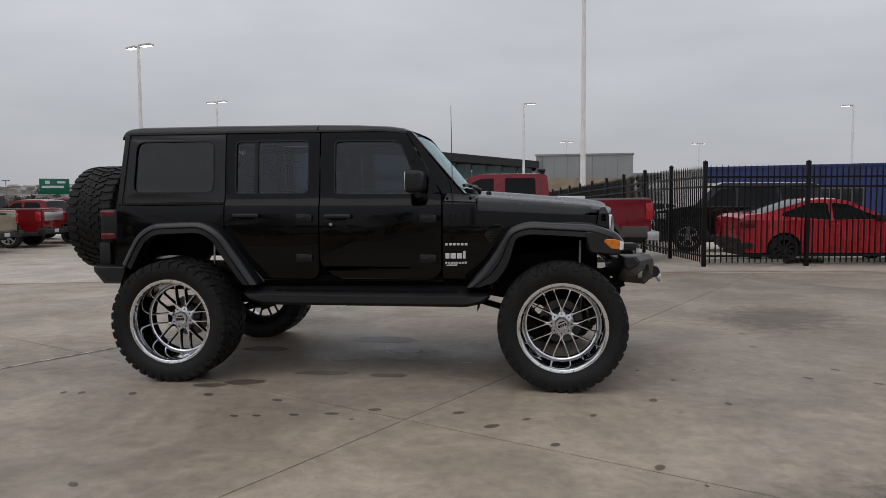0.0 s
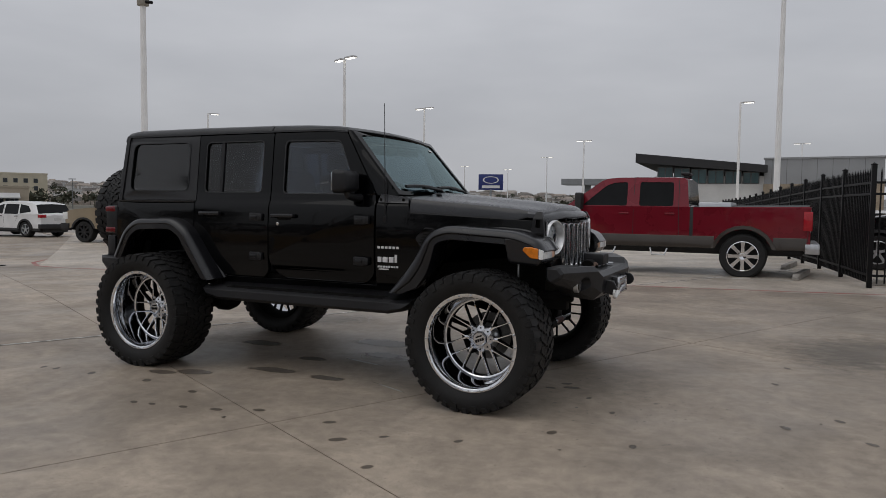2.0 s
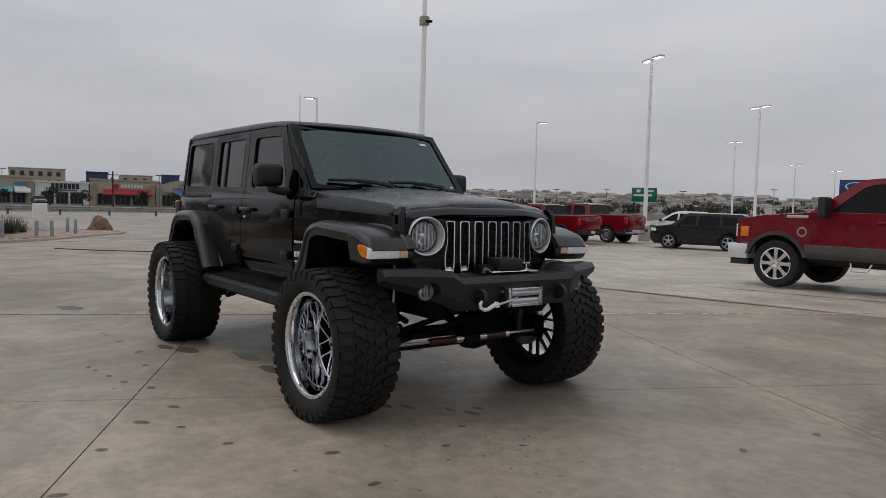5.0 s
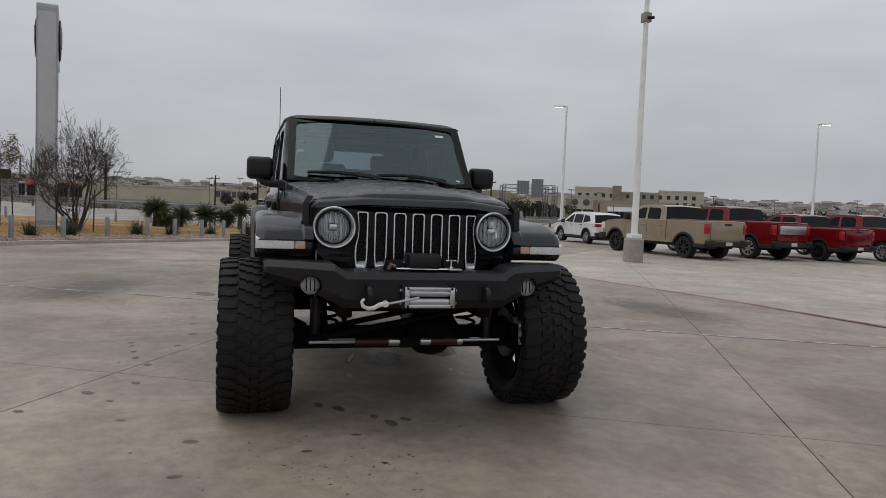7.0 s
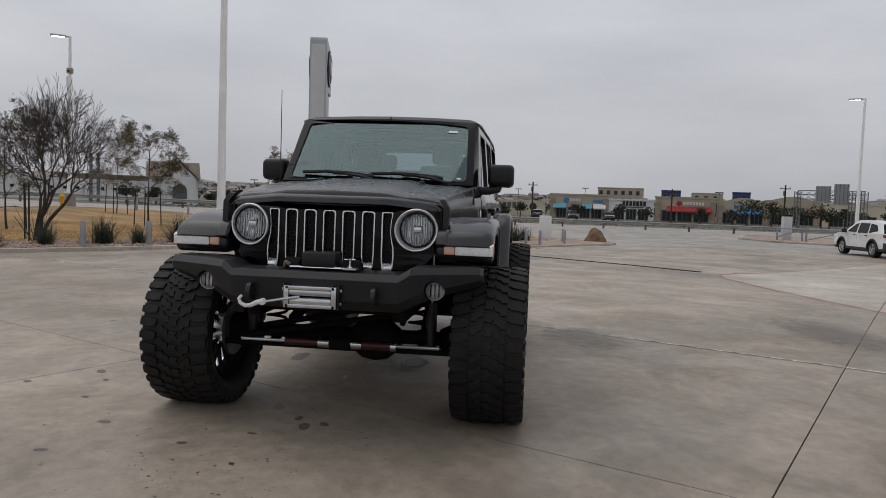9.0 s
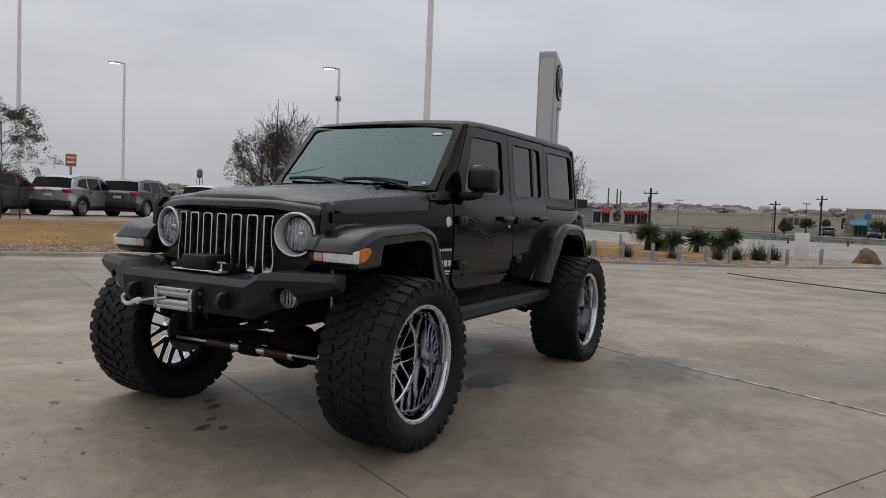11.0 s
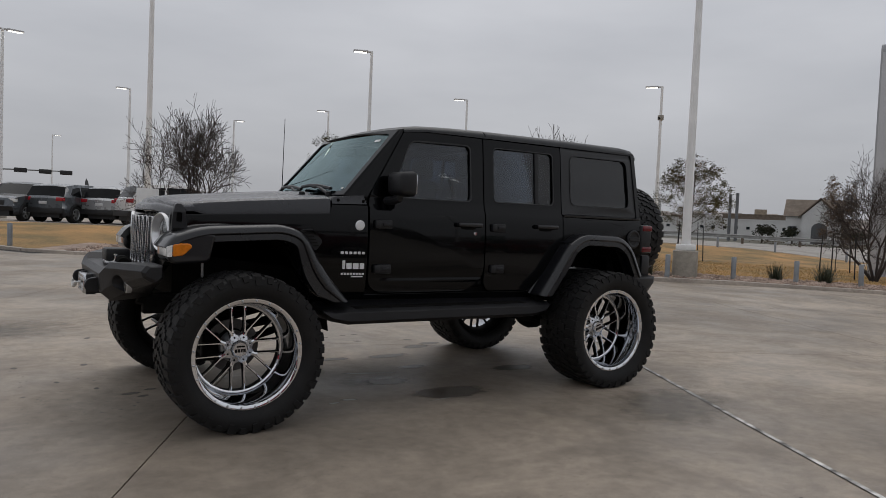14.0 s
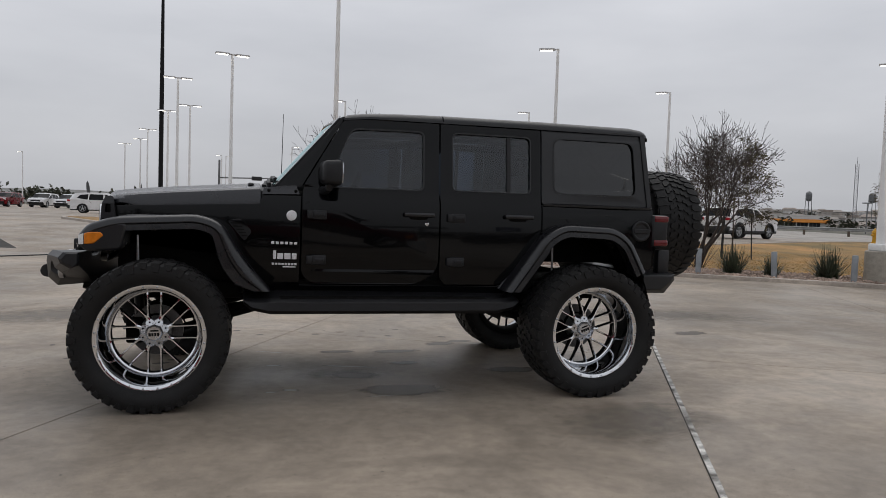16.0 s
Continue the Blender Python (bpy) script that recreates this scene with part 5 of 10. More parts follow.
    for s in (-1, 1):
        cy, cz, cx = s * 0.490, 1.158, 1.889
        bm = bmesh.new()
        lathe(bm, [(0.102, -0.030), (0.107, -0.010), (0.110, 0.008), (0.113, 0.014), (0.118, 0.015), (0.1215, 0.010), (0.1215, -0.03)], 48, "x", at=(cx, cy, cz), ends=False)
        for v in bm.verts:               # the ring leans back with the grille's face
            r = math.hypot(v.co.y - cy, v.co.z - cz)
            v.co.x -= 0.21 * (abs(v.co.y) - abs(cy)) * min(1.0, max(0.0, (r - 0.100) / 0.012))
        hl = part("headlight", bm, M_BEZEL, JEEP, "round halogen headlight in a broad silver ring")
        bm = bmesh.new()
        lathe(bm, [(0.1025, -0.029), (0.100, -0.040), (0.095, -0.040), (0.095, -0.026), (0.092, -0.022)], 40, "x", at=(cx, cy, cz), ends=False)
        part("inner_ring", bm, M_SEAL, hl)
        bm = bmesh.new()
        lathe(bm, [(0.094, -0.026), (0.090, -0.036), (0.075, -0.056), (0.045, -0.074), (0.0001, -0.080)], 40, "x", at=(cx, cy, cz), ends=False)
        part("reflector", bm, M_CHROME, hl)
        rl = random.Random(31)
        for k in range(17):              # upright flutes, broken at the bulb
            y = -0.080 + 0.010 * k
            w = math.sqrt(0.087 ** 2 - y ** 2)
            x = cx - 0.024 - 0.012 * (k % 3)
            for z0, z1 in (((-w, w),) if abs(y) > 0.026 else ((-w, -0.022), (0.022, w))):
                bm = bmesh.new()
                q = rl.uniform(0.35, 0.65)
                zm = z0 + (z1 - z0) * q
                tube(bm, [(x, cy + y, cz + z0), (x - 0.006, cy + y, cz + zm - 0.002), (x - 0.012, cy + y, cz + zm + 0.002), (x - 0.004, cy + y, cz + z1)], 0.0038, 6)
                part("flute", bm, M_FLUTE, hl)
        bm = bmesh.new()
        rbox(bm, cx - 0.060, cx - 0.030, cy - 0.024, cy + 0.024, cz - 0.018, cz + 0.018, 0.008)
        part("bulb_shield", bm, M_CHROME, hl)
        bm = bmesh.new()
        lathe(bm, [(0.095, -0.024), (0.085, -0.010), (0.06, 0.002), (0.03, 0.008), (0.0001, 0.010)], 40, "x", at=(cx, cy, cz), ends=False)
        outward(part("lens", bm, M_LENS, hl), (1, 0, 0)).visible_shadow = False
    # steel bumper
    st = [(-0.885, 1.96, 2.05, 0.885, 0.965), (-0.87, 1.95, 2.07, 0.872, 0.975), (-0.62, 1.95, 2.17, 0.80, 0.972), (-0.515, 1.95, 2.215, 0.755, 0.968), (-0.455, 1.95, 2.235, 0.725, 0.928)]
    st = st + [(-y, a, b, c, d) for y, a, b, c, d in st[::-1]]
    bm = bmesh.new()
    loft(bm, [[(xb, y, z0 + 0.02), (xf - 0.07, y, z0), (xf - 0.012, y, z0 + 0.045 * (z1 - z0) / 0.2 + 0.01), (xf, y, z1 - 0.035), (xf - 0.03, y, z1), (xb, y, z1)] for y, xb, xf, z0, z1 in st])
    bp = part("front_bumper", bm, M_STEEL, JEEP, "black steel winch bumper", bevel=0.007, smooth=18)
    for s in (-1, 1):
        cy = s * 0.635
        bm = bmesh.new()
        lathe(bm, [(0.057, 2.082), (0.057, 2.40)], 28, "x", at=(0, cy, 0.845))
        cut(bp, bm)
        bm = bmesh.new()
        lathe(bm, [(0.053, 2.083), (0.052, 2.110), (0.046, 2.114), (0.042, 2.106)], 28, "x", at=(0, cy, 0.845), ends=False)
        part("fog_lamp", bm, M_SILVER, bp)
        bm = bmesh.new()
        lathe(bm, [(0.046, 2.106), (0.030, 2.094), (0.0001, 2.088)], 24, "x", at=(0, cy, 0.845), ends=False)
        part("fog_reflector", bm, M_FLUTE, bp)
        bm = bmesh.new()
        for q in (-0.022, 0.0, 0.022):
            tube(bm, [(2.104, cy + q, 0.845 - 0.034), (2.104, cy + q, 0.845 + 0.034)], 0.0035, 6)
        part("fog_flute", bm, M_DARK, bp)
        bm = bmesh.new()
        lathe(bm, [(0.044, 2.109), (0.030, 2.118), (0.0001, 2.122)], 24, "x", at=(0, cy, 0.845), ends=False)
        outward(part("fog_lens", bm, M_LENS, bp), (1, 0, 0))
        bm = bmesh.new()
        prism(bm, fillet([(2.20, 0.76), (2.285, 0.775), (2.305, 0.81), (2.285, 0.855), (2.22, 0.865)], 0.02), s * 0.335 - 0.013, s * 0.335 + 0.013)
        part("recovery_tab", bm, M_STEEL, bp, bevel=0.004)
        bm = bmesh.new()
        tube(bm, [(2.0, s * 0.42, 0.75), (1.92, s * 0.42, 0.72), (1.80, s * 0.42, 0.72)], 0.05, 8)
        part("bumper_mount", bm, M_DARK, bp)
    bm = bmesh.new()
    for z in (0.752, 0.848):
        rbox(bm, 2.225, 2.285, -0.135, 0.135, z - 0.010, z + 0.010, 0.004)
    for y in (-0.128, 0.128):
        rbox(bm, 2.225, 2.285, y - 0.014, y + 0.014, 0.742, 0.858, 0.004)
    part("fairlead", bm, M_MILLED, bp, "silver roller fairlead")
    for y in (-0.1475, 0.1475):
        bm = bmesh.new()
        rbox(bm, 2.212, 2.270, y - 0.005, y + 0.005, 0.735, 0.866, 0.004)
        part("fairlead_plate", bm, M_STEEL, bp)
        for z in (0.765, 0.835):
            bm = bmesh.new()
            lathe(bm, [(0.010, -0.006), (0.010, 0.006), (0.0001, 0.007)], 8, "y", at=(2.24, y + math.copysign(0.008, y), z))
            part("fairlead_bolt", bm, M_SILVER, bp)
    for z in (0.776, 0.824):
        bm = bmesh.new()
        lathe(bm, [(0.019, -0.112), (0.021, -0.10), (0.021, 0.10), (0.019, 0.112)], 16, "y", at=(2.262, 0, z))
        part("roller", bm, M_SILVER, bp)
    bm = bmesh.new()
    tube(bm, [(2.27, -0.06, 0.80), (2.30, -0.13, 0.79), (2.30, -0.22, 0.772), (2.295, -0.25, 0.768)], 0.007, 6)
    part("winch_cable", bm, M_SILVER, bp)
    bm = bmesh.new()
    hk = [(2.295, -0.24, 0.770), (2.295, -0.28, 0.763), (2.295, -0.315, 0.745), (2.295, -0.345, 0.742), (2.295, -0.372, 0.755), (2.295, -0.380, 0.778), (2.295, -0.365, 0.795)]
    tube(bm, hk, 0.014, 10, 0.008)
    lathe(bm, [(0.018, -0.01), (0.018, 0.01)], 12, "x", at=(2.295, -0.25, 0.768))
    part("winch_hook", bm, M_WHITE, bp, "pale steel winch hook")
    # winch on the bumper's deck
    bm = bmesh.new()
    rbox(bm, 2.0, 2.15, -0.095, 0.095, 0.945, 1.028, 0.014)
    wn = part("winch_box", bm, M_PLASTIC, JEEP, "black winch control box")
    bm = bmesh.new()
    lathe(bm, [(0.05, -0.21), (0.055, -0.19), (0.055, -0.12), (0.035, -0.11), (0.035, 0.11), (0.055, 0.12), (0.055, 0.20), (0.04, 0.22)], 20, "y", at=(2.06, 0.0, 0.935))
    part("winch_drum", bm, M_DARK, wn)
    bm = bmesh.new()
    for x in (2.115, 2.135):
        tube(bm, [(x, -0.16, 0.945), (x, 0.18, 0.945)], 0.007, 6)
    part("winch_tie_bar", bm, M_CHROME, wn)
    bm = bmesh.new()
    rbox(bm, 2.06, 2.165, 0.135, 0.215, 0.938, 0.950, 0.004)
    part("winch_plate", bm, M_SILVER, wn, "small silver winch plate")
    bm = bmesh.new()
    lathe(bm, [(0.020, 0.948), (0.020, 0.956), (0.008, 0.962), (0.008, 0.985), (0.014, 0.990), (0.014, 0.998), (0.0001, 1.0)], 16, "z", at=(2.10, 0.165, 0))
    tube(bm, [(2.10, 0.135, 0.992), (2.10, 0.195, 0.992)], 0.005, 6)
    part("clutch_lever", bm, M_CHROME, wn, "small chrome clutch lever")
    bm = bmesh.new()
    tube(bm, [(2.10, -0.20, 0.94), (2.115, -0.19, 0.965), (2.12, -0.165, 0.955)], 0.014, 8, 0.010)
    part("rope_end", bm, M_ROPE, wn, "frayed brown rope end")


def build_rear():
    bm = bmesh.new()
    sheet(bm, [fillet([(-0.72, 0.90), (0.72, 0.90), (0.745, 1.385), (0.69, 1.96), (-0.69, 1.96), (-0.745, 1.385)], 0.03),
               fillet([(-0.56, 1.45), (0.56, 1.45), (0.53, 1.87), (-0.53, 1.87)], 0.06)], [1.2, 1.385, 1.7],
          lambda a, b, t: (-2.125 + t + max(0, b - 1.385) * 0.11, a, b), 0.04)
    tg = part("tailgate", bm, M_TOP, JEEP, bevel=0.006)
    bm = bmesh.new()
    bm.faces.new([bm.verts.new(p) for p in ((-2.105, -0.57, 1.44), (-2.105, 0.57, 1.44), (-2.055, 0.54, 1.88), (-2.055, -0.54, 1.88))])
    outward(part("rear_window", bm, M_TINT, tg, smooth=0), (-1, 0, 0)).visible_shadow = False
    bm = bmesh.new()
    tube(bm, [(-2.12, 0, 1.20), (-2.45, 0, 1.25)], 0.12, 16)
    rbox(bm, -2.30, -2.13, -0.25, 0.25, 1.05, 1.32, 0.03)
    part("spare_carrier", bm, M_STEEL, tg)
    st = [(-0.78, -2.30, 0.75, 0.86), (-0.74, -2.36, 0.72, 0.875), (-0.45, -2.42, 0.70, 0.88)]
    st = st + [(-y, a, c, d) for y, a, c, d in st[::-1]]
    bm = bmesh.new()
    loft(bm, [[(-2.06, y, z0), (xf + 0.09, y, z0), (xf, y, z1 - 0.05), (xf, y, z1), (-2.06, y, z1)] for y, xf, z0, z1 in st])
    rb = part("rear_bumper", bm, M_STEEL, JEEP, "black steel rear bumper", bevel=0.007)
    for s in (-1, 1):
        bm = bmesh.new()
        rbox(bm, -2.33, -2.23, min(s * 0.62, s * 0.70), max(s * 0.62, s * 0.70), 0.87, 1.06, 0.012)
        part("tyre_carrier_post", bm, M_STEEL, rb)
    # inner shell so that the cabin is closed
    bm = bmesh.new()
    box(bm, -2.08, 0.74, -0.70, 0.70, 0.72, 0.80)
    part("cabin_floor", bm, M_DARK, JEEP)
    bm = bmesh.new()
    box(bm, 0.70, 1.80, -0.40, 0.40, 0.74, 1.26)
    box(bm, 0.66, 0.72, -0.69, 0.69, 0.74, 1.42)
    part("engine_bay", bm, M_DARK, JEEP)


def build_cabin():
    def seat(x, y, w):
        bm = bmesh.new()
        rbox(bm, x - 0.05, x + 0.45, y - w, y + w, 0.95, 1.12, 0.04, 3)
        tmp = bmesh.new()
        rbox(tmp, -0.07, 0.07, -w, w, 0.0, 0.60, 0.045, 3)
        merge(bm, tmp, Matrix.Translation((x - 0.02, y, 1.06)) @ Matrix.Rotation(radians(-14), 4, "Y"))
        return bm

    for s in (-1, 1):
        p = part("front_seat", seat(-0.32, s * 0.36, 0.235), M_INNER, JEEP, "black leather front seat")
        bm = bmesh.new()
        rbox(bm, -0.55, -0.44, s * 0.36 - 0.13, s * 0.36 + 0.13, 1.66, 1.84, 0.04, 3)
        tube(bm, [(-0.47, s * 0.36 - 0.06, 1.58), (-0.49, s * 0.36 - 0.06, 1.70)], 0.008, 6)
        tube(bm, [(-0.47, s * 0.36 + 0.06, 1.58), (-0.49, s * 0.36 + 0.06, 1.70)], 0.008, 6)
        part("headrest", bm, M_INNER, p)
        bm = bmesh.new()
        tube(bm, [(-0.44, s * 0.60, 0.85), (-0.45, s * 0.60, 1.7), (-0.47, s * 0.56, 1.90), (-0.47, 0, 1.91)], 0.035, 10)
        tube(bm, [(0.24, s * 0.575, 1.85), (-0.47, s * 0.585, 1.90), (-1.5, s * 0.585, 1.90), (-1.85, s * 0.60, 1.55), (-1.95, s * 0.60, 0.9)], 0.035, 10)
        part("sport_bar", bm, M_INNER, JEEP)
    bm = seat(-1.22, 0, 0.60)
    for y in (-0.38, 0.38):
        rbox(bm, -1.44, -1.34, y - 0.12, y + 0.12, 1.64, 1.80, 0.04, 3)
    part("rear_bench", bm, M_INNER, JEEP)
    bm = bmesh.new()
    rbox(bm, 0.32, 0.72, -0.68, 0.68, 1.12, 1.42, 0.05, 3)
    rbox(bm, 0.22, 0.60, 0.18, 0.58, 1.30, 1.46, 0.04, 3)
    part("dashboard", bm, M_INNER, JEEP)
    bm = bmesh.new()
    ring = [(0.0 + 0.185 * math.cos(a), 0.185 * math.sin(a)) for a in (2 * math.pi * k / 24 for k in range(25))]
    tmp = bmesh.new()
    tube(tmp, [(0, c, s) for c, s in ring], 0.015, 8, caps=False)
    rbox(tmp, -0.02, 0.03, -0.07, 0.07, -0.06, 0.05, 0.02)
    for a in (0, 180, 270):
        tube(tmp, [(0, 0, 0), (0, 0.18 * math.cos(radians(a)), 0.18 * math.sin(radians(a)))], 0.014, 6)
    merge(bm, tmp, Matrix.Translation((0.20, 0.37, 1.40)) @ Matrix.Rotation(radians(-22), 4, "Y"))
    part("steering_wheel", bm, M_INNER, JEEP)
    bm = bmesh.new()
    rbox(bm, 0.28, 0.30, -0.09, 0.09, 1.80, 1.86, 0.008)
    part("rear_view_mirror", bm, M_INNER, JEEP)


def build_underbody():
    def bar(name, pts, r, m=M_DARK, n=8):
        bm = bmesh.new()
        tube(bm, pts, r, n)
        return part(name, bm, m, JEEP)

    for s in (-1, 1):
        bm = bmesh.new()
        rbox(bm, -2.05, 1.98, min(s * 0.38, s * 0.46), max(s * 0.38, s * 0.46), 0.64, 0.76, 0.012)
        part("frame_rail", bm, M_DARK, JEEP)
        for ax in (-1.504, 1.504):
            d = 1 if ax > 0 else -1
            bar("lower_control_arm", [(ax, s * 0.48, 0.40), (ax - d * 0.75, s * 0.42, 0.60)], 0.026)
            bar("upper_control_arm", [(ax, s * 0.36, 0.56), (ax - d * 0.50, s * 0.36, 0.68)], 0.02)
            bm = bmesh.new()
            pts = []
            for k in range(61):
                a = 2 * math.pi * 6 * k / 60
                pts.append((ax - d * 0.02 + 0.062 * math.cos(a), s * 0.46 + 0.062 * math.sin(a), 0.52 + 0.36 * k / 60))
            tube(bm, pts, 0.010, 6)
            part("coil_spring", bm, M_DARK, JEEP)
            bm = bmesh.new()
            sx = ax + (0.10 if ax < 0 else 0.12)
            tube(bm, [(sx, s * 0.56, 0.42), (sx + 0.02, s * 0.56, 0.72)], 0.032, 12)
            sh = part("shock_absorber", bm, M_STEEL, JEEP)
            bar("shock_rod", [(sx + 0.02, s * 0.56, 0.70), (sx + 0.03, s * 0.56, 1.08)], 0.009, M_SILVER)
            bm = bmesh.new()
            lathe(bm, [(0.06, s * 0.60), (0.10, s * 0.68), (0.10, s * 0.76), (0.07, s * 0.79)], 20, "y", at=(ax, 0, 0.475))
            part("knuckle", bm, M_DARK, JEEP)
    for ax, dy in ((1.504, 0.20), (-1.504, 0.0)):
        bar("axle_tube", [(ax, -0.74, 0.475), (ax, 0.74, 0.475)], 0.044, n=14)
        bm = bmesh.new()
        lathe(bm, [(0.0001, -0.17), (0.07, -0.15), (0.125, -0.08), (0.14, 0.0), (0.125, 0.08), (0.06, 0.16)], 18, "y", at=(ax + (0.03 if ax > 0 else -0.03), dy, 0.465))
        part("differential", bm, M_DARK, JEEP)
    bar("tie_rod", [(1.66, -0.72, 0.42), (1.66, 0.72, 0.42)], 0.020, n=10)
    bar("drag_link", [(1.70, -0.62, 0.46), (1.68, 0.46, 0.66)], 0.019, n=10)
    bar("track_bar", [(1.62, -0.50, 0.52), (1.62, 0.46, 0.72)], 0.019, n=10)
    red = mat("red_damper", (0.05, 0.008, 0.008), 0.4, vary=0.3, scale=20)
    bar("damper_rod", [(1.72, -0.60, 0.450), (1.72, 0.62, 0.455)], 0.010, M_SILVER, 8)
    bar("steering_damper", [(1.72, -0.32, 0.452), (1.72, -0.10, 0.452)], 0.024, red, 12)
    bar("damper_sleeve", [(1.72, -0.112, 0.452), (1.72, -0.045, 0.452)], 0.029, M_MILLED, 12)
    bar("damper_clamp", [(1.72, -0.04, 0.450), (1.72, 0.085, 0.450)], 0.040, M_DARK, 10)
    bar("damper_sleeve", [(1.72, 0.09, 0.452), (1.72, 0.155, 0.452)], 0.029, M_MILLED, 12)
    bar("steering_damper", [(1.72, 0.15, 0.452), (1.72, 0.335, 0.452)], 0.027, red, 12)
    bar("damper_sleeve", [(1.72, 0.33, 0.452), (1.72, 0.365, 0.452)], 0.029, M_MILLED, 12)
    bar("front_drive_shaft", [(1.40, 0.20, 0.48), (0.35, 0.22, 0.66)], 0.032, n=12)
    bar("rear_drive_shaft", [(-1.36, 0.0, 0.50), (-0.35, 0.0, 0.66)], 0.032, n=12)
    bar("exhaust_pipe", [(0.7, -0.25, 0.66), (-0.2, -0.28, 0.62), (-1.1, -0.30, 0.66), (-1.6, -0.32, 0.82), (-2.15, -0.45, 0.72)], 0.034, n=10)
    bm = bmesh.new()
    rbox(bm, -0.30, 0.55, -0.36, 0.36, 0.60, 0.74, 0.03)
    part("gearbox_skid", bm, M_DARK, JEEP)
    bm = bmesh.new()
    rbox(bm, -1.02, -0.40, -0.50, 0.15, 0.58, 0.74, 0.04)
    part("fuel_tank_skid", bm, M_DARK, JEEP)
    bm = bmesh.new()
    rbox(bm, -2.0, -1.75, -0.45, 0.45, 0.64, 0.80, 0.06, 3)
    part("muffler", bm, M_DARK, JEEP)
    for x in (1.75, 0.75, -0.35, -1.15, -1.95):
        bm = bmesh.new()
        rbox(bm, x - 0.05, x + 0.05, -0.40, 0.40, 0.65, 0.73, 0.01)
        part("cross_member", bm, M_DARK, JEEP)


build_body()
build_front()
build_rear()
build_cabin()
build_underbody()
W0 = build_wheel_parts()
W0.parent = JEEP
W0.matrix_basis = pose(WB - 0.004, WY, TR - 0.009, 0, 1, 0)
for wx, s, spin in ((-WB - 0.004, 1, 19), (WB - 0.004, -1, 22), (-WB - 0.010, -1, 4)):
    copy_thing(W0, Matrix.Translation((wx, s * WY, TR - 0.009)) @ Matrix.Rotation(0 if s > 0 else math.pi, 4, "Z") @ Matrix.Rotation(radians(spin), 4, "Y"))
copy_thing(W0, pose(-2.575, 0.0, 1.255, 0, 0, 90))

# ==== things of the car park
M_POLE = mat("white_painted_steel", (0.88, 0.88, 0.87), 0.4, vary=0.1, scale=2, fine=0.05)
M_PEDESTAL = concrete("grey_pedestal_concrete", (0.36, 0.33, 0.28))
M_GALV = mat("galvanised_steel", (0.30, 0.32, 0.34), 0.5, 0.55, vary=0.25, scale=6, fine=0.15)
M_FENCE = mat("black_fence_paint", (0.006, 0.006, 0.0068), 0.5, vary=0.3, scale=5, spec=0.2)
M_LAMPHEAD = mat("grey_lamp_housing", (0.55, 0.55, 0.55), 0.45, vary=0.1, scale=6)
M_LED = mat("lit_lamp_panel", (0.9, 0.9, 0.88), 0.4, emit=(1.0, 0.96, 0.88), power=2.2)
M_GUARD = mat("weathered_guardrail", (0.34, 0.34, 0.33), 0.55, 0.4, vary=0.3, scale=1.5, fine=0.2)
M_TIMBER = mat("weathered_timber", (0.16, 0.12, 0.09), 0.85, vary=0.4, scale=4, fine=0.3)
M_YELLOW = mat("yellow_hydrant_paint", (0.72, 0.38, 0.02), 0.5, vary=0.2, scale=9)
M_SIGNBLUE = mat("dark_blue_sign_face", (0.015, 0.03, 0.16), 0.4, vary=0.1, scale=3)
M_SIGNGREEN = mat("green_road_sign_face", (0.0, 0.14, 0.085), 0.4, vary=0.15, scale=1)
M_REDSIGN = mat("red_sign_face", (0.45, 0.02, 0.03), 0.4, vary=0.15, scale=2)


def lamp_head(bm, led, x, y, z, turn):
    m = Matrix.Translation((x, y, z)) @ Matrix.Rotation(radians(turn), 4, "Z")
    tmp = bmesh.new()
    rbox(tmp, 0.18, 0.95, -0.17, 0.17, -0.03, 0.07, 0.025)
    rbox(tmp, 0.0, 0.25, -0.05, 0.05, -0.02, 0.05, 0.01)
    merge(bm, tmp, m)
    tmp = bmesh.new()
    box(tmp, 0.26, 0.90, -0.14, 0.14, -0.045, -0.028)
    merge(led, tmp, m)


def light_pole(x, y, h=9.5, arms=(0,), pedestal=0.78, r=0.118, extra=False):
    z = height(x, y)
    top = thing("street_lamp", "tall white steel car park lamp on a concrete pedestal", "street lamp", "car park lamps", at=pose(x, y, z))
    bm = bmesh.new()
    tube(bm, [(0, 0, pedestal if pedestal else 0), (0, 0, h * 0.5), (0, 0, h)], r, 12, r * 0.62)
    part("pole", bm, M_POLE, top)
    if pedestal:
        bm = bmesh.new()
        lathe(bm, [(0.32, -0.05), (0.32, pedestal - 0.02), (0.30, pedestal)], 24, "z")
        part("pedestal", bm, M_PEDESTAL, top, bevel=0.01)
        bm = bmesh.new()
        rbox(bm, -0.19, 0.19, -0.19, 0.19, pedestal, pedestal + 0.16, 0.03)
        part("base_cover", bm, M_POLE, top)
    hd, led = bmesh.new(), bmesh.new()
    for a in arms:
        lamp_head(hd, led, 0, 0, h - 0.05, a)
    if arms:
        part("lamp_housing", hd, M_LAMPHEAD, top)
        part("light_panel", led, M_LED, top)
    else:
        hd.free(), led.free()
    if extra:
        bm = bmesh.new()
        rbox(bm, -0.13, 0.13, -0.13, 0.13, h * 0.785, h * 0.785 + 0.30, 0.02)
        part("camera_box", bm, M_PEDESTAL, top)
        bm = bmesh.new()
        tube(bm, [(0.1, 0.0, h * 0.785 + 0.12), (0.30, 0.10, h * 0.785 + 0.10)], 0.05, 10)
        part("camera", bm, M_FENCE, top)
    return top


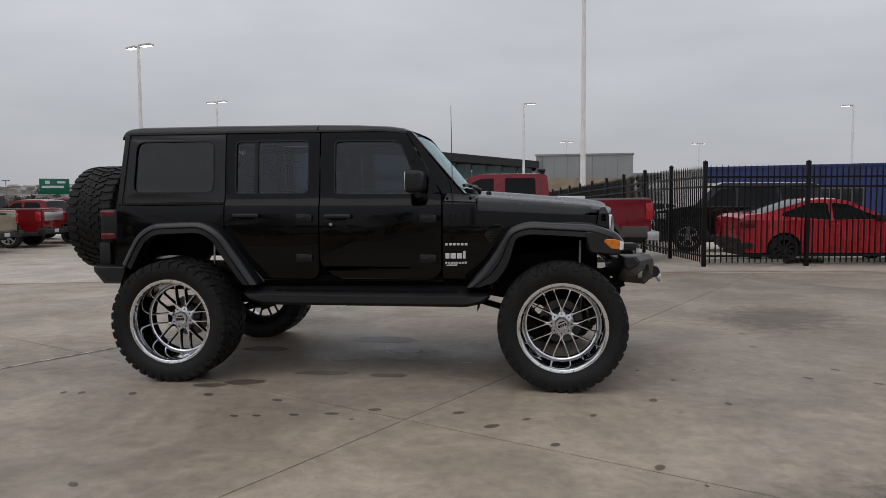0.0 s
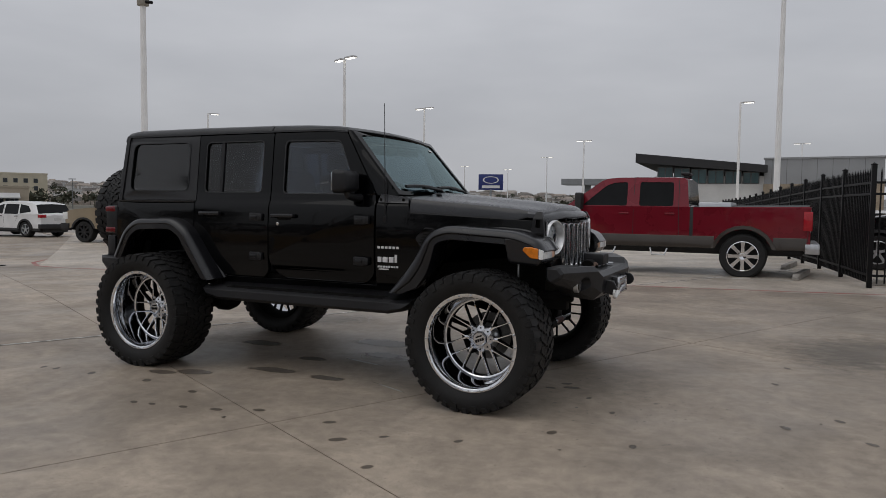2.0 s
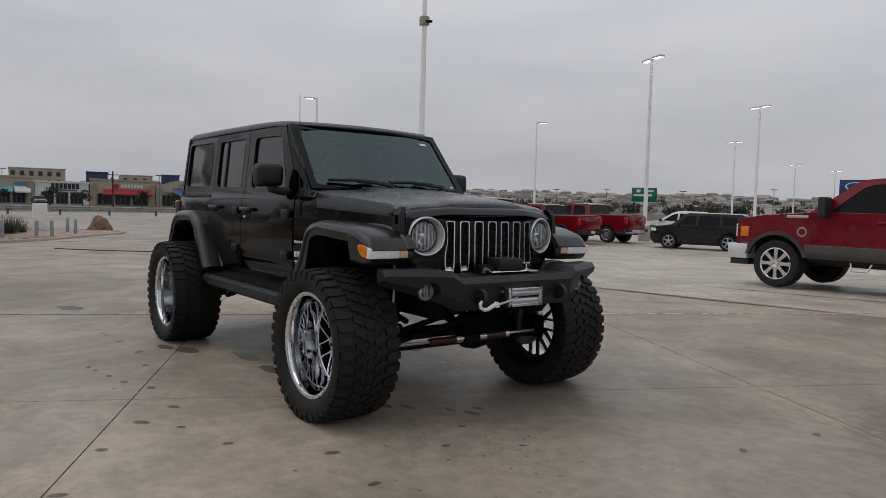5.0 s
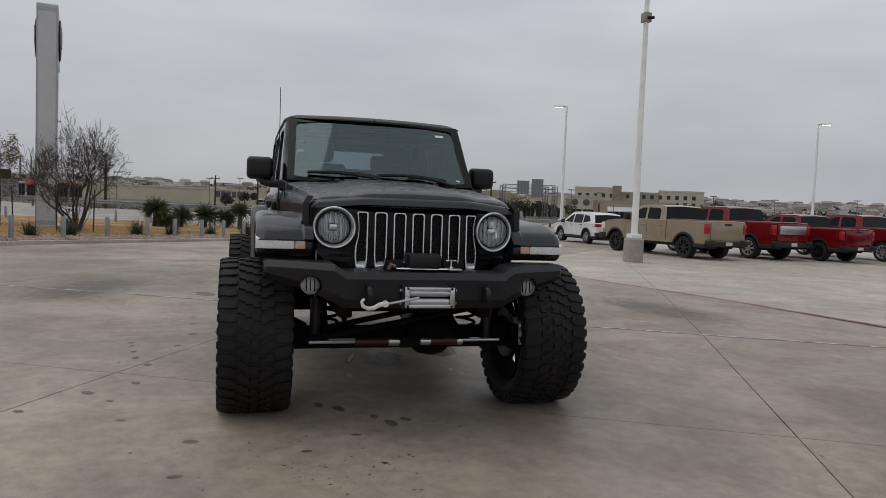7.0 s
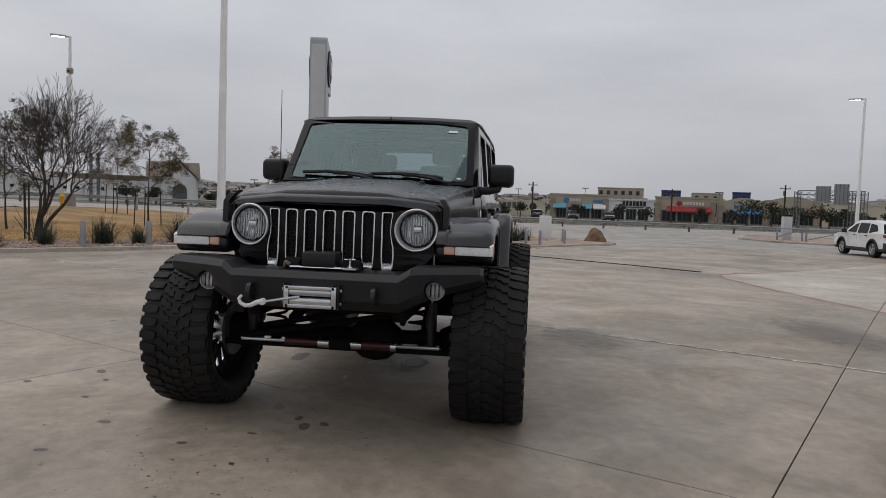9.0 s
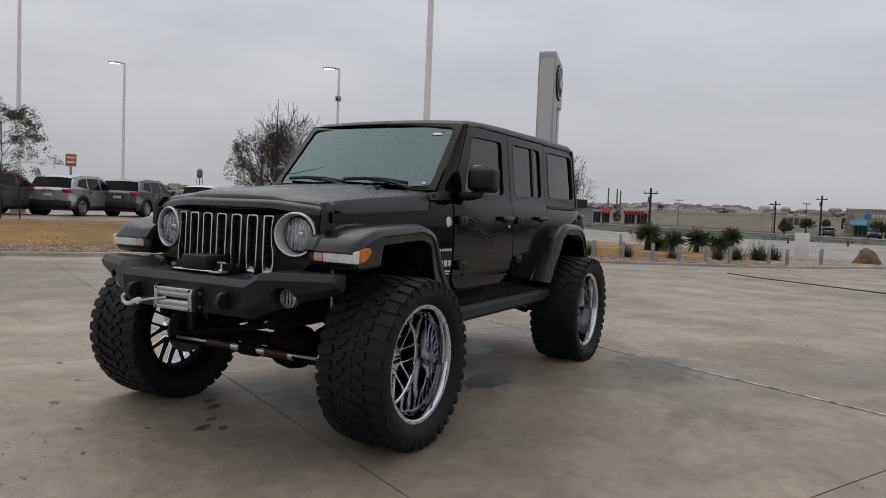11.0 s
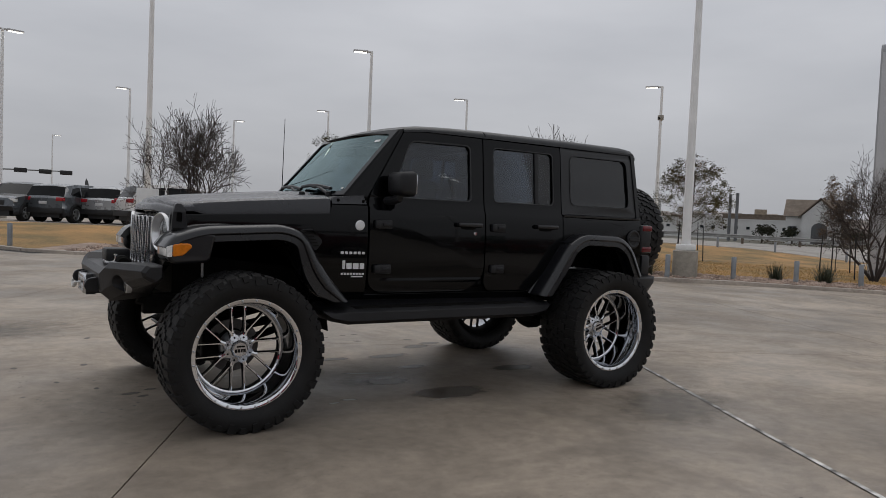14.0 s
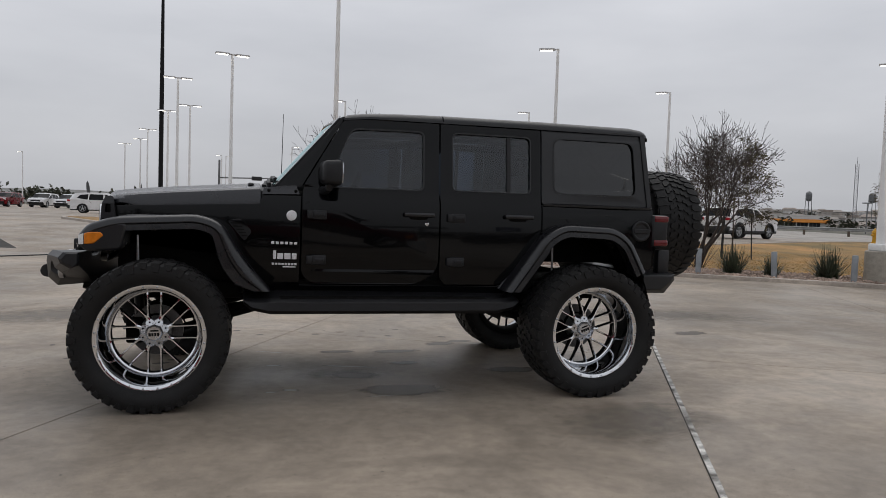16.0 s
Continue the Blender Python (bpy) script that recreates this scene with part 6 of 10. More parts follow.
# lamps by the near car park; heads turned as they stand
light_pole(-15.03, 11.36, 9.9, (200, 20), extra=True)
light_pole(3.14, 22.8, 10.2, (90,), extra=False)
light_pole(-12.75, -7.25, 9.9, (60,))
light_pole(-2.2, -22.6, 9.7, (205, 25))
light_pole(-19.0, 29.0, 9.75, (150, -20))
light_pole(-44.5, 22.3, 9.5, (245,))
light_pole(-14.1, -28.8, 9.4, (-25,))
light_pole(2.1, -37.6, 9.5, (15, 195))
light_pole(-31.0, -24.2, 9.3, (305,), extra=True)
for i, (x, y, arms) in enumerate(((-23.3, 47.5, (160, -20)), (0.3, 52.5, (5,)), (-43.0, 44.0, (50,)), (-39.2, 70.7, (170, -10)), (-18.3, 80.0, (170, -10)), (5.3, 91.0, (0, 180)), (23.6, 97.6, (0, 180)),
                                  (27.5, 58.2, (170,)), (-31.1, 107.0, (0, 180)), (-55.0, 128.9, (0, 180)), (-50.5, 142.0, (0, 180)), (-52.5, 110.0, (0, 180)), (-26.3, -37.8, (325,)), (5.9, -47.0, (10, 190)),
                                  (6.2, -61.1, (10, 190)), (12.7, -84.7, (10, 190)), (8.5, -65.8, (10, 190)), (18.8, -108.0, (10, 190)), (15.4, -98.6, (10, 190)), (-6.2, -52.3, (0,)), (-21.4, -51.1, (330,)),
                                  (5.3, -125.8, (180,)), (40.9, -140.0, (0,)), (5.9, -123.0, (0,)), (-4.5, -98.3, (180,)), (-17.3, -64.0, (170,)))):
    light_pole(x, y, 9.5, arms)

# dark flagpole
ob = thing("flagpole", "slim dark bronze flagpole without a flag", "flagpole", at=pose(12.4, -95.0, height(12.4, -95.0)))
bm = bmesh.new()
tube(bm, [(0, 0, 0), (0, 0, 16)], 0.30, 14, 0.28)
tube(bm, [(0, 0, 16), (0, 0, 36)], 0.28, 14, 0.12)
part("shaft", bm, M_FENCE, ob)
bm = bmesh.new()
lathe(bm, [(0.8, 0.0), (0.75, 0.4), (0.35, 0.6)], 16, "z")
part("base_collar", bm, M_FENCE, ob)


# bollards
def bollard():
    bm = bmesh.new()
    lathe(bm, [(0.0645, -0.1), (0.0645, 0.60), (0.055, 0.622), (0.0001, 0.626)], 16, "z")
    return part("bollard", bm, M_GALV)


B0 = tagged(bollard(), "short grey galvanised steel bollard at the gravel edge", "bollard", "bollards along the island")
spots_b = [(-2.55, -14.0)] + [(-9.25, -8.95), (-10.7, -8.15), (-11.95, -7.15), (-13.75, -6.5), (-15.2, -5.65), (-16.9, -4.85), (-18.35, -3.95), (-19.2, -3.2), (-20.1, -2.4), (-21.1, -1.7), (-22.3, -1.0),
           (-23.4, -0.3), (-7.6, -9.9), (-24.6, 0.9), (-25.2, 1.5), (-26.9, 2.6), (-28.6, 2.6), (2.2, -17.2), (4.0, -18.6)]
spots_b += [(-37.0, -13.2), (-35.6, -7.6), (-36.0, -5.9), (-35.4, -4.3), (-34.4, -2.5), (-38.9, -17.0), (-37.6, -20.6), (-34.0, -22.0)]
for i, (x, y) in enumerate(spots_b):
    m = pose(x, y, height(x, y) + 0.05, random.Random(i).uniform(-1.5, 1.5), random.Random(i + 50).uniform(-1.5, 1.5), 0)
    if i == 0:
        B0.matrix_basis = m
    else:
        copy_thing(B0, m)


# picket fence: a run along the front and a run going back
def fence_panel(a, b):
    """One panel between two points, with its post at a."""
    a, b = Vector((*a, 0)), Vector((*b, 0))
    d = b - a
    top = thing("fence_panel", "black steel picket fence panel with pointed pickets", "fence", "fence panels", at=pose(a.x, a.y, height(a.x, a.y), 0, 0, math.degrees(math.atan2(d.y, d.x))))
    L = d.length
    dz = height(b.x, b.y) - height(a.x, a.y)
    bm = bmesh.new()
    rbox(bm, -0.04, 0.04, -0.04, 0.04, -0.02, 2.16, 0.006)
    lathe(bm, [(0.055, 2.16), (0.055, 2.18), (0.02, 2.20), (0.0001, 2.215)], 8, "z")
    part("post", bm, M_FENCE, top)
    for z in (0.22, 1.66, 1.86):
        bm = bmesh.new()
        loft(bm, [[(x, -0.02, z + dz * x / L - 0.02), (x, 0.02, z + dz * x / L - 0.02), (x, 0.02, z + dz * x / L + 0.02), (x, -0.02, z + dz * x / L + 0.02)] for x in (0.03, L - 0.03)])
        part("rail", bm, M_FENCE, top)
    n = max(2, round(L / 0.118))
    one = None
    for k in range(1, n):
        x = L * k / n
        if one is None:
            bm = bmesh.new()
            box(bm, -0.0115, 0.0115, -0.0115, 0.0115, 0.08, 2.03)
            bm.faces.ensure_lookup_table()
            tip = bm.verts.new((0, 0, 2.13))
            t4 = [v for v in bm.verts if abs(v.co.z - 2.03) < 1e-6]
            t4.sort(key=lambda v: math.atan2(v.co.y, v.co.x))
            for i in range(4):
                bm.faces.new((t4[i], t4[(i + 1) % 4], tip))
            p = part("picket", bm, M_FENCE, top, smooth=0)
            one = p.data
        else:
            p = new("picket", one)
            p.parent = top
        p.location = (x, 0, dz * x / L)


FC = Vector((4.78, 9.25))
fx = Vector((2.13, 0.29))
for k in range(6):
    fence_panel(tuple(FC + fx * k), tuple(FC + fx * (k + 1)))
fy = Vector((-0.30, 2.12))
for k in range(16):
    fence_panel(tuple(FC + fy * (k + 1)), tuple(FC + fy * k))

# raised bay corner and wheel stops
M_STOP = concrete("wheel_stop_concrete", (0.30, 0.28, 0.25))


def wheel_stop(x, y, turn):
    bm = bmesh.new()
    loft(bm, [[(q, -0.075, 0), (q, 0.075, 0), (q, 0.065 * k, 0.11 * k + 0.0), (q, -0.065 * k, 0.11 * k)] for q, k in ((-0.9, 0.55), (-0.84, 1), (0.84, 1), (0.9, 0.55))])
    ob = part("wheel_stop", bm, M_STOP, bevel=0.012)
    ob.matrix_basis = pose(x, y, height(x, y), 0, 0, turn)
    return tagged(ob, "grey concrete wheel stop on the bay", "wheel stop", "wheel stops")


wheel_stop(3.75, 10.9, 82)
wheel_stop(3.55, 13.6, 82)
wheel_stop(5.75, 9.95, 8)
wheel_stop(8.4, 10.4, 8)

# tall brand pylon: a grey slab seen end on, cut away below its emblem
PY = thing("brand_pylon", "tall grey metal sign pylon with round dark emblems", "pylon", at=pose(-25.0, -8.42, height(-25.0, -8.42), 0, 0, 11))
M_PYLON = mat("grey_aluminium_panel", (0.40, 0.41, 0.43), 0.4, 0.3, vary=0.12, scale=0.8, fine=0.05)
M_PYLIGHT = mat("pale_aluminium_panel", (0.55, 0.56, 0.58), 0.4, 0.3, vary=0.1, scale=0.8, fine=0.05)
bm = bmesh.new()
prism(bm, fillet([(-0.95, 0.0), (0.0, 0.0), (0.0, 8.5), (-0.05, 8.62), (-2.15, 8.30), (-2.25, 8.20), (-2.25, 6.35), (-0.95, 6.35)], [0, 0, 0.05, 0.06, 0.06, 0.06, 0.03, 0.03]), -0.37, 0.37)
part("column", bm, M_PYLON, PY, bevel=0.03)
bm = bmesh.new()
prism(bm, [(-2.2, 0.0), (-1.75, 0.0), (-1.75, 6.4), (-2.2, 6.4)], -0.30, 0.30)
part("rear_leg", bm, M_PYLIGHT, PY, bevel=0.02)
bm = bmesh.new()
prism(bm, [(-1.8, 0.3), (-0.9, 0.3), (-0.9, 6.4), (-1.8, 6.4)], -0.16, 0.16)
part("recess", bm, M_PYLIGHT, PY)
bm = bmesh.new()
rbox(bm, -2.4, 0.12, -0.5, 0.5, -0.05, 0.12, 0.03)
part("plinth", bm, M_PYLON, PY)
bm = bmesh.new()
box(bm, -0.001, 0.004, -0.30, 0.30, 0.3, 8.3)
part("end_strip", bm, M_PYLIGHT, PY)
for s in (-1, 1):
    bm = bmesh.new()
    lathe(bm, [(0.0001, s * 0.06), (0.74, s * 0.06), (0.80, s * 0.03), (0.80, -s * 0.05)], 36, "y", at=(-1.1, s * 0.38, 7.42))
    part("emblem", bm, M_FENCE, PY, "dark round emblem plate")
    bm = bmesh.new()
    lathe(bm, [(0.66, s * 0.062), (0.73, s * 0.066), (0.73, s * 0.05)], 36, "y", at=(-1.1, s * 0.38, 7.42), ends=False)
    for q in (-1, 1):
        tube(bm, [(-1.1 + q * 0.42, s * 0.445, 7.86), (-1.1 + q * 0.12, s * 0.445, 7.15), (-1.1, s * 0.445, 7.36)], 0.045, 6)
    part("emblem_ring", bm, M_SILVER, PY)

# guardrail beyond the road
GR = [(-52, 52, -0.3), (-57.5, 32, -0.3), (-61, 19, -0.3), (-63.5, 4, -0.3), (-63.5, -14, -0.1), (-60, -27, 0.25), (-54, -40, 0.45), (-46, -58, 0.5), (-40, -80, 0.5)]
gr = thing("guardrail", "long weathered steel guardrail on timber posts beside the road", "guardrail", kind="structure")
for a, b in zip(GR, GR[1:]):
    a, b = Vector(a), Vector(b)
    d = (b - a).normalized()
    q = Vector((-d.y, d.x, 0)).normalized()
    bm = bmesh.new()
    prof = [(0.0, 0.42), (0.05, 0.46), (0.05, 0.50), (0.0, 0.55), (0.0, 0.60), (0.05, 0.64), (0.05, 0.69), (0.0, 0.73), (-0.012, 0.73), (0.035, 0.68), (0.035, 0.65), (-0.012, 0.60), (-0.012, 0.55), (0.035, 0.50), (0.035, 0.47), (-0.012, 0.42)]
    loft(bm, [[tuple(p + q * u + Vector((0, 0, w))) for u, w in prof] for p in (a, b)])
    part("rail", bm, M_GUARD, gr)
    n = int((b - a).length / 3.8)
    for k in range(n):
        p = a.lerp(b, k / n) - q * 0.12
        bm = bmesh.new()
        box(bm, p.x - 0.08, p.x + 0.08, p.y - 0.08, p.y + 0.08, p.z - 0.1, p.z + 0.72)
        part("post", bm, M_TIMBER, gr, smooth=0)

# gate and utility cabinets across the drive
gt = thing("swing_gate", "low grey pipe gate with a cable brace", "gate", at=pose(-44.6, 17.4, height(-44.6, 17.4), 0, 0, 68))
for x in (0.0, 1.5, 1.75, 4.4, 7.0):
    bm = bmesh.new()
    tube(bm, [(x, 0, 0), (x, 0, 1.05 if x in (0.0, 1.5, 1.75) else 0.9)], 0.06, 10)
    part("gate_post", bm, M_GALV, gt)
for pts in ([(0, 0, 0.85), (7.0, 0, 0.85)], [(1.75, 0, 0.15), (4.4, 0, 0.85)], [(4.4, 0, 0.8), (7.0, 0, 0.2)], [(0, 0, 0.3), (1.5, 0, 0.82)]):
    bm = bmesh.new()
    tube(bm, pts, 0.035, 8)
    part("gate_bar", bm, M_GALV, gt)


def cabinet(x, y, w, d, h, turn, m, label):
    ob = thing("utility_cabinet", label, "cabinet", at=pose(x, y, height(x, y) + 0.05, 0, 0, turn))
    bm = bmesh.new()
    rbox(bm, -w / 2, w / 2, -d / 2, d / 2, 0, h, 0.02)
    part("housing", bm, m, ob)
    bm = bmesh.new()
    rbox(bm, w / 2 - 0.005, w / 2 + 0.012, -d / 2 + 0.05, d / 2 - 0.05, 0.08, h - 0.06, 0.005)
    part("door_panel", bm, m, ob)
    return ob


cabinet(-30.2, 1.78, 0.16, 0.58, 1.22, 10, M_WHITE, "white sign board standing on the island tip")
cabinet(-45.6, 18.3, 0.35, 0.6, 1.6, 10, M_LAMPHEAD, "grey utility cabinet beside the gate")
# boulder
bm = bmesh.new()
bmesh.ops.create_icosphere(bm, subdivisions=3, radius=0.5)
for v in bm.verts:
    k = 1 + 0.35 * noise.noise(v.co * 2.3) + 0.12 * noise.noise(v.co * 7)
    v.co = Vector((v.co.x * 0.6 * k, v.co.y * 0.80 * k * (1.0 + 1.3 * max(0, 0.12 - v.co.z)), v.co.z * 1.0 * k + 0.28))
ob = part("boulder", bm, mat("brown_rock", (0.25, 0.16, 0.09), 0.9, vary=0.5, scale=4, fine=0.3, bump=0.5), smooth=20)
ob.matrix_basis = pose(-30.6, 4.25, height(-30.6, 4.25) - 0.05)
tagged(ob, "brown weathered boulder at the island tip", "rock")
# hydrant
hy = thing("fire_hydrant", "yellow cast-iron fire hydrant on the lawn", "hydrant", at=pose(-29.2, -23.4, height(-29.2, -23.4) + 0.05))
bm = bmesh.new()
lathe(bm, [(0.15, 0), (0.15, 0.05), (0.10, 0.07), (0.095, 0.48), (0.14, 0.50), (0.14, 0.54), (0.11, 0.62), (0.05, 0.68), (0.04, 0.74), (0.0001, 0.75)], 20, "z")
part("barrel", bm, M_YELLOW, hy)
for a in (0, 120, 240):
    bm = bmesh.new()
    c, s = math.cos(radians(a)), math.sin(radians(a))
    tube(bm, [(0.08 * c, 0.08 * s, 0.40), (0.19 * c, 0.19 * s, 0.40)], 0.055, 10)
    part("outlet", bm, M_YELLOW, hy)
# white directional sign by the shrubs
sg = thing("direction_sign", "white directional sign panel on a short grey post with unreadable lines", "sign", at=pose(-0.51, -13.2, height(-0.51, -13.2) + 0.05, 0, 0, -48))
bm = bmesh.new()
rbox(bm, -0.045, 0.045, -0.36, 0.36, 0.40, 1.72, 0.01)
pn = part("panel", bm, M_WHITE, sg)
bm = bmesh.new()
for z, w in ((1.50, 0.20), (1.42, 0.26), (1.22, 0.22), (0.98, 0.26), (0.90, 0.16), (0.62, 0.22)):
    box(bm, 0.0455, 0.048, -0.25, -0.25 + 2 * w, z - 0.018, z + 0.018)
part("lettering_bars", bm, M_GALV, sg)
bm = bmesh.new()
rbox(bm, -0.06, 0.06, -0.30, -0.10, 0, 0.42, 0.01)
part("post", bm, M_GALV, sg)


# roadside signs far off
def board_sign(name, x, y, zc, w, h, turn, face, label, bars=(), poles=1, emblem=None):
    ob = thing(name, label, "sign", at=pose(x, y, height(x, y), 0, 0, turn))
    bm = bmesh.new()
    rbox(bm, -0.08, 0.08, -w / 2, w / 2, zc - h / 2, zc + h / 2, 0.02)
    part("panel", bm, face, ob)
    for i in range(poles):
        bm = bmesh.new()
        yy = 0 if poles == 1 else (-w / 3 + 2 * w / 3 * i)
        tube(bm, [(-0.02, yy, 0), (-0.02, yy, zc - h / 2 + 0.1)], 0.12 if poles == 1 else 0.07, 10)
        part("post", bm, M_GALV, ob)
    bm = bmesh.new()
    for y0, z0, bw, bh in bars:
        for s in (-1, 1):
            box(bm, min(s * 0.078, s * 0.09), max(s * 0.078, s * 0.09), y0 - bw / 2, y0 + bw / 2, zc + z0 - bh / 2, zc + z0 + bh / 2)
    if emblem:
        for s in (-1, 1):
            lathe(bm, [(1.0, s * 0.085), (0.86, s * 0.09), (0.84, s * 0.08)], 28, "x", at=(0, 0, 0), ends=False)
        for v in bm.verts:
            if abs(abs(v.co.x) - 0.085) < 0.006 and abs(math.hypot(v.co.y, v.co.z) - 0.9) < 0.12:
                v.co.y, v.co.z = v.co.y * emblem[0], v.co.z * emblem[1] + zc + emblem[2]
    if bars or emblem:
        part("lettering_bars", bm, M_WHITE, ob)
    else:
        bm.free()


board_sign("dealer_sign", -27.9, 74.3, 4.4, 2.9, 1.85, -70, M_SIGNBLUE, "dark blue dealer sign with an oval outline emblem", ((0, -0.55, 2.1, 0.32),), emblem=(0.95, 0.42, 0.25))
board_sign("road_sign", -92.0, 124.0, 5.0, 5.2, 3.0, -55, M_SIGNGREEN, "green highway direction sign", ((-1.2, 0.8, 0.8, 0.6), (1.2, 0.8, 1.4, 0.4), (-0.3, -0.1, 3.8, 0.45)), 2)
board_sign("dealer_sign", -16.5, 92.0, 2.9, 1.3, 1.5, -80, M_REDSIGN, "red dealer sign with a round emblem", ((0, 0, 0.9, 0.18),))
board_sign("billboard", -87.3, -74.2, 4.2, 3.2, 3.4, 40, M_LAMPHEAD, "pale roadside sign with faded panels", ((0, 1.0, 2.6, 0.5), (0, 0.2, 2.4, 0.35), (0, -0.6, 2.6, 0.4)), 2)
board_sign("price_sign", -39.5, -62.7, 4.3, 0.95, 1.2, 60, mat("orange_sign_face", (0.5, 0.14, 0.03), 0.5, vary=0.3, scale=2), "orange and brown pole sign", ((0, 0.25, 0.7, 0.16), (0, -0.2, 0.7, 0.16)))

# ==== parked vehicles
def paint(name, color, metal=0.3, rough=0.28):
    return mat(name, color, rough, metal, vary=0.12, scale=2, coat=0.8, rvary=0.05)


M_TYRE2 = mat("road_tyre_rubber", (0.012, 0.012, 0.012), 0.8, vary=0.3, scale=8, fine=0.2)
M_ALLOY = mat("silver_alloy", (0.55, 0.56, 0.58), 0.3, 0.8, vary=0.1, scale=12)
M_BLKALLOY = mat("black_alloy", (0.02, 0.02, 0.021), 0.35, 0.3, vary=0.2, scale=12)
M_GLASS2 = mat("parked_car_glass", (0.012, 0.013, 0.014), 0.08, spec=0.12, vary=0.3, scale=2)
M_CLAD = mat("grey_black_cladding", (0.018, 0.018, 0.019), 0.6, vary=0.25, scale=8, fine=0.15)
M_BRIGHT = mat("bright_bumper_plating", (0.78, 0.79, 0.80), 0.32, 0.55, vary=0.12, scale=6)
M_PLATE = mat("white_plate", (0.6, 0.6, 0.6), 0.5, vary=0.1, scale=9)


M_TAIL = mat("bright_red_tail_lens", (0.42, 0.015, 0.025), 0.15, coat=1.0, vary=0.2, scale=30)


def road_wheel(parent, x, y, r, w, rim, spokes=6, frac=0.66):
    s = 1 if y > 0 else -1
    bm = bmesh.new()
    rr = r * frac
    lathe(bm, [(0.0001, 0.02), (rr * 0.22, 0.03), (rr * 0.26, 0.012)], 20, ends=False)
    sp_bms = [bmesh.new() for _ in range(spokes if spokes >= 8 else 0)]
    for k in range(spokes):
        a = 2 * math.pi * k / spokes
        tmp = bmesh.new() if spokes < 8 else sp_bms[k]
        loft(tmp, [[(-q, -0.02, z), (q, -0.02, z), (q, yy, z), (-q, yy, z)] for z, q, yy in ((rr * 0.15, rr * 0.13, 0.022), (rr * 0.6, rr * 0.10, 0.018), (rr * 0.97, rr * 0.14, 0.022))])
        if spokes < 8:
            merge(bm, tmp, Matrix.Rotation(a, 4, "Y"))
        else:
            tmp.transform(Matrix.Rotation(a, 4, "Y"))
    lathe(bm, [(rr * 0.93, -0.10), (rr * 0.93, 0.02), (rr * 0.97, 0.035), (rr * 1.02, 0.03), (rr * 1.02, -0.10)], 32, ends=False)
    wh = part("wheel", bm, rim, parent)
    for q in sp_bms:
        part("spoke", q, rim, wh)
    wh.matrix_basis = Matrix.Translation((x, y - s * 0.03, r)) @ Matrix.Rotation(0 if s > 0 else math.pi, 4, "Z")
    bm = bmesh.new()
    lathe(bm, [(rr, 0.02), (rr * 1.06, 0.036), (r * 0.9, 0.045), (r * 0.975, 0.02), (r, -0.02), (r, -w + 0.05), (r * 0.97, -w + 0.01), (rr, -w)], 36, ends=False)
    lathe(bm, [(0.0001, -0.09), (rr, -0.09)], 24, ends=False)
    part("tyre", bm, M_TYRE2, wh)
    return wh


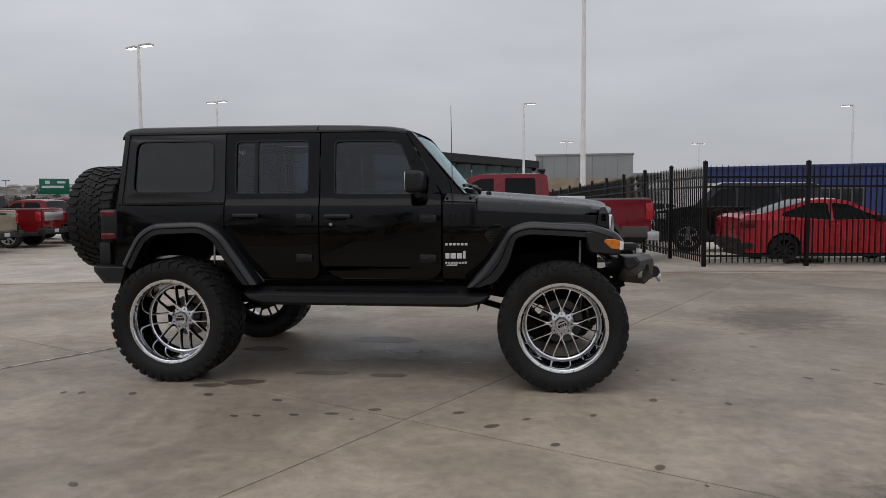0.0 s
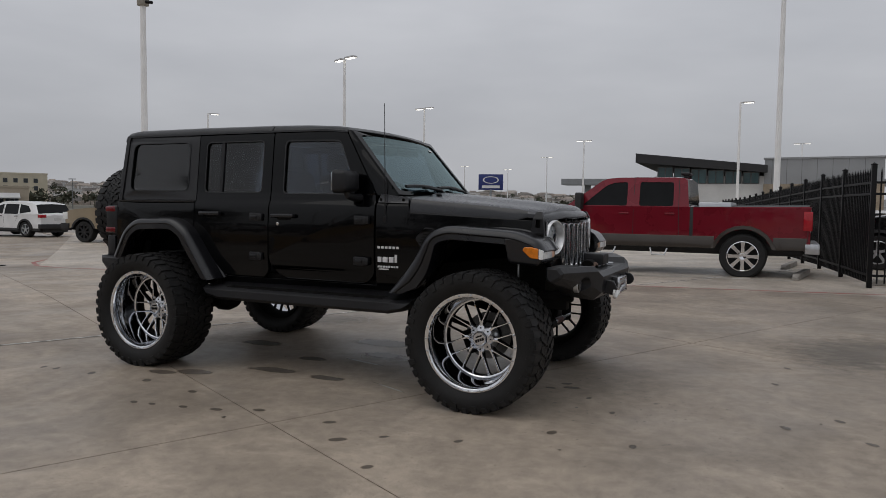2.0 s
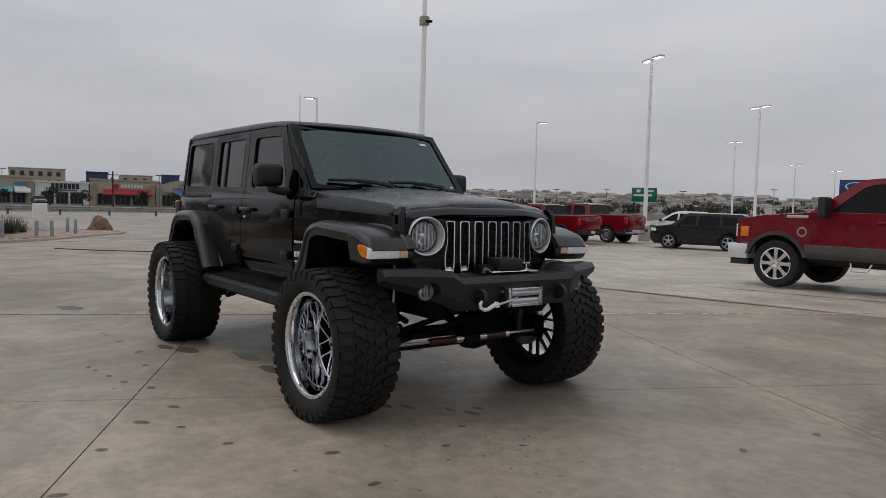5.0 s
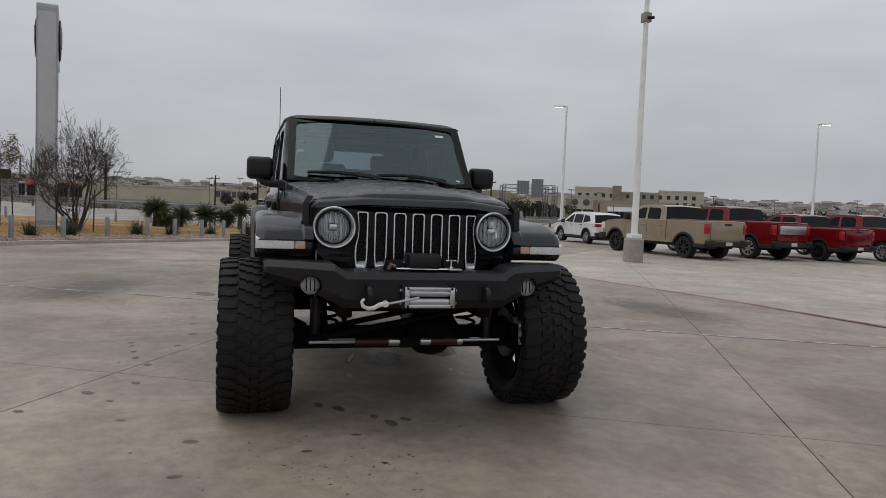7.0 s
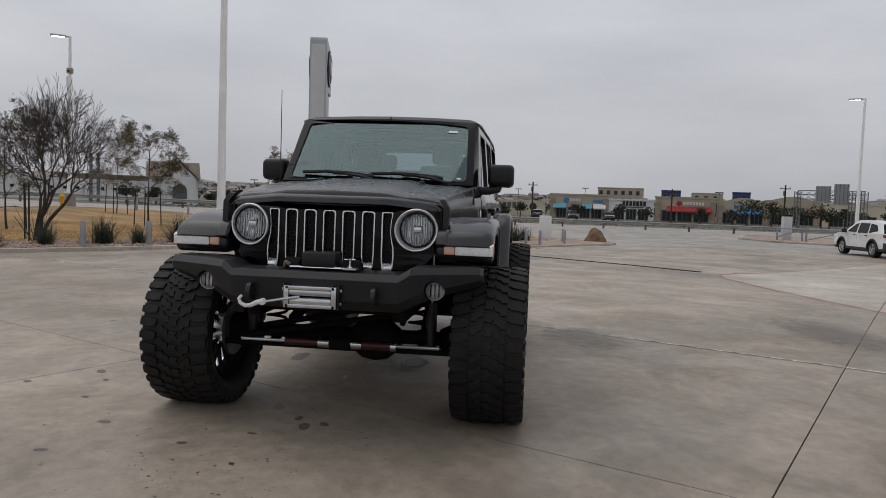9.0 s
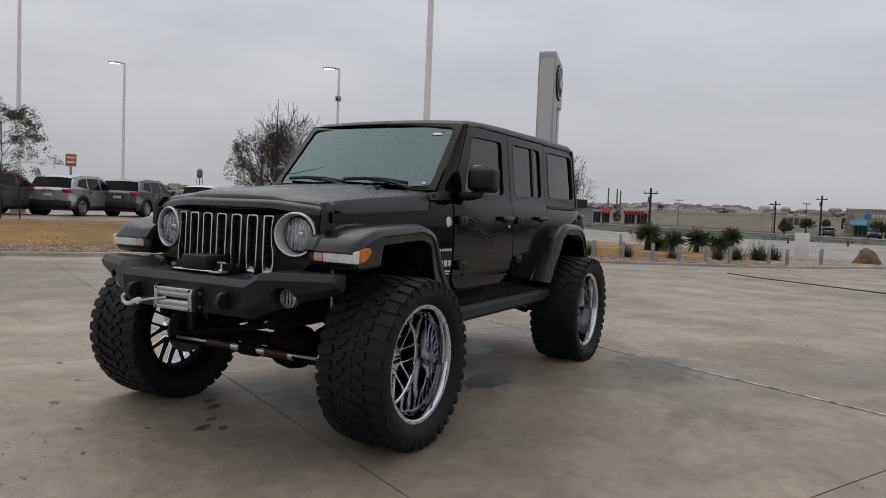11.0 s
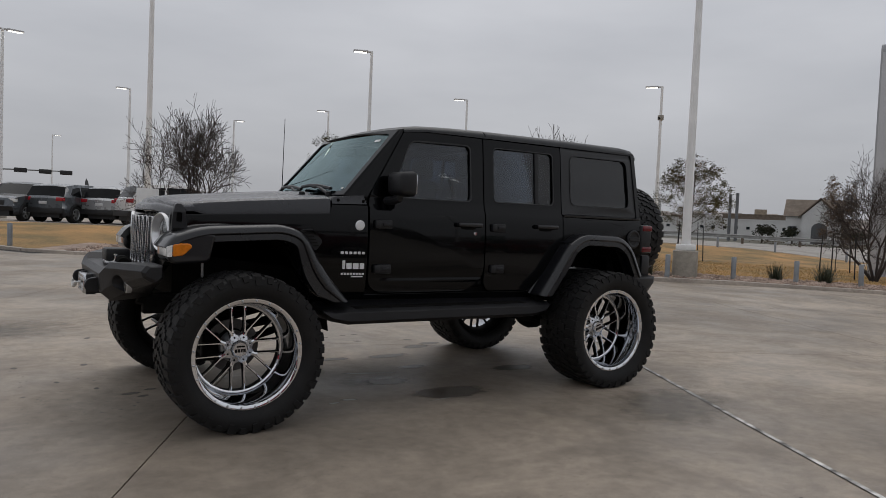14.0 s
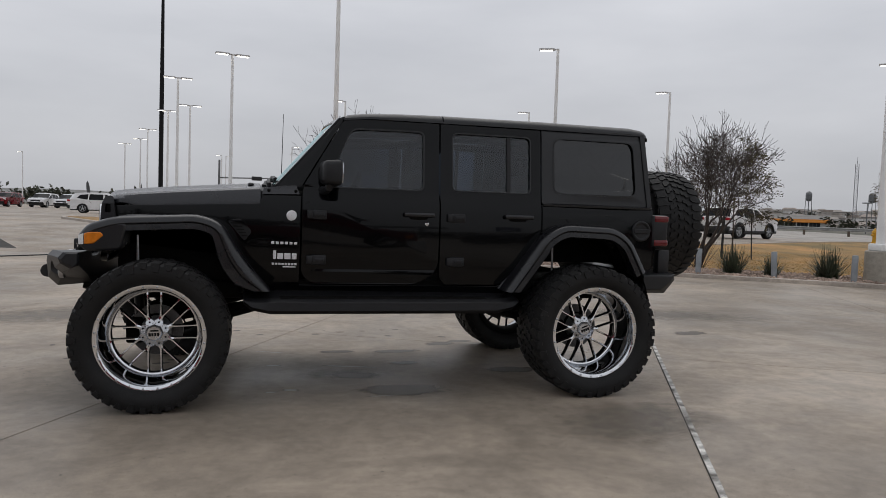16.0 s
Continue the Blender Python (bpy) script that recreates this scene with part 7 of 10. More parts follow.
def car(name, label, at, outline, W, belt, inward, axles, r, body, windows, rim, lower=None, lamps=(), clad_z=0.0, spokes=6, sill=0.32, arch=1.14,
        seams=(), handles=(), mirror=None, taper=0.10, group="parked vehicles", arch_m=None, tw=0.24, category="car"):
    """A vehicle that heads along +x. outline: top line from the front's foot over hood, screen, roof and tail to the
    rear's foot, as (x, z, kind), the kind being that of the stretch up to the next point."""
    ob = thing(name, label, category, group, at=at)
    h = W / 2
    xs = [p[0] for p in outline]
    xm, xl = (max(xs) + min(xs)) / 2, (max(xs) - min(xs)) / 2

    def hw(x, z):
        k = 1 - taper * abs((x - xm) / xl) ** 5
        k2 = max(0.0, z - belt) * inward + max(0.0, 0.55 - z) * 0.06
        return h * k - k2

    # the side's outline with the wheel arches
    front, rear = outline[0], outline[-1]
    foot = [(rear[0] + 0.05, sill)]
    for ax in sorted(axles):
        ra = r * arch
        foot.append((ax - ra - 0.01, sill))
        for k in range(9):
            a = math.pi - math.pi * k / 8
            z = r + ra * math.sin(a) * 1.0
            foot.append((ax + ra * math.cos(a), max(sill, z)))
        foot.append((ax + ra + 0.01, sill))
    foot.append((front[0] - 0.05, sill))
    side = [(p[0], p[1]) for p in outline] + foot
    from mathutils.geometry import tessellate_polygon
    bm = bmesh.new()
    loops = [side] + [fillet(w, 0.05, 3) for w in windows]
    flat = [[Vector((a, b, 0)) for a, b in lp] for lp in loops]
    tris = tessellate_polygon(flat)
    pts = [p for lp in flat for p in lp]
    for s in (-1, 1):
        vs = [bm.verts.new((p.x, s * h, p.y)) for p in pts]
        for t in tris:
            try:
                bm.faces.new([vs[i] for i in t])
            except ValueError:
                pass
    glass_q, dark_q = bmesh.new(), bmesh.new()
    for p, q in zip(outline, outline[1:]):
        tgt = {"g": glass_q, "d": dark_q}.get(p[2], bm)
        tgt.faces.new([tgt.verts.new(c) for c in ((p[0], -h, p[1]), (q[0], -h, q[1]), (q[0], h, q[1]), (p[0], h, p[1]))])
    for m in (bm, glass_q, dark_q):
        bmesh.ops.remove_doubles(m, verts=m.verts, dist=0.0008)
        for zz in (belt, 0.55):
            bmesh.ops.bisect_plane(m, geom=m.verts[:] + m.edges[:] + m.faces[:], plane_co=(0, 0, zz), plane_no=(0, 0, 1))
        for k in (-1, 0, 1):
            bmesh.ops.bisect_plane(m, geom=m.verts[:] + m.edges[:] + m.faces[:], plane_co=(0, k * h * 0.72, 0), plane_no=(0, 1, 0))
        for k in range(1, 8):
            bmesh.ops.bisect_plane(m, geom=m.verts[:] + m.edges[:] + m.faces[:], plane_co=(xm - xl + 2 * xl * k / 8, 0, 0), plane_no=(1, 0, 0))
        for v in m.verts:
            f = v.co.y / h
            crown = 0.035 * (1 - f * f)
            v.co.y = f * hw(v.co.x, v.co.z)
            v.co.z += crown if v.co.z > belt * 0.8 else 0
            if abs((v.co.x - xm) / xl) > 0.9:
                v.co.x += (1 if v.co.x > xm else -1) * 0.05 * (1 - f * f)
    part("body", bm, body, ob, bevel=0.022, segs=3, smooth=9, harden=True)
    back_q = dark_q.copy()
    for m, nm, sg in ((dark_q, "front_valance", -1), (back_q, "rear_panel", 1)):
        bmesh.ops.delete(m, geom=[f for f in m.faces if sg * (f.calc_center_median().x - xm) > 0], context="FACES")
        if m.faces:
            part(nm, m, M_CLAD, ob)
        else:
            m.free()
    rear_q = glass_q.copy()
    for m, nm, sg in ((glass_q, "windscreen", -1), (rear_q, "rear_window", 1)):
        xc = (min(v.co.x for v in m.verts) + max(v.co.x for v in m.verts)) / 2
        bmesh.ops.delete(m, geom=[f for f in m.faces if sg * (f.calc_center_median().x - xc) > 0], context="FACES")
        part(nm, m, M_GLASS2, ob)
    for w in windows:
        for s in (-1, 1):
            bm = bmesh.new()
            bm.faces.new([bm.verts.new((x, s * (hw(x, z) - 0.012), z)) for x, z in w])
            part("side_window", bm, M_GLASS2, ob, smooth=0)
    # dark core so that arches and underside close
    bm = bmesh.new()
    box(bm, min(xs) + 0.12, max(xs) - 0.12, -h * 0.70, h * 0.70, sill - 0.08, belt - 0.12)
    part("chassis", bm, M_CLAD, ob)
    for ax in axles:
        for s in (-1, 1):
            road_wheel(ob, ax, s * (h - 0.03), r, tw, rim, spokes)
            if arch_m or clad_z:
                bm = bmesh.new()
                ra = r * arch
                loops = []
                for k in range(13):
                    a = math.pi * k / 12
                    c, sn = math.cos(a), math.sin(a)
                    loops.append([(ax + (ra + d) * c, s * yy, max(sill, r + (ra + d) * sn)) for d, yy in ((0, h - 0.06), (0, h + 0.018), (0.07, h + 0.012), (0.08, h - 0.06))])
                loft(bm, loops)
                part("arch_trim", bm, arch_m or M_CLAD, ob)
    if lower:
        m_low, z_low = lower
        for s in (-1, 1):
            ax = sorted(axles)
            spans = [(min(xs) + 0.06, ax[0] - r * arch), (ax[0] + r * arch, ax[1] - r * arch), (ax[1] + r * arch, max(xs) - 0.10)]
            for a, b in spans:
                bm = bmesh.new()
                n = 4
                loft(bm, [[(a + (b - a) * k / n, s * (hw(a + (b - a) * k / n, z) + o), z) for z, o in ((sill - 0.01, -0.03), (sill, 0.004), (z_low - 0.012, 0.006), (z_low, -0.001))] for k in range(n + 1)])
                part("lower_panel", bm, m_low, ob)
    for x0, x1, y0, y1, z0, z1, m, nm in lamps:
        for s in ((-1, 1) if y0 >= 0 else (1,)):
            bm = bmesh.new()
            rbox(bm, x0, x1, min(s * y0, s * y1), max(s * y0, s * y1), z0, z1, 0.012)
            part(nm, bm, m, ob)
    for pts in seams:
        for s in (-1, 1):
            bm = bmesh.new()
            for (x0, z0), (x1, z1) in zip(pts, pts[1:]):
                d = Vector((x1 - x0, z1 - z0)).normalized() * 0.005
                n = 4
                for k in range(n):
                    q = [(x0 + (x1 - x0) * t, z0 + (z1 - z0) * t) for t in (k / n, (k + 1) / n)]
                    bm.faces.new([bm.verts.new((x + e * d.y, s * (hw(x, z) + 0.0015), z - e * d.x)) for (x, z), e in ((q[0], -1), (q[1], -1), (q[1], 1), (q[0], 1))])
            part("door_gap", bm, M_CLAD, ob, smooth=0)
    for x, z in handles:
        for s in (-1, 1):
            bm = bmesh.new()
            y = hw(x, z)
            rbox(bm, x - 0.10, x + 0.10, min(s * (y - 0.005), s * (y + 0.03)), max(s * (y - 0.005), s * (y + 0.03)), z - 0.018, z + 0.018, 0.01)
            part("door_handle", bm, body if handles and not clad_z else M_CLAD, ob)
    if mirror:
        x, z, w, hh = mirror
        for s in (-1, 1):
            bm = bmesh.new()
            y = hw(x, z) - 0.03
            rbox(bm, x - 0.06, x + 0.08, min(s * (y + 0.05), s * (y + 0.05 + w)), max(s * (y + 0.05), s * (y + 0.05 + w)), z - hh / 2, z + hh / 2, 0.03, 3)
            tube(bm, [(x, s * (y - 0.02), z - hh / 3), (x, s * (y + 0.1), z - hh / 3)], 0.03, 8)
            part("mirror", bm, M_CLAD, ob)
    return ob


def place(x, y, turn):
    return pose(x, y, height(x, y), 0, 0, turn)


def pickup(label, at, body, scale=1.0, two_tone=None, rim=None, lamp_red=M_TAIL, off=False, tailgate=None):
    """A crew-cab pickup, its middle between the axles."""
    k = scale
    if two_tone:                         # the heavy one: short nose, low bed, tall tyres
        o = [(2.70, 0.60, "d"), (2.75, 0.80, "b"), (2.745, 1.06, "b"), (2.70, 1.15, "b"), (2.58, 1.215, "b"), (2.2, 1.275, "b"), (1.50, 1.325, "b"), (1.40, 1.335, "g"), (0.70, 1.84, "b"), (0.58, 1.885, "b"), (0.36, 1.905, "b"), (-0.72, 1.905, "b"),
             (-0.90, 1.885, "b"), (-0.95, 1.85, "g"), (-1.00, 1.34, "b"), (-1.06, 1.33, "d"), (-3.06, 1.36, "b"), (-3.10, 1.34, "b"), (-3.10, 0.66, "d"), (-3.05, 0.55, "d")]
        w = [[(1.07, 1.350), (0.60, 1.745), (0.44, 1.805), (0.18, 1.815), (0.18, 1.345)], [(-0.06, 1.345), (-0.06, 1.815), (-0.70, 1.81), (-0.71, 1.345)]]
    else:
        o = [(2.78, 0.55, "d"), (2.86, 0.80, "b"), (2.85, 1.10, "b"), (2.78, 1.22, "b"), (2.60, 1.29, "b"), (2.1, 1.345, "b"), (1.48, 1.39, "b"), (1.36, 1.40, "g"), (0.66, 1.90, "b"), (0.54, 1.95, "b"), (0.32, 1.985, "b"), (-0.62, 1.985, "b"), (-0.84, 1.955, "b"), (-0.92, 1.92, "g"),
             (-1.02, 1.45, "b"), (-1.06, 1.43, "d"), (-3.06, 1.44, "b"), (-3.10, 1.42, "b"), (-3.10, 0.68, "d"), (-3.05, 0.55, "d")]
        w = [[(1.04, 1.43), (0.56, 1.82), (0.40, 1.87), (0.16, 1.885), (0.16, 1.43)], [(0.04, 1.43), (0.04, 1.885), (-0.52, 1.88), (-0.66, 1.80), (-0.68, 1.43)]]
    o = [(x * k, z * k, t) for x, z, t in o]
    w = [[(x * k, z * k) for x, z in q] for q in w]
    lamps = [(2.74 * k, 2.96 * k, 0.62 * k, 0.985 * k, 0.92 * k, 1.20 * k, M_FROST, "headlight"), (-3.13 * k, -2.98 * k, 0.84 * k, 1.012 * k, 0.98 * k, 1.34 * k, lamp_red, "tail_lamp"),
             (2.93 * k, 3.0 * k, -0.58 * k, 0.58 * k, 0.80 * k, 1.15 * k, M_ALLOY, "radiator_grille"), (2.66 * k, 3.04 * k, -1.03 * k, 1.03 * k, 0.50 * k, 0.76 * k, M_ALLOY if not off else M_CLAD, "front_bumper"),
             (-3.26 * k, -3.02 * k, -0.98 * k, 0.98 * k, 0.52 * k, 0.70 * k, M_ALLOY if not off else M_CLAD, "rear_bumper"), (-3.285 * k, -3.255 * k, -0.16, 0.16, 0.55 * k, 0.68 * k, M_PLATE, "plate")]
    if two_tone:
        lamps = [(2.60 * k, 2.765 * k, 0.60 * k, 0.965 * k, 0.86 * k, 1.10 * k, M_FROST, "headlight"), (2.50 * k, 2.655 * k, 0.955 * k, 1.006 * k, 0.88 * k, 1.06 * k, M_AMBER, "turn_signal"), (-3.13 * k, -2.98 * k, 0.84 * k, 1.012 * k, 0.92 * k, 1.27 * k, lamp_red, "tail_lamp"),
                 (2.73 * k, 2.82 * k, -0.58 * k, 0.58 * k, 0.78 * k, 1.10 * k, M_BRIGHT, "radiator_grille"), (2.52 * k, 2.90 * k, -1.0 * k, 1.0 * k, 0.47 * k, 0.74 * k, M_BRIGHT, "front_bumper"), (2.50 * k, 2.86 * k, -0.96 * k, 0.96 * k, 0.36 * k, 0.468 * k, M_CLAD, "air_dam"),
                 (-3.26 * k, -3.02 * k, -0.98 * k, 0.98 * k, 0.50 * k, 0.68 * k, M_ALLOY, "rear_bumper"), (-3.285 * k, -3.255 * k, -0.16, 0.16, 0.53 * k, 0.66 * k, M_PLATE, "plate"), (-1.085 * k, -1.015 * k, 0.90 * k, 1.018 * k, 0.58 * k, 1.335 * k, M_CLAD, "cab_gap")]
    else:
        hw_ = 1.0 * k
        lamps += [(-3.16 * k, -3.06 * k, -0.80 * k, 0.80 * k, 0.74 * k, 1.40 * k, body, "tailgate"), (-3.19 * k, -3.13 * k, -0.17, 0.17, 1.30 * k, 1.365 * k, M_CLAD, "tailgate_handle"), (-3.30 * k, -3.04 * k, 0.70 * k, hw_, 0.60 * k, 0.73 * k, M_CLAD, "bumper_corner"),
                  (-3.08 * k, -2.50 * k, 0.96 * k, 1.035 * k, 0.46 * k, 0.60 * k, M_CLAD, "mud_flap"), (-1.075 * k, -1.03 * k, 0.92 * k, 1.016 * k, 0.62 * k, 1.42 * k, M_CLAD, "cab_gap")]
    if tailgate:
        lamps.append((-3.20 * k, -3.155 * k, -0.72 * k, 0.72 * k, 1.0 * k, 1.32 * k, tailgate, "tailgate_trim"))
    seams = [[(1.38 * k, 0.62 * k), (1.38 * k, 1.38 * k)], [(0.05 * k, 0.62 * k), (0.05 * k, 1.92 * k)], [(-0.82 * k, 0.75 * k), (-0.80 * k, 1.92 * k)], [(-1.03 * k, 0.60 * k), (-1.03 * k, 1.40 * k)], [(-3.06 * k, 0.72 * k), (-3.06 * k, 1.40 * k)]]
    ob = car("pickup_truck", label, at, o, 2.03 * k, (1.335 if two_tone else 1.40) * k, 0.22, (1.98 * k, -1.98 * k), 0.42 * k, body, w, rim or M_ALLOY, lower=two_tone, lamps=lamps, spokes=8, sill=0.56 * k, arch=1.22,
             seams=seams, handles=((0.24 * k, 1.20 * k), (-0.64 * k, 1.20 * k)), mirror=(1.10 * k, (1.43 if two_tone else 1.50) * k, 0.26, 0.36 if two_tone else 0.28), taper=0.05, arch_m=two_tone[0] if two_tone else (M_CLAD if off else None), tw=0.28, category="truck")
    for s in (-1, 1):
        bm = bmesh.new()
        rbox(bm, -3.0 * k, 2.6 * k, min(s * 0.36, s * 0.50) * k, max(s * 0.36, s * 0.50) * k, 0.42 * k, 0.60 * k, 0.02)
        part("frame_rail", bm, M_CLAD, ob)
    for ax in (1.98, -1.98):
        bm = bmesh.new()
        tube(bm, [(ax * k, -0.9 * k, 0.42 * k), (ax * k, 0.9 * k, 0.42 * k)], 0.09 * k, 10)
        part("axle", bm, M_CLAD, ob)
    if two_tone:
        bm = bmesh.new()
        rbox(bm, -0.92 * k, -0.74 * k, -0.30, 0.30, 1.975 * k, 2.03 * k, 0.02)
        for yy in (-0.24, 0.24):
            rbox(bm, -0.90 * k, -0.80 * k, yy - 0.02, yy + 0.02, 1.92 * k, 1.98 * k, 0.005)
        part("light_bar", bm, M_CLAD, ob, "low black warning-light bar")
        bm = bmesh.new()
        rbox(bm, -1.75 * k, -1.15 * k, -0.84 * k, 0.84 * k, 1.15 * k, 1.43 * k, 0.03)
        part("tool_box", bm, M_SILVER, ob, "bright metal tool box across the bed")
        for s in (-1, 1):
            for xx in (0.55, -0.45):
                bm = bmesh.new()
                tube(bm, [((xx - 0.16) * k, s * 0.98 * k, 0.52 * k), ((xx - 0.12) * k, s * 1.04 * k, 0.40 * k), ((xx + 0.12) * k, s * 1.04 * k, 0.40 * k), ((xx + 0.16) * k, s * 0.98 * k, 0.52 * k)], 0.018, 8)
                part("step", bm, M_SILVER, ob)
            bm = bmesh.new()
            lathe(bm, [(0.09, 0.0), (0.09, 0.008), (0.065, 0.008), (0.065, 0.0)], 20, "y", ends=False)
            bm.transform(Matrix.Translation((1.52 * k, s * (1.015 * k + 0.001), 1.0 * k)))
            part("badge", bm, M_SILVER, ob)
            bm = bmesh.new()
            rbox(bm, 1.42 * k, 1.80 * k, s * 1.012 * k - 0.012, s * 1.012 * k + 0.012, 1.235 * k, 1.285 * k, 0.01)
            part("fender_vent", bm, M_SILVER, ob)
    return ob


def suv(label, at, body, L=4.7, H=1.68, W=1.84, rim=None, clad=True, boxy=False, group="parked vehicles"):
    a = L / 4.7
    z = H / 1.68
    if boxy:
        o = [(2.28, 0.45, "d"), (2.33, 0.62, "b"), (2.28, 0.98, "b"), (1.30, 1.12, "b"), (1.22, 1.14, "g"), (0.70, 1.58, "b"), (0.45, 1.66, "b"), (-1.95, 1.64, "b"), (-2.12, 1.58, "g"), (-2.26, 1.10, "b"), (-2.33, 1.02, "b"), (-2.33, 0.6, "d"), (-2.25, 0.42, "d")]
        w = [[(0.98, 1.12), (0.55, 1.50), (0.10, 1.54), (0.10, 1.10)], [(0.0, 1.10), (0.0, 1.54), (-0.98, 1.54), (-1.05, 1.10)], [(-1.15, 1.10), (-1.08, 1.53), (-1.78, 1.50), (-1.92, 1.14)]]
    else:
        o = [(2.26, 0.45, "d"), (2.34, 0.62, "b"), (2.24, 0.94, "b"), (1.95, 1.02, "b"), (1.22, 1.10, "b"), (1.08, 1.12, "g"), (0.36, 1.58, "b"), (0.05, 1.665, "b"), (-1.3, 1.64, "b"), (-1.88, 1.56, "b"), (-1.98, 1.52, "g"), (-2.22, 1.10, "b"), (-2.34, 1.0, "b"), (-2.34, 0.6, "d"), (-2.25, 0.42, "d")]
        w = [[(0.86, 1.12), (0.30, 1.48), (0.02, 1.55), (0.02, 1.08)], [(-0.08, 1.08), (-0.08, 1.55), (-0.95, 1.54), (-1.0, 1.08)], [(-1.08, 1.09), (-1.03, 1.54), (-1.55, 1.47), (-1.78, 1.20)]]
    o = [(x * a, q * z, t) for x, q, t in o]
    w = [[(x * a, q * z) for x, q in p] for p in w]
    h = W / 2
    lamps = [(2.02 * a, 2.27 * a, h - 0.32, h - 0.045, 0.80 * z, 0.94 * z, M_FROST, "headlight"), (-2.37 * a, -2.18 * a, h - 0.36, h - 0.055, 0.92 * z, 1.07 * z, M_TAIL, "tail_lamp"), (-2.395 * a, -2.36 * a, -0.18, 0.18, 0.78 * z, 0.90 * z, M_PLATE, "plate"),
             (2.24 * a, 2.36 * a, -0.5, 0.5, 0.66 * z, 0.86 * z, M_CLAD, "radiator_grille"), (-2.39 * a, -2.2 * a, -h + 0.06, h - 0.06, 0.40 * z, 0.62 * z, M_CLAD, "rear_bumper")]
    seams = [[(1.12 * a, 0.45 * z), (1.05 * a, 1.08 * z)], [(-0.03 * a, 0.42 * z), (-0.03 * a, 1.54 * z)], [(-0.82 * a, 0.75 * z), (-1.02 * a, 1.08 * z)]]
    return car("suv", label, at, o, W, 1.08 * z, 0.30, (1.40 * a, -1.40 * a), 0.365 * z, body, w, rim or M_ALLOY, lower=(M_CLAD, 0.42 * z) if clad else None, lamps=lamps, clad_z=0.4 if clad else 0, spokes=5, sill=0.30 * z,
               seams=seams, handles=((0.18 * a, 0.98 * z), (-0.86 * a, 0.98 * z)), mirror=(0.95 * a, 1.14 * z, 0.20, 0.16), group=group)


def coupe(label, at, body, rim, L=4.5):
    a = L / 4.5
    o = [(2.18, 0.30, "d"), (2.25, 0.48, "b"), (2.18, 0.72, "b"), (1.9, 0.82, "b"), (1.02, 0.96, "b"), (0.90, 0.97, "g"), (0.05, 1.35, "b"), (-0.20, 1.40, "b"), (-0.62, 1.395, "b"), (-0.86, 1.36, "g"), (-1.78, 1.09, "b"), (-2.12, 1.06, "b"), (-2.24, 0.98, "b"), (-2.25, 0.55, "d"), (-2.18, 0.28, "d")]
    w = [[(0.70, 0.97), (0.02, 1.28), (-0.32, 1.32), (-0.32, 0.95)], [(-0.40, 0.95), (-0.40, 1.32), (-0.78, 1.31), (-1.38, 1.10), (-1.40, 1.03)]]
    o = [(x * a, z, t) for x, z, t in o]
    w = [[(x * a, z) for x, z in p] for p in w]
    lamps = [(1.9 * a, 2.16 * a, 0.52, 0.86, 0.62, 0.76, M_FROST, "headlight"), (-2.25 * a, -1.95 * a, 0.50, 0.885, 0.78, 0.93, M_RED, "tail_lamp"), (-2.27 * a, -2.2 * a, -0.18, 0.18, 0.72, 0.85, M_PLATE, "plate"), (-2.26 * a, -2.0 * a, 0.2, 0.86, 0.32, 0.46, M_CLAD, "bumper_vent")]
    return car("coupe", label, at, o, 1.80, 0.95, 0.36, (1.36 * a, -1.34 * a), 0.32, body, w, rim, lamps=lamps, spokes=10, sill=0.24, seams=[[(0.82 * a, 0.40), (0.86 * a, 0.95)], [(-0.50 * a, 0.34), (-0.42 * a, 0.95)]], handles=((-0.32 * a, 0.86),), mirror=(0.62 * a, 1.0, 0.2, 0.14))


P_WINE = paint("dark_wine_red_paint", (0.185, 0.009, 0.020), 0.30)
P_RED = paint("bright_red_paint", (0.52, 0.022, 0.036), 0.2)
P_RED2 = paint("deep_red_paint", (0.20, 0.006, 0.010), 0.2)
P_TAN = paint("sand_tan_paint", (0.33, 0.27, 0.19), 0.05, 0.35)
P_WHITE = paint("white_car_paint", (0.78, 0.78, 0.78), 0.0, 0.3)
P_BLACK = paint("black_parked_car_paint", (0.006, 0.006, 0.007), 0.1)
P_GREY = paint("slate_grey_paint", (0.10, 0.11, 0.12), 0.4)
P_SILVER = paint("silver_paint", (0.36, 0.37, 0.38), 0.5)
P_BROWN = mat("brown_grey_lower_paint", (0.055, 0.045, 0.038), 0.35, 0.3, vary=0.15, scale=3, coat=0.5)

# the large red pickup by the fence, two-tone
pickup("dark red crew-cab pickup with brown lower sides beside the fence", place(0.54, 11.22, 180), P_WINE, 1.07, (P_BROWN, 0.84), M_CHROME)
# row of pickups across the lane
pickup("sand-tan crew-cab pickup with black wheels parked in a bay", place(-19.92, 15.69, 190.5), P_TAN, 1.0, None, M_BLKALLOY, off=True)
pickup("deep red crew-cab pickup with a chrome tailgate panel", place(-20.6, 19.05, 191), P_RED2, 1.03, None, M_ALLOY, off=True, tailgate=M_SILVER)
pickup("red mid-size pickup parked beside other pickups", place(-19.9, 22.1, 188), P_RED2, 0.92, None, M_BLKALLOY, off=True)
pickup("red pickup at the end of the row", place(-20.3, 25.6, 190), P_RED2, 0.97, None, M_ALLOY)
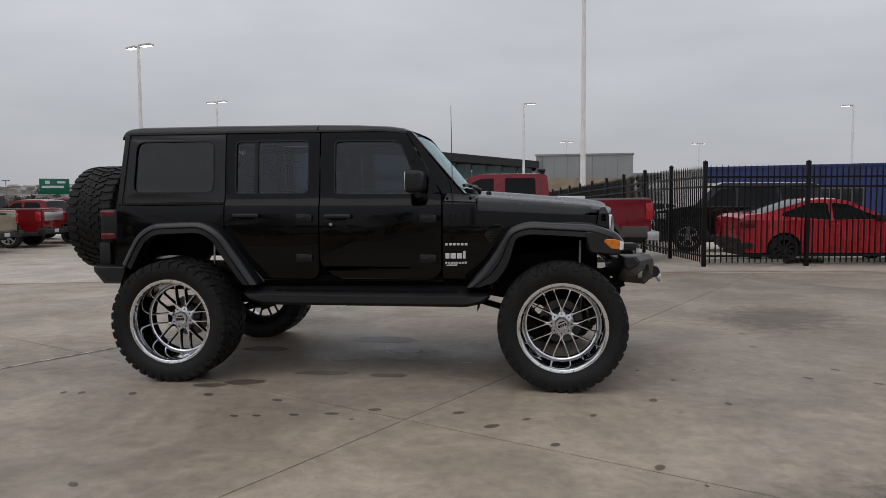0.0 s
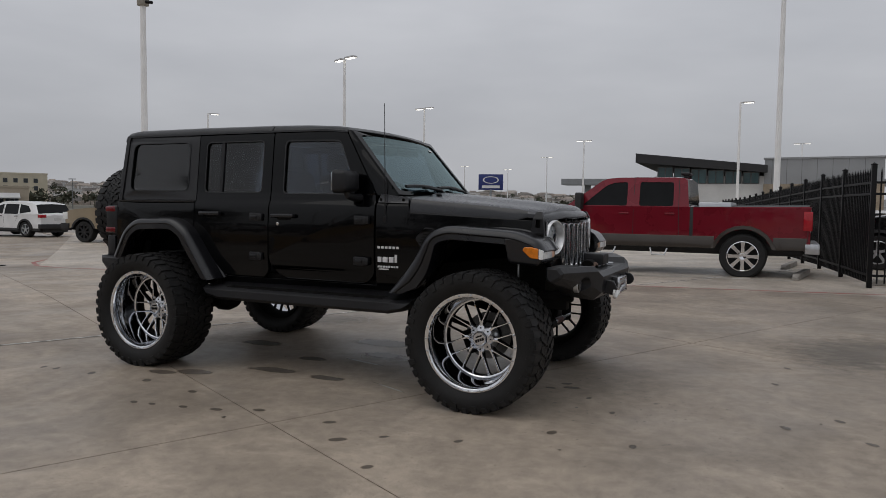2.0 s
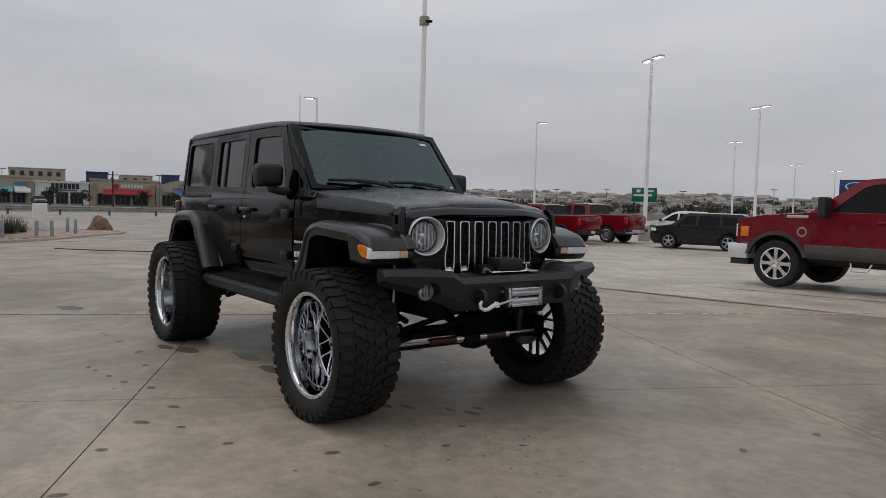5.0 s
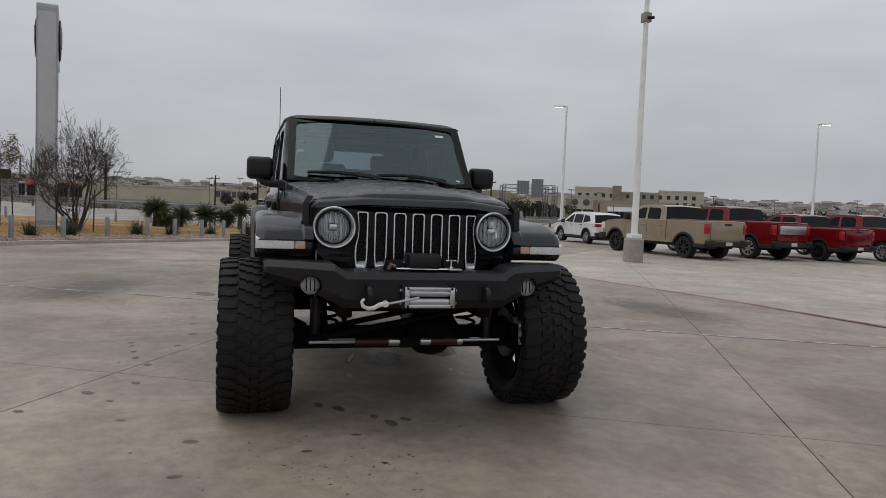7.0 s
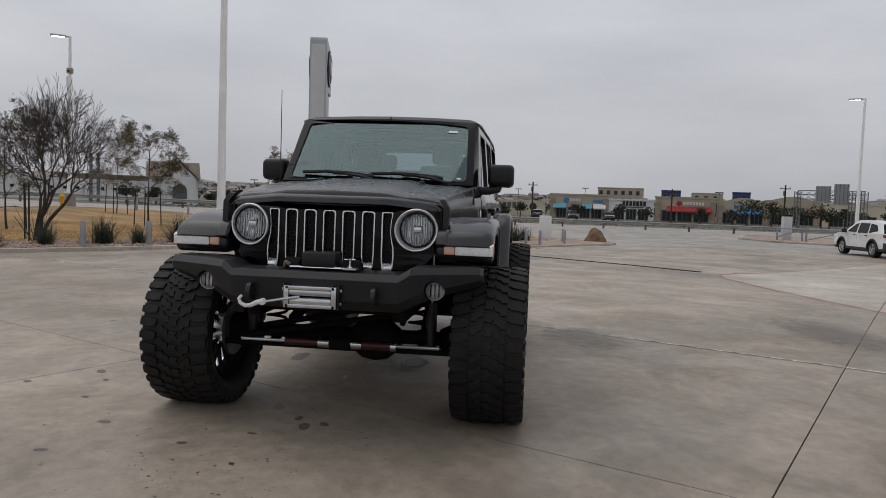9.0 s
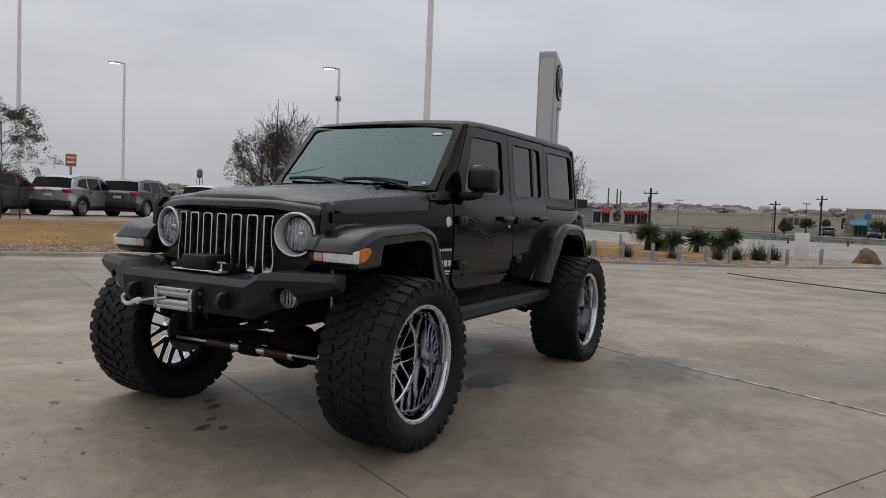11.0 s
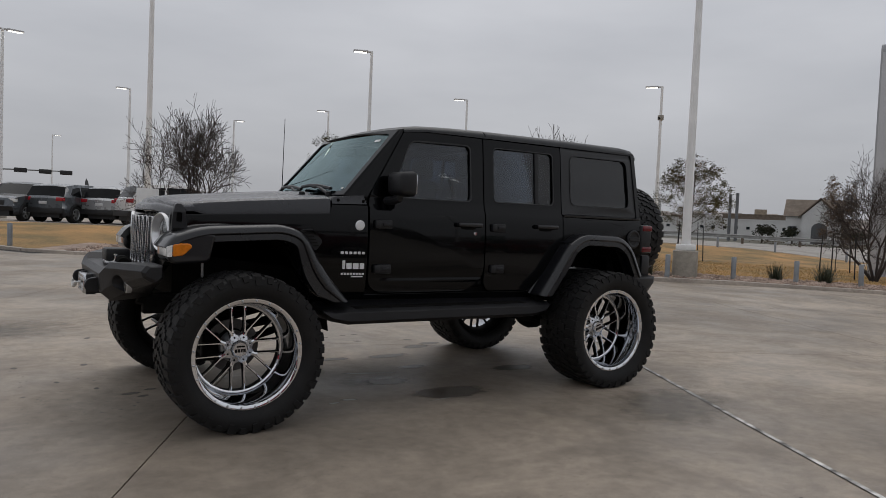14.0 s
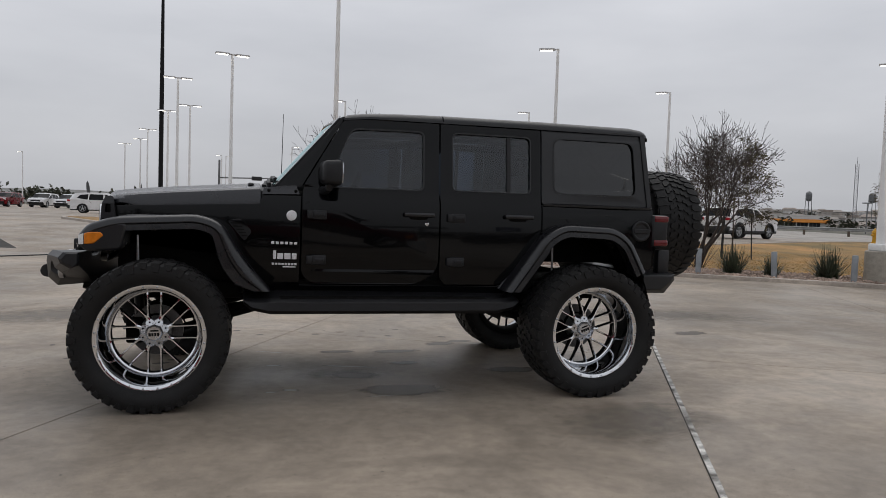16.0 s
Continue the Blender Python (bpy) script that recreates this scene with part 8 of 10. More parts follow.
# behind the fence
coupe("bright red two-door coupe with dark wheels behind the fence", place(7.88, 11.0, 5), P_RED, M_BLKALLOY)
suv("black boxy off-road vehicle behind the fence", place(6.75, 14.4, 172), P_BLACK, 4.3, 1.86, 1.85, M_ALLOY, True, True)
suv("white car parked beyond the fence", place(13.6, 13.2, 5), P_WHITE, 4.7, 1.5, 1.82)
suv("white crossover parked behind the red pickup", place(4.0, 31.5, 200), P_WHITE, 4.6, 1.62, 1.84)
suv("white crossover parked in the far bays", place(6.8, 33.0, 200), P_WHITE, 4.6, 1.6, 1.84)
suv("black boxy hatchback parked in the lane", place(-13.1, 25.3, 203), P_BLACK, 4.15, 1.61, 1.80, M_ALLOY, False, True)
suv("white suv parked behind the black hatchback", place(-19.6, 33.2, 200), P_WHITE, 4.6, 1.66, 1.84)
suv("dark suv parked in the far row", place(-12.0, 31.0, 200), P_BLACK, 4.7, 1.68, 1.84)
suv("dark grey suv in the far row", place(-15.0, 38.0, 200), P_GREY, 4.7, 1.68, 1.84)
suv("white electric crossover with black trim by a lamp pedestal", place(-28.6, 16.55, 183), P_WHITE, 4.58, 1.60, 1.85, M_ALLOY)
# neighbour's stock
suv("white suv with its tail to the lawn", place(-8.15, -24.9, 188), P_WHITE, 4.4, 1.69, 1.84, M_ALLOY)
suv("white long suv seen through the bare tree", place(-4.3, -26.2, 188), P_WHITE, 5.0, 1.78, 1.98, M_BLKALLOY)
for x, y, t, m, lb in ((-11.5, -25.9, 205, P_GREY, "slate grey suv parked in the dealer's row"), (-14.9, -25.6, 205, P_SILVER, "silver suv parked in the dealer's row"), (-17.9, -25.4, 205, P_GREY, "slate grey suv with roof rails in the row"),
                       (4.2, -33.2, 60, P_WHITE, "white suv nosed out of the dealer's row"), (1.3, -31.6, 58, P_GREY, "slate grey suv nosed towards the lawn"), (-0.75, -31.4, 232, P_GREY, "dark grey suv with its tail to the lawn"), (-2.95, -31.2, 230, P_SILVER, "silver suv with its tail to the lawn"),
                       (-5.2, -31.0, 228, P_WHITE, "white suv with its tail to the lawn"), (-24.5, -27.6, 200, P_WHITE, "white suv stopped on the drive")):
    suv(lb, place(x, y, t), m, 4.6, 1.70, 1.86)
suv("white saloon crossing the far lane", place(11.0, -50.5, 185), P_WHITE, 4.7, 1.45, 1.84, clad=False)
rr = random.Random(8)
for k in range(26):
    x, y = 8 + 3.1 * k, -80 - 1.4 * (k % 3) - 0.35 * k
    suv("car in the far rows of the dealer's lot", place(x, y, 80 + rr.uniform(-4, 4)), rr.choice([P_WHITE, P_GREY, P_SILVER, P_BLACK, P_WHITE, P_RED2]), 4.7, rr.uniform(1.5, 1.75), 1.85, clad=False)
for k in range(3):
    suv("car parked in front of the shops", Matrix.Translation((0, 0, -0.12)) @ place(-128 + rr.uniform(-3, 3), 2 + 6.3 * k, rr.choice([0, 180])), rr.choice([P_WHITE, P_GREY, P_SILVER, P_BLACK, P_RED2]), 4.7, 1.6, 1.85, clad=False)

# ==== trees, shrubs and grasses
M_BARK = mat("grey_brown_bark", (0.07, 0.055, 0.045), 0.9, vary=0.4, scale=8, fine=0.3, bump=0.4)
M_TWIG = mat("reddish_bare_twig", (0.062, 0.048, 0.042), 0.9, vary=0.4, scale=5)
M_LEAF = mat("small_olive_leaf", (0.125, 0.115, 0.05), 0.7, vary=0.5, scale=3, fine=0.3)
M_LEAFDRY = mat("dry_brown_leaf", (0.18, 0.115, 0.06), 0.8, vary=0.5, scale=4, fine=0.3)
M_BLADE = mat("grey_green_blade", (0.075, 0.09, 0.055), 0.6, vary=0.5, scale=3, fine=0.2)
M_STRAW = mat("straw_blade", (0.30, 0.22, 0.12), 0.8, vary=0.4, scale=3, fine=0.2)
M_YUCCA = mat("yucca_blade", (0.10, 0.13, 0.06), 0.55, vary=0.5, scale=2, fine=0.2)
M_STAKE = mat("black_tree_stake", (0.02, 0.02, 0.02), 0.7, vary=0.3, scale=4)


def stick(vs, fs, a, b, r0, r1, n=4):
    """A tapered stick appended to lists of points and faces."""
    d = (b - a)
    if d.length < 1e-4:
        return
    d.normalize()
    u = d.orthogonal().normalized()
    v = d.cross(u)
    i0 = len(vs)
    for p, r in ((a, r0), (b, r1)):
        for k in range(n):
            q = 2 * math.pi * k / n
            vs.append(tuple(p + (u * math.cos(q) + v * math.sin(q)) * r))
    for k in range(n):
        fs.append((i0 + k, i0 + (k + 1) % n, i0 + n + (k + 1) % n, i0 + n + k))


def mesh_part(name, vs, fs, material, parent, label=""):
    me = bpy.data.meshes.new(name)
    me.from_pydata(vs, [], fs)
    me.materials.append(material)
    ob = new(name, me)
    ob.parent = parent
    if label:
        ob["label"] = label
    return ob


def grow(vs, fs, tips, rnd, p, d, length, r, level, most, spread, up):
    """One branch with its forks."""
    n = 3 if level < 2 else 2
    for k in range(n):
        d2 = (d + Vector((rnd.gauss(0, 0.14), rnd.gauss(0, 0.14), rnd.gauss(0, 0.10) + up * 0.06))).normalized()
        q = p + d2 * (length / n)
        r1 = r * (0.86 if k < n - 1 else 0.72)
        stick(vs, fs, p, q, r, r1, 6 if level < 2 else (4 if level < 4 else 3))
        if level >= 2 and level < most and rnd.random() < 0.6:
            dd = (d2 + Vector((rnd.gauss(0, 0.6), rnd.gauss(0, 0.6), rnd.gauss(0.1, 0.4)))).normalized()
            grow(vs, fs, tips, rnd, q, dd, length * 0.55, r1 * 0.5, most - 1 if level < most - 1 else most, most, spread, up)
        p, d, r = q, d2, r1
    if level >= most:
        tips.append((p, d))
        return
    forks = 3 if level < 3 else rnd.choice((2, 3))
    for k in range(forks):
        a = 2 * math.pi * (k + rnd.random() * 0.7) / forks
        u = d.orthogonal().normalized()
        v = d.cross(u)
        sp = spread * rnd.uniform(0.6, 1.2)
        dd = (d + (u * math.cos(a) + v * math.sin(a)) * sp + Vector((0, 0, up * 0.15))).normalized()
        grow(vs, fs, tips, rnd, p, dd, length * rnd.uniform(0.66, 0.86), r * 0.68, level + 1, most, spread, up)


def twigs(vs, fs, tips, rnd, p, d, length, r, level):
    """A crooked limb that forks again and again into a fan of thin twigs that turn upwards."""
    n = 4 if level < 3 else 3
    for k in range(n):
        d = (d + Vector((rnd.gauss(0, 0.20), rnd.gauss(0, 0.20), rnd.gauss(0.04, 0.13)))).normalized()
        q = p + d * (length / n)
        r1 = max(0.0055, r * 0.92)
        stick(vs, fs, p, q, r, r1, 6 if level < 2 else (4 if level < 4 else 3))
        p, r = q, r1
        if 1 <= level < 5 and rnd.random() < 0.57:
            u = d.orthogonal().normalized()
            u.rotate(Matrix.Rotation(rnd.uniform(0, 6.28), 3, d))
            twigs(vs, fs, tips, rnd, p, (d + u * 0.85).normalized(), length * 0.72, max(0.0055, r * 0.6), max(level + 1, 3) if level < 3 else level + 1)
    if level >= 5:
        tips.append((p, d))
        return
    f = 2 if rnd.random() < 0.7 else 3
    a0 = rnd.uniform(0, 6.28)
    for k in range(f):
        u = d.orthogonal().normalized()
        u.rotate(Matrix.Rotation(a0 + 6.28 * k / f, 3, d))
        dd = (d + u * rnd.uniform(0.40, 0.75) + Vector((0, 0, 0.03))).normalized()
        twigs(vs, fs, tips, rnd, p, dd, length * rnd.uniform(0.66, 0.86), max(0.0055, r * 0.72), level + 1)


def bare_tree(x, y, h, w, seed, stems=5, label="bare multi-stemmed tree with a dense crown of thin twigs", leaves=0, lean=0.34):
    rnd = random.Random(seed)
    ob = thing("tree", label, "tree", "bare trees on the island", at=pose(x, y, height(x, y) + 0.05, 0, 0, rnd.uniform(0, 360)))
    vs, fs, tips = [], [], []
    for k in range(stems):
        a = 2 * math.pi * k / stems + rnd.uniform(-0.3, 0.3)
        le = lean * rnd.uniform(0.5, 1.3)
        d = Vector((le * math.cos(a), le * math.sin(a), 1)).normalized()
        twigs(vs, fs, tips, rnd, Vector((0.08 * math.cos(a), 0.08 * math.sin(a), 0)), d, h * 0.30, 0.062, 0)
    zs = sorted(v[2] for v in vs)
    rs = sorted(math.hypot(v[0], v[1]) for v in vs)
    kz, kr = h / zs[int(len(zs) * 0.995)], w / rs[int(len(rs) * 0.93)]
    mesh_part("branch_work", [(vx * kr, vy * kr, vz * kz) for vx, vy, vz in vs], fs, M_TWIG, ob)
    rv, rf = [], []
    for k in range(12):
        a = rnd.uniform(0, 6.28)
        stick(rv, rf, Vector((0.12 * math.cos(a), 0.12 * math.sin(a), 0)), Vector((0.5 * math.cos(a), 0.5 * math.sin(a), rnd.uniform(0.5, 1.0))), 0.009, 0.004, 3)
    mesh_part("sucker_growth", rv, rf, M_TWIG, ob)
    if leaves:
        lv, lf = [], []
        for p, d in rnd.sample(tips, min(len(tips), leaves)):
            for _ in range(3):
                leaf(lv, lf, Vector((p.x * kr, p.y * kr, p.z * kz)) + Vector((rnd.gauss(0, 0.05), rnd.gauss(0, 0.05), rnd.gauss(0, 0.05))), rnd, 0.03)
        mesh_part("dry_foliage", lv, lf, M_LEAFDRY, ob)
    for k, (sx, sy) in enumerate(((0.6, 0.2), (-0.55, 0.25))):
        bm = bmesh.new()
        tube(bm, [(sx, sy, -0.05), (sx * 1.05, sy * 1.05, 1.45)], 0.022, 6)
        part("stake", bm, M_STAKE, ob)
    return ob


def leaf(lv, lf, c, rnd, s):
    u = Vector((rnd.gauss(0, 1), rnd.gauss(0, 1), rnd.gauss(0, 1))).normalized()
    v = u.orthogonal().normalized()
    i = len(lv)
    for p in (c - u * s, c + v * s * 0.5, c + u * s, c - v * s * 0.5):
        lv.append(tuple(p))
    lf.append((i, i + 1, i + 2, i + 3))


def young_oak(x, y, h, w, seed, dense=6, material=None, label="young staked oak with sparse olive leaves"):
    rnd = random.Random(seed)
    ob = thing("tree", label, "tree", "young staked trees", at=pose(x, y, height(x, y) + 0.05))
    vs, fs, tips = [], [], []
    p, r = Vector((0, 0, 0)), 0.055
    for k in range(9):
        q = p + Vector((rnd.gauss(0, 0.02), rnd.gauss(0, 0.02), h / 9))
        stick(vs, fs, p, q, r, r * 0.84, 7)
        r *= 0.84
        if k >= 2:
            for _ in range(4):
                a = rnd.uniform(0, 6.28)
                d = Vector((math.cos(a), math.sin(a), rnd.uniform(0.2, 0.8))).normalized()
                grow(vs, fs, tips, rnd, q, d, 0.9 * (1 - 0.45 * abs(k - 4) / 5), max(0.013, r * 0.45), 3, 5, 0.55, 0.3)
        p = q
    zs = sorted(v[2] for v in vs)
    rs = sorted(math.hypot(v[0], v[1]) for v in vs)
    kz, kr = h / zs[-1], w / rs[int(len(rs) * 0.95)]
    mesh_part("trunk", [(vx * kr, vy * kr, vz * kz) for vx, vy, vz in vs], fs, M_BARK, ob)
    lv, lf = [], []
    for tp, d in tips:
        c = Vector((tp.x * kr, tp.y * kr, tp.z * kz))
        for _ in range(int(dense * 1.9)):
            leaf(lv, lf, c + Vector((rnd.gauss(0, 0.065), rnd.gauss(0, 0.065), rnd.gauss(0, 0.06))), rnd, rnd.uniform(0.022, 0.042))
    mesh_part("crown", lv, lf, material or M_LEAF, ob)
    for k, (sx, sy) in enumerate(((0.55, 0.15), (-0.5, 0.3), (0.05, -0.6))):
        bm = bmesh.new()
        tube(bm, [(sx, sy, -0.05), (sx * 0.9, sy * 0.9, 1.5)], 0.022, 6)
        part("stake", bm, M_STAKE, ob)
    return ob


def clump(x, y, r, h, n, seed, material, label, name="shrub", group="grassy shrubs in the gravel", droop=0.5, width=0.012):
    rnd = random.Random(seed)
    ob = thing(name, label, "shrub", group, at=pose(x, y, height(x, y) + 0.07))
    vs, fs = [], []
    for _ in range(n):
        a, t = rnd.uniform(0, 6.28), rnd.random() ** 0.7
        base = Vector((rnd.gauss(0, r * 0.12), rnd.gauss(0, r * 0.12), 0))
        L = h * rnd.uniform(0.7, 1.15)
        d = Vector((math.cos(a) * t, math.sin(a) * t, 1.15 - 0.75 * t)).normalized()
        side = Vector((-math.sin(a), math.cos(a), 0))
        p, w = base, width * rnd.uniform(0.7, 1.3)
        i0 = len(vs)
        for k in range(4):
            vs.append(tuple(p - side * w * (1 - k / 3.3)))
            vs.append(tuple(p + side * w * (1 - k / 3.3)))
            d = (d + Vector((0, 0, -droop * 0.22 * t * k))).normalized()
            p = p + d * L / 3
        for k in range(3):
            j = i0 + 2 * k
            fs.append((j, j + 1, j + 3, j + 2))
    mesh_part("blade_tuft", vs, fs, material, ob)
    return ob


def yucca(x, y, h, r, seed):
    rnd = random.Random(seed)
    ob = thing("yucca", "spiky green yucca with a shaggy skirt", "yucca", "yuccas on the island", at=pose(x, y, height(x, y) + 0.05))
    bm = bmesh.new()
    tube(bm, [(0, 0, 0), (rnd.gauss(0, 0.05), rnd.gauss(0, 0.05), h - r)], 0.12, 8, 0.09)
    part("trunk", bm, M_BARK, ob)
    vs, fs = [], []
    c = Vector((0, 0, h - r))
    for _ in range(260):
        d = Vector((rnd.gauss(0, 1), rnd.gauss(0, 1), rnd.gauss(0.25, 0.8))).normalized()
        side = d.orthogonal().normalized()
        L = r * rnd.uniform(0.75, 1.1)
        i = len(vs)
        e = c + d * L + Vector((0, 0, -0.12 * L))
        vs += [tuple(c - side * 0.02), tuple(c + side * 0.02), tuple(c + d * L * 0.5 + side * 0.024), tuple(e), tuple(c + d * L * 0.5 - side * 0.024)]
        fs.append((i, i + 1, i + 2, i + 3, i + 4))
    mesh_part("rosette", vs, fs, M_YUCCA, ob)
    return ob


# bare trees on the island
bare_tree(-2.0, -15.0, 3.85, 1.45, 3, 5)
bare_tree(-10.8, -11.2, 3.85, 1.6, 5, 5)
bare_tree(-20.9, -6.5, 3.65, 1.6, 7, 6)
# young staked trees
young_oak(-9.16, -21.54, 4.05, 1.25, 21, 15)
young_oak(-15.0, -15.35, 4.1, 1.15, 23, 13, M_LEAF, "young staked oak with a rounded olive-brown crown")
young_oak(-29.0, -20.2, 5.0, 0.95, 25, 7, M_LEAFDRY, "tall thin staked tree with dry brown leaves")
young_oak(-22.3, -14.7, 4.25, 1.35, 29, 17, M_LEAF)
young_oak(-25.0, -10.0, 3.7, 0.6, 31, 6, M_LEAFDRY, "thin staked tree with a few dry leaves")
# shrubs along the gravel
G1 = "grey-green grassy shrub in the gravel bed"
for i, (x, y, r, h, n) in enumerate(((-10.3, -9.1, 0.5, 0.62, 240), (-11.0, -8.6, 0.35, 0.45, 120), (-12.15, -8.1, 0.5, 0.68, 260), (-9.3, -9.9, 0.4, 0.5, 140), (-13.2, -7.6, 0.5, 0.6, 200), (-17.0, -5.9, 0.45, 0.5, 170), (-19.3, -4.4, 0.45, 0.5, 170),
                                     (-20.5, -3.4, 0.42, 0.5, 150), (-22.5, -2.2, 0.35, 0.4, 120), (-8.2, -10.3, 0.35, 0.4, 120), (-7.3, -11.3, 0.35, 0.45, 120), (-15.8, -6.6, 0.4, 0.45, 130), (-24.8, -0.9, 0.5, 0.55, 180), (-26.2, -0.4, 0.6, 0.6, 200), (-27.5, 0.3, 0.7, 0.7, 220), (-28.6, 0.8, 0.6, 0.6, 200))):
    clump(x, y, r * 1.3, h * 1.12, int(n * 1.5), 100 + i, M_BLADE, G1)
clump(-3.6, -13.9, 0.5, 0.95, 260, 140, M_STRAW, "dry straw-coloured ornamental grass beside the sign", "ornamental_grass", "ornamental grasses", 0.8, 0.006)
for i, (x, y, h, r) in enumerate(((-31.5, -5.2, 1.7, 0.85), (-31.8, -4.0, 1.3, 0.75), (-32.2, -2.9, 1.5, 0.85), (-32.4, -1.9, 1.2, 0.7), (-31.0, -1.2, 1.5, 0.6), (-31.0, -4.6, 1.0, 0.7))):
    yucca(x, y, h, r, 60 + i)

# gravel stones, lawn tufts
gr = random.Random(33)
ico = bmesh.new()
bmesh.ops.create_icosphere(ico, subdivisions=1, radius=1.0)
IV, IF = [v.co.copy() for v in ico.verts], [[v.index for v in f.verts] for f in ico.faces]
ico.free()
vs, fs = [], []
for _ in range(7500):
    t, w = gr.uniform(-13.5, 17.5), gr.random() ** 1.2 * 2.2
    p = K0 + KD * t + KN * (0.12 + w)
    s = gr.uniform(0.014, 0.05)
    m = Matrix.Rotation(gr.uniform(0, 3.1), 3, Vector((gr.gauss(0, 1), gr.gauss(0, 1), gr.gauss(0, 1))).normalized())
    i0 = len(vs)
    z = height(p.x, p.y) + 0.078 + s * 0.2
    for v in IV:
        q = m @ Vector((v.x * s * 1.3, v.y * s, v.z * s * 0.7))
        vs.append((p.x + q.x, p.y + q.y, z + q.z))
    fs += [[i0 + k for k in f] for f in IF]
M_STONE = mat("gravel_stone", (0.48, 0.36, 0.29), 0.85, vary=0.5, scale=2.5, fine=0.3, fscale=9)
st = mesh_part("gravel_stones", vs, fs, M_STONE, None)
tagged(st, "loose pink and tan gravel stones", "gravel", kind="stuff")
vs, fs = [], []
M_TUFT = mat("straw_grass_blade", (0.56, 0.34, 0.13), 0.9, vary=0.4, scale=0.45, fine=0.3, other=(0.40, 0.27, 0.10))
for _ in range(60000):
    t, w = gr.uniform(-13, 17), 2.0 + gr.random() ** 1.3 * 11.0
    p = K0 + KD * t + KN * w
    if p.x < -36 or (p.y < -20.5 and p.x < -2):
        continue
    z = height(p.x, p.y) + 0.06
    a = gr.uniform(0, 6.28)
    hh, ww = gr.uniform(0.012, 0.045), gr.uniform(0.008, 0.02)
    lean = Vector((gr.gauss(0, 0.03), gr.gauss(0, 0.03), 0))
    i0 = len(vs)
    vs += [(p.x - ww * math.cos(a), p.y - ww * math.sin(a), z), (p.x + ww * math.cos(a), p.y + ww * math.sin(a), z), (p.x + lean.x, p.y + lean.y, z + hh)]
    fs.append((i0, i0 + 1, i0 + 2))
tf = mesh_part("lawn_grass", vs, fs, M_TUFT, None)
tagged(tf, "short dormant straw-coloured grass", "grass", kind="stuff")

# ==== buildings, road furniture and the far land
def island_mat(name, colors, rough=0.85):
    """Paint that differs from piece to piece of one joined mesh."""
    m = mat(name, colors[0], rough)
    nt = m.node_tree
    b = nt.nodes["Principled BSDF"]
    g = nt.nodes.new("ShaderNodeNewGeometry")
    r = nt.nodes.new("ShaderNodeValToRGB")
    r.color_ramp.interpolation = "CONSTANT"
    e = r.color_ramp.elements
    while len(e) < len(colors):
        e.new(0.5)
    for i, c in enumerate(colors):
        e[i].position = i / len(colors)
        e[i].color = (*c, 1)
    nt.links.new(g.outputs["Random Per Island"], r.inputs[0])
    n = nt.nodes.new("ShaderNodeTexNoise")
    n.inputs["Scale"].default_value, n.inputs["Detail"].default_value = 0.7, 5
    nt.links.new(g.outputs["Position"], n.inputs["Vector"])
    mr = nt.nodes.new("ShaderNodeMapRange")
    mr.inputs[1].default_value, mr.inputs[2].default_value, mr.inputs[3].default_value, mr.inputs[4].default_value = 0.3, 0.7, 0.75, 1.15
    nt.links.new(n.outputs["Fac"], mr.inputs[0])
    mul = nt.nodes.new("ShaderNodeMixRGB")
    mul.blend_type, mul.inputs[0].default_value = "MULTIPLY", 1.0
    nt.links.new(r.outputs[0], mul.inputs[1])
    nt.links.new(mr.outputs[0], mul.inputs[2])
    nt.links.new(mul.outputs[0], b.inputs["Base Color"])
    return m


B_BEIGE = mat("beige_stucco", (0.42, 0.36, 0.28), 0.9, vary=0.12, scale=0.3, fine=0.08, fscale=9)
B_TAN = mat("tan_limestone", (0.34, 0.28, 0.21), 0.9, vary=0.25, scale=1.2, fine=0.2, fscale=12)
B_CREAM = mat("cream_stucco", (0.58, 0.52, 0.40), 0.9, vary=0.12, scale=0.3, fine=0.08, fscale=9)
B_WHITE = mat("white_wall_panel", (0.66, 0.66, 0.65), 0.7, vary=0.10, scale=0.4, fine=0.05)
B_GREY = mat("grey_metal_panel", (0.30, 0.31, 0.32), 0.6, 0.2, vary=0.12, scale=0.4, fine=0.05)
B_DGREY = mat("dark_grey_wall", (0.10, 0.105, 0.11), 0.7, vary=0.2, scale=0.5, fine=0.1)
B_BLACK = mat("black_roof_edge", (0.018, 0.018, 0.02), 0.6, vary=0.2, scale=0.6)
B_BLUE = mat("dark_blue_panel", (0.018, 0.035, 0.15), 0.5, vary=0.2, scale=0.5, fine=0.06)
B_AWNING = mat("blue_awning_cloth", (0.05, 0.22, 0.48), 0.8, vary=0.15, scale=1)
B_TEAL = mat("pale_blue_awning_cloth", (0.13, 0.36, 0.45), 0.8, vary=0.15, scale=1)
B_RED = mat("red_awning_cloth", (0.35, 0.03, 0.04), 0.8, vary=0.15, scale=1)
B_ROOF = mat("brown_shingle_roof", (0.21, 0.17, 0.135), 0.95, vary=0.3, scale=1.0, fine=0.25, fscale=8)
B_MEMBRANE = mat("pale_roof_membrane", (0.55, 0.54, 0.52), 0.9, vary=0.2, scale=0.2)
B_PANE = mat("shop_window_glass", (0.02, 0.025, 0.03), 0.08, coat=0.6, vary=0.3, scale=0.6)
B_TEALPANE = mat("green_blue_curtain_glass", (0.05, 0.11, 0.12), 0.08, coat=0.8, vary=0.35, scale=0.5)
B_STEEL = mat("weathered_grey_steel", (0.20, 0.205, 0.21), 0.6, 0.4, vary=0.3, scale=2)
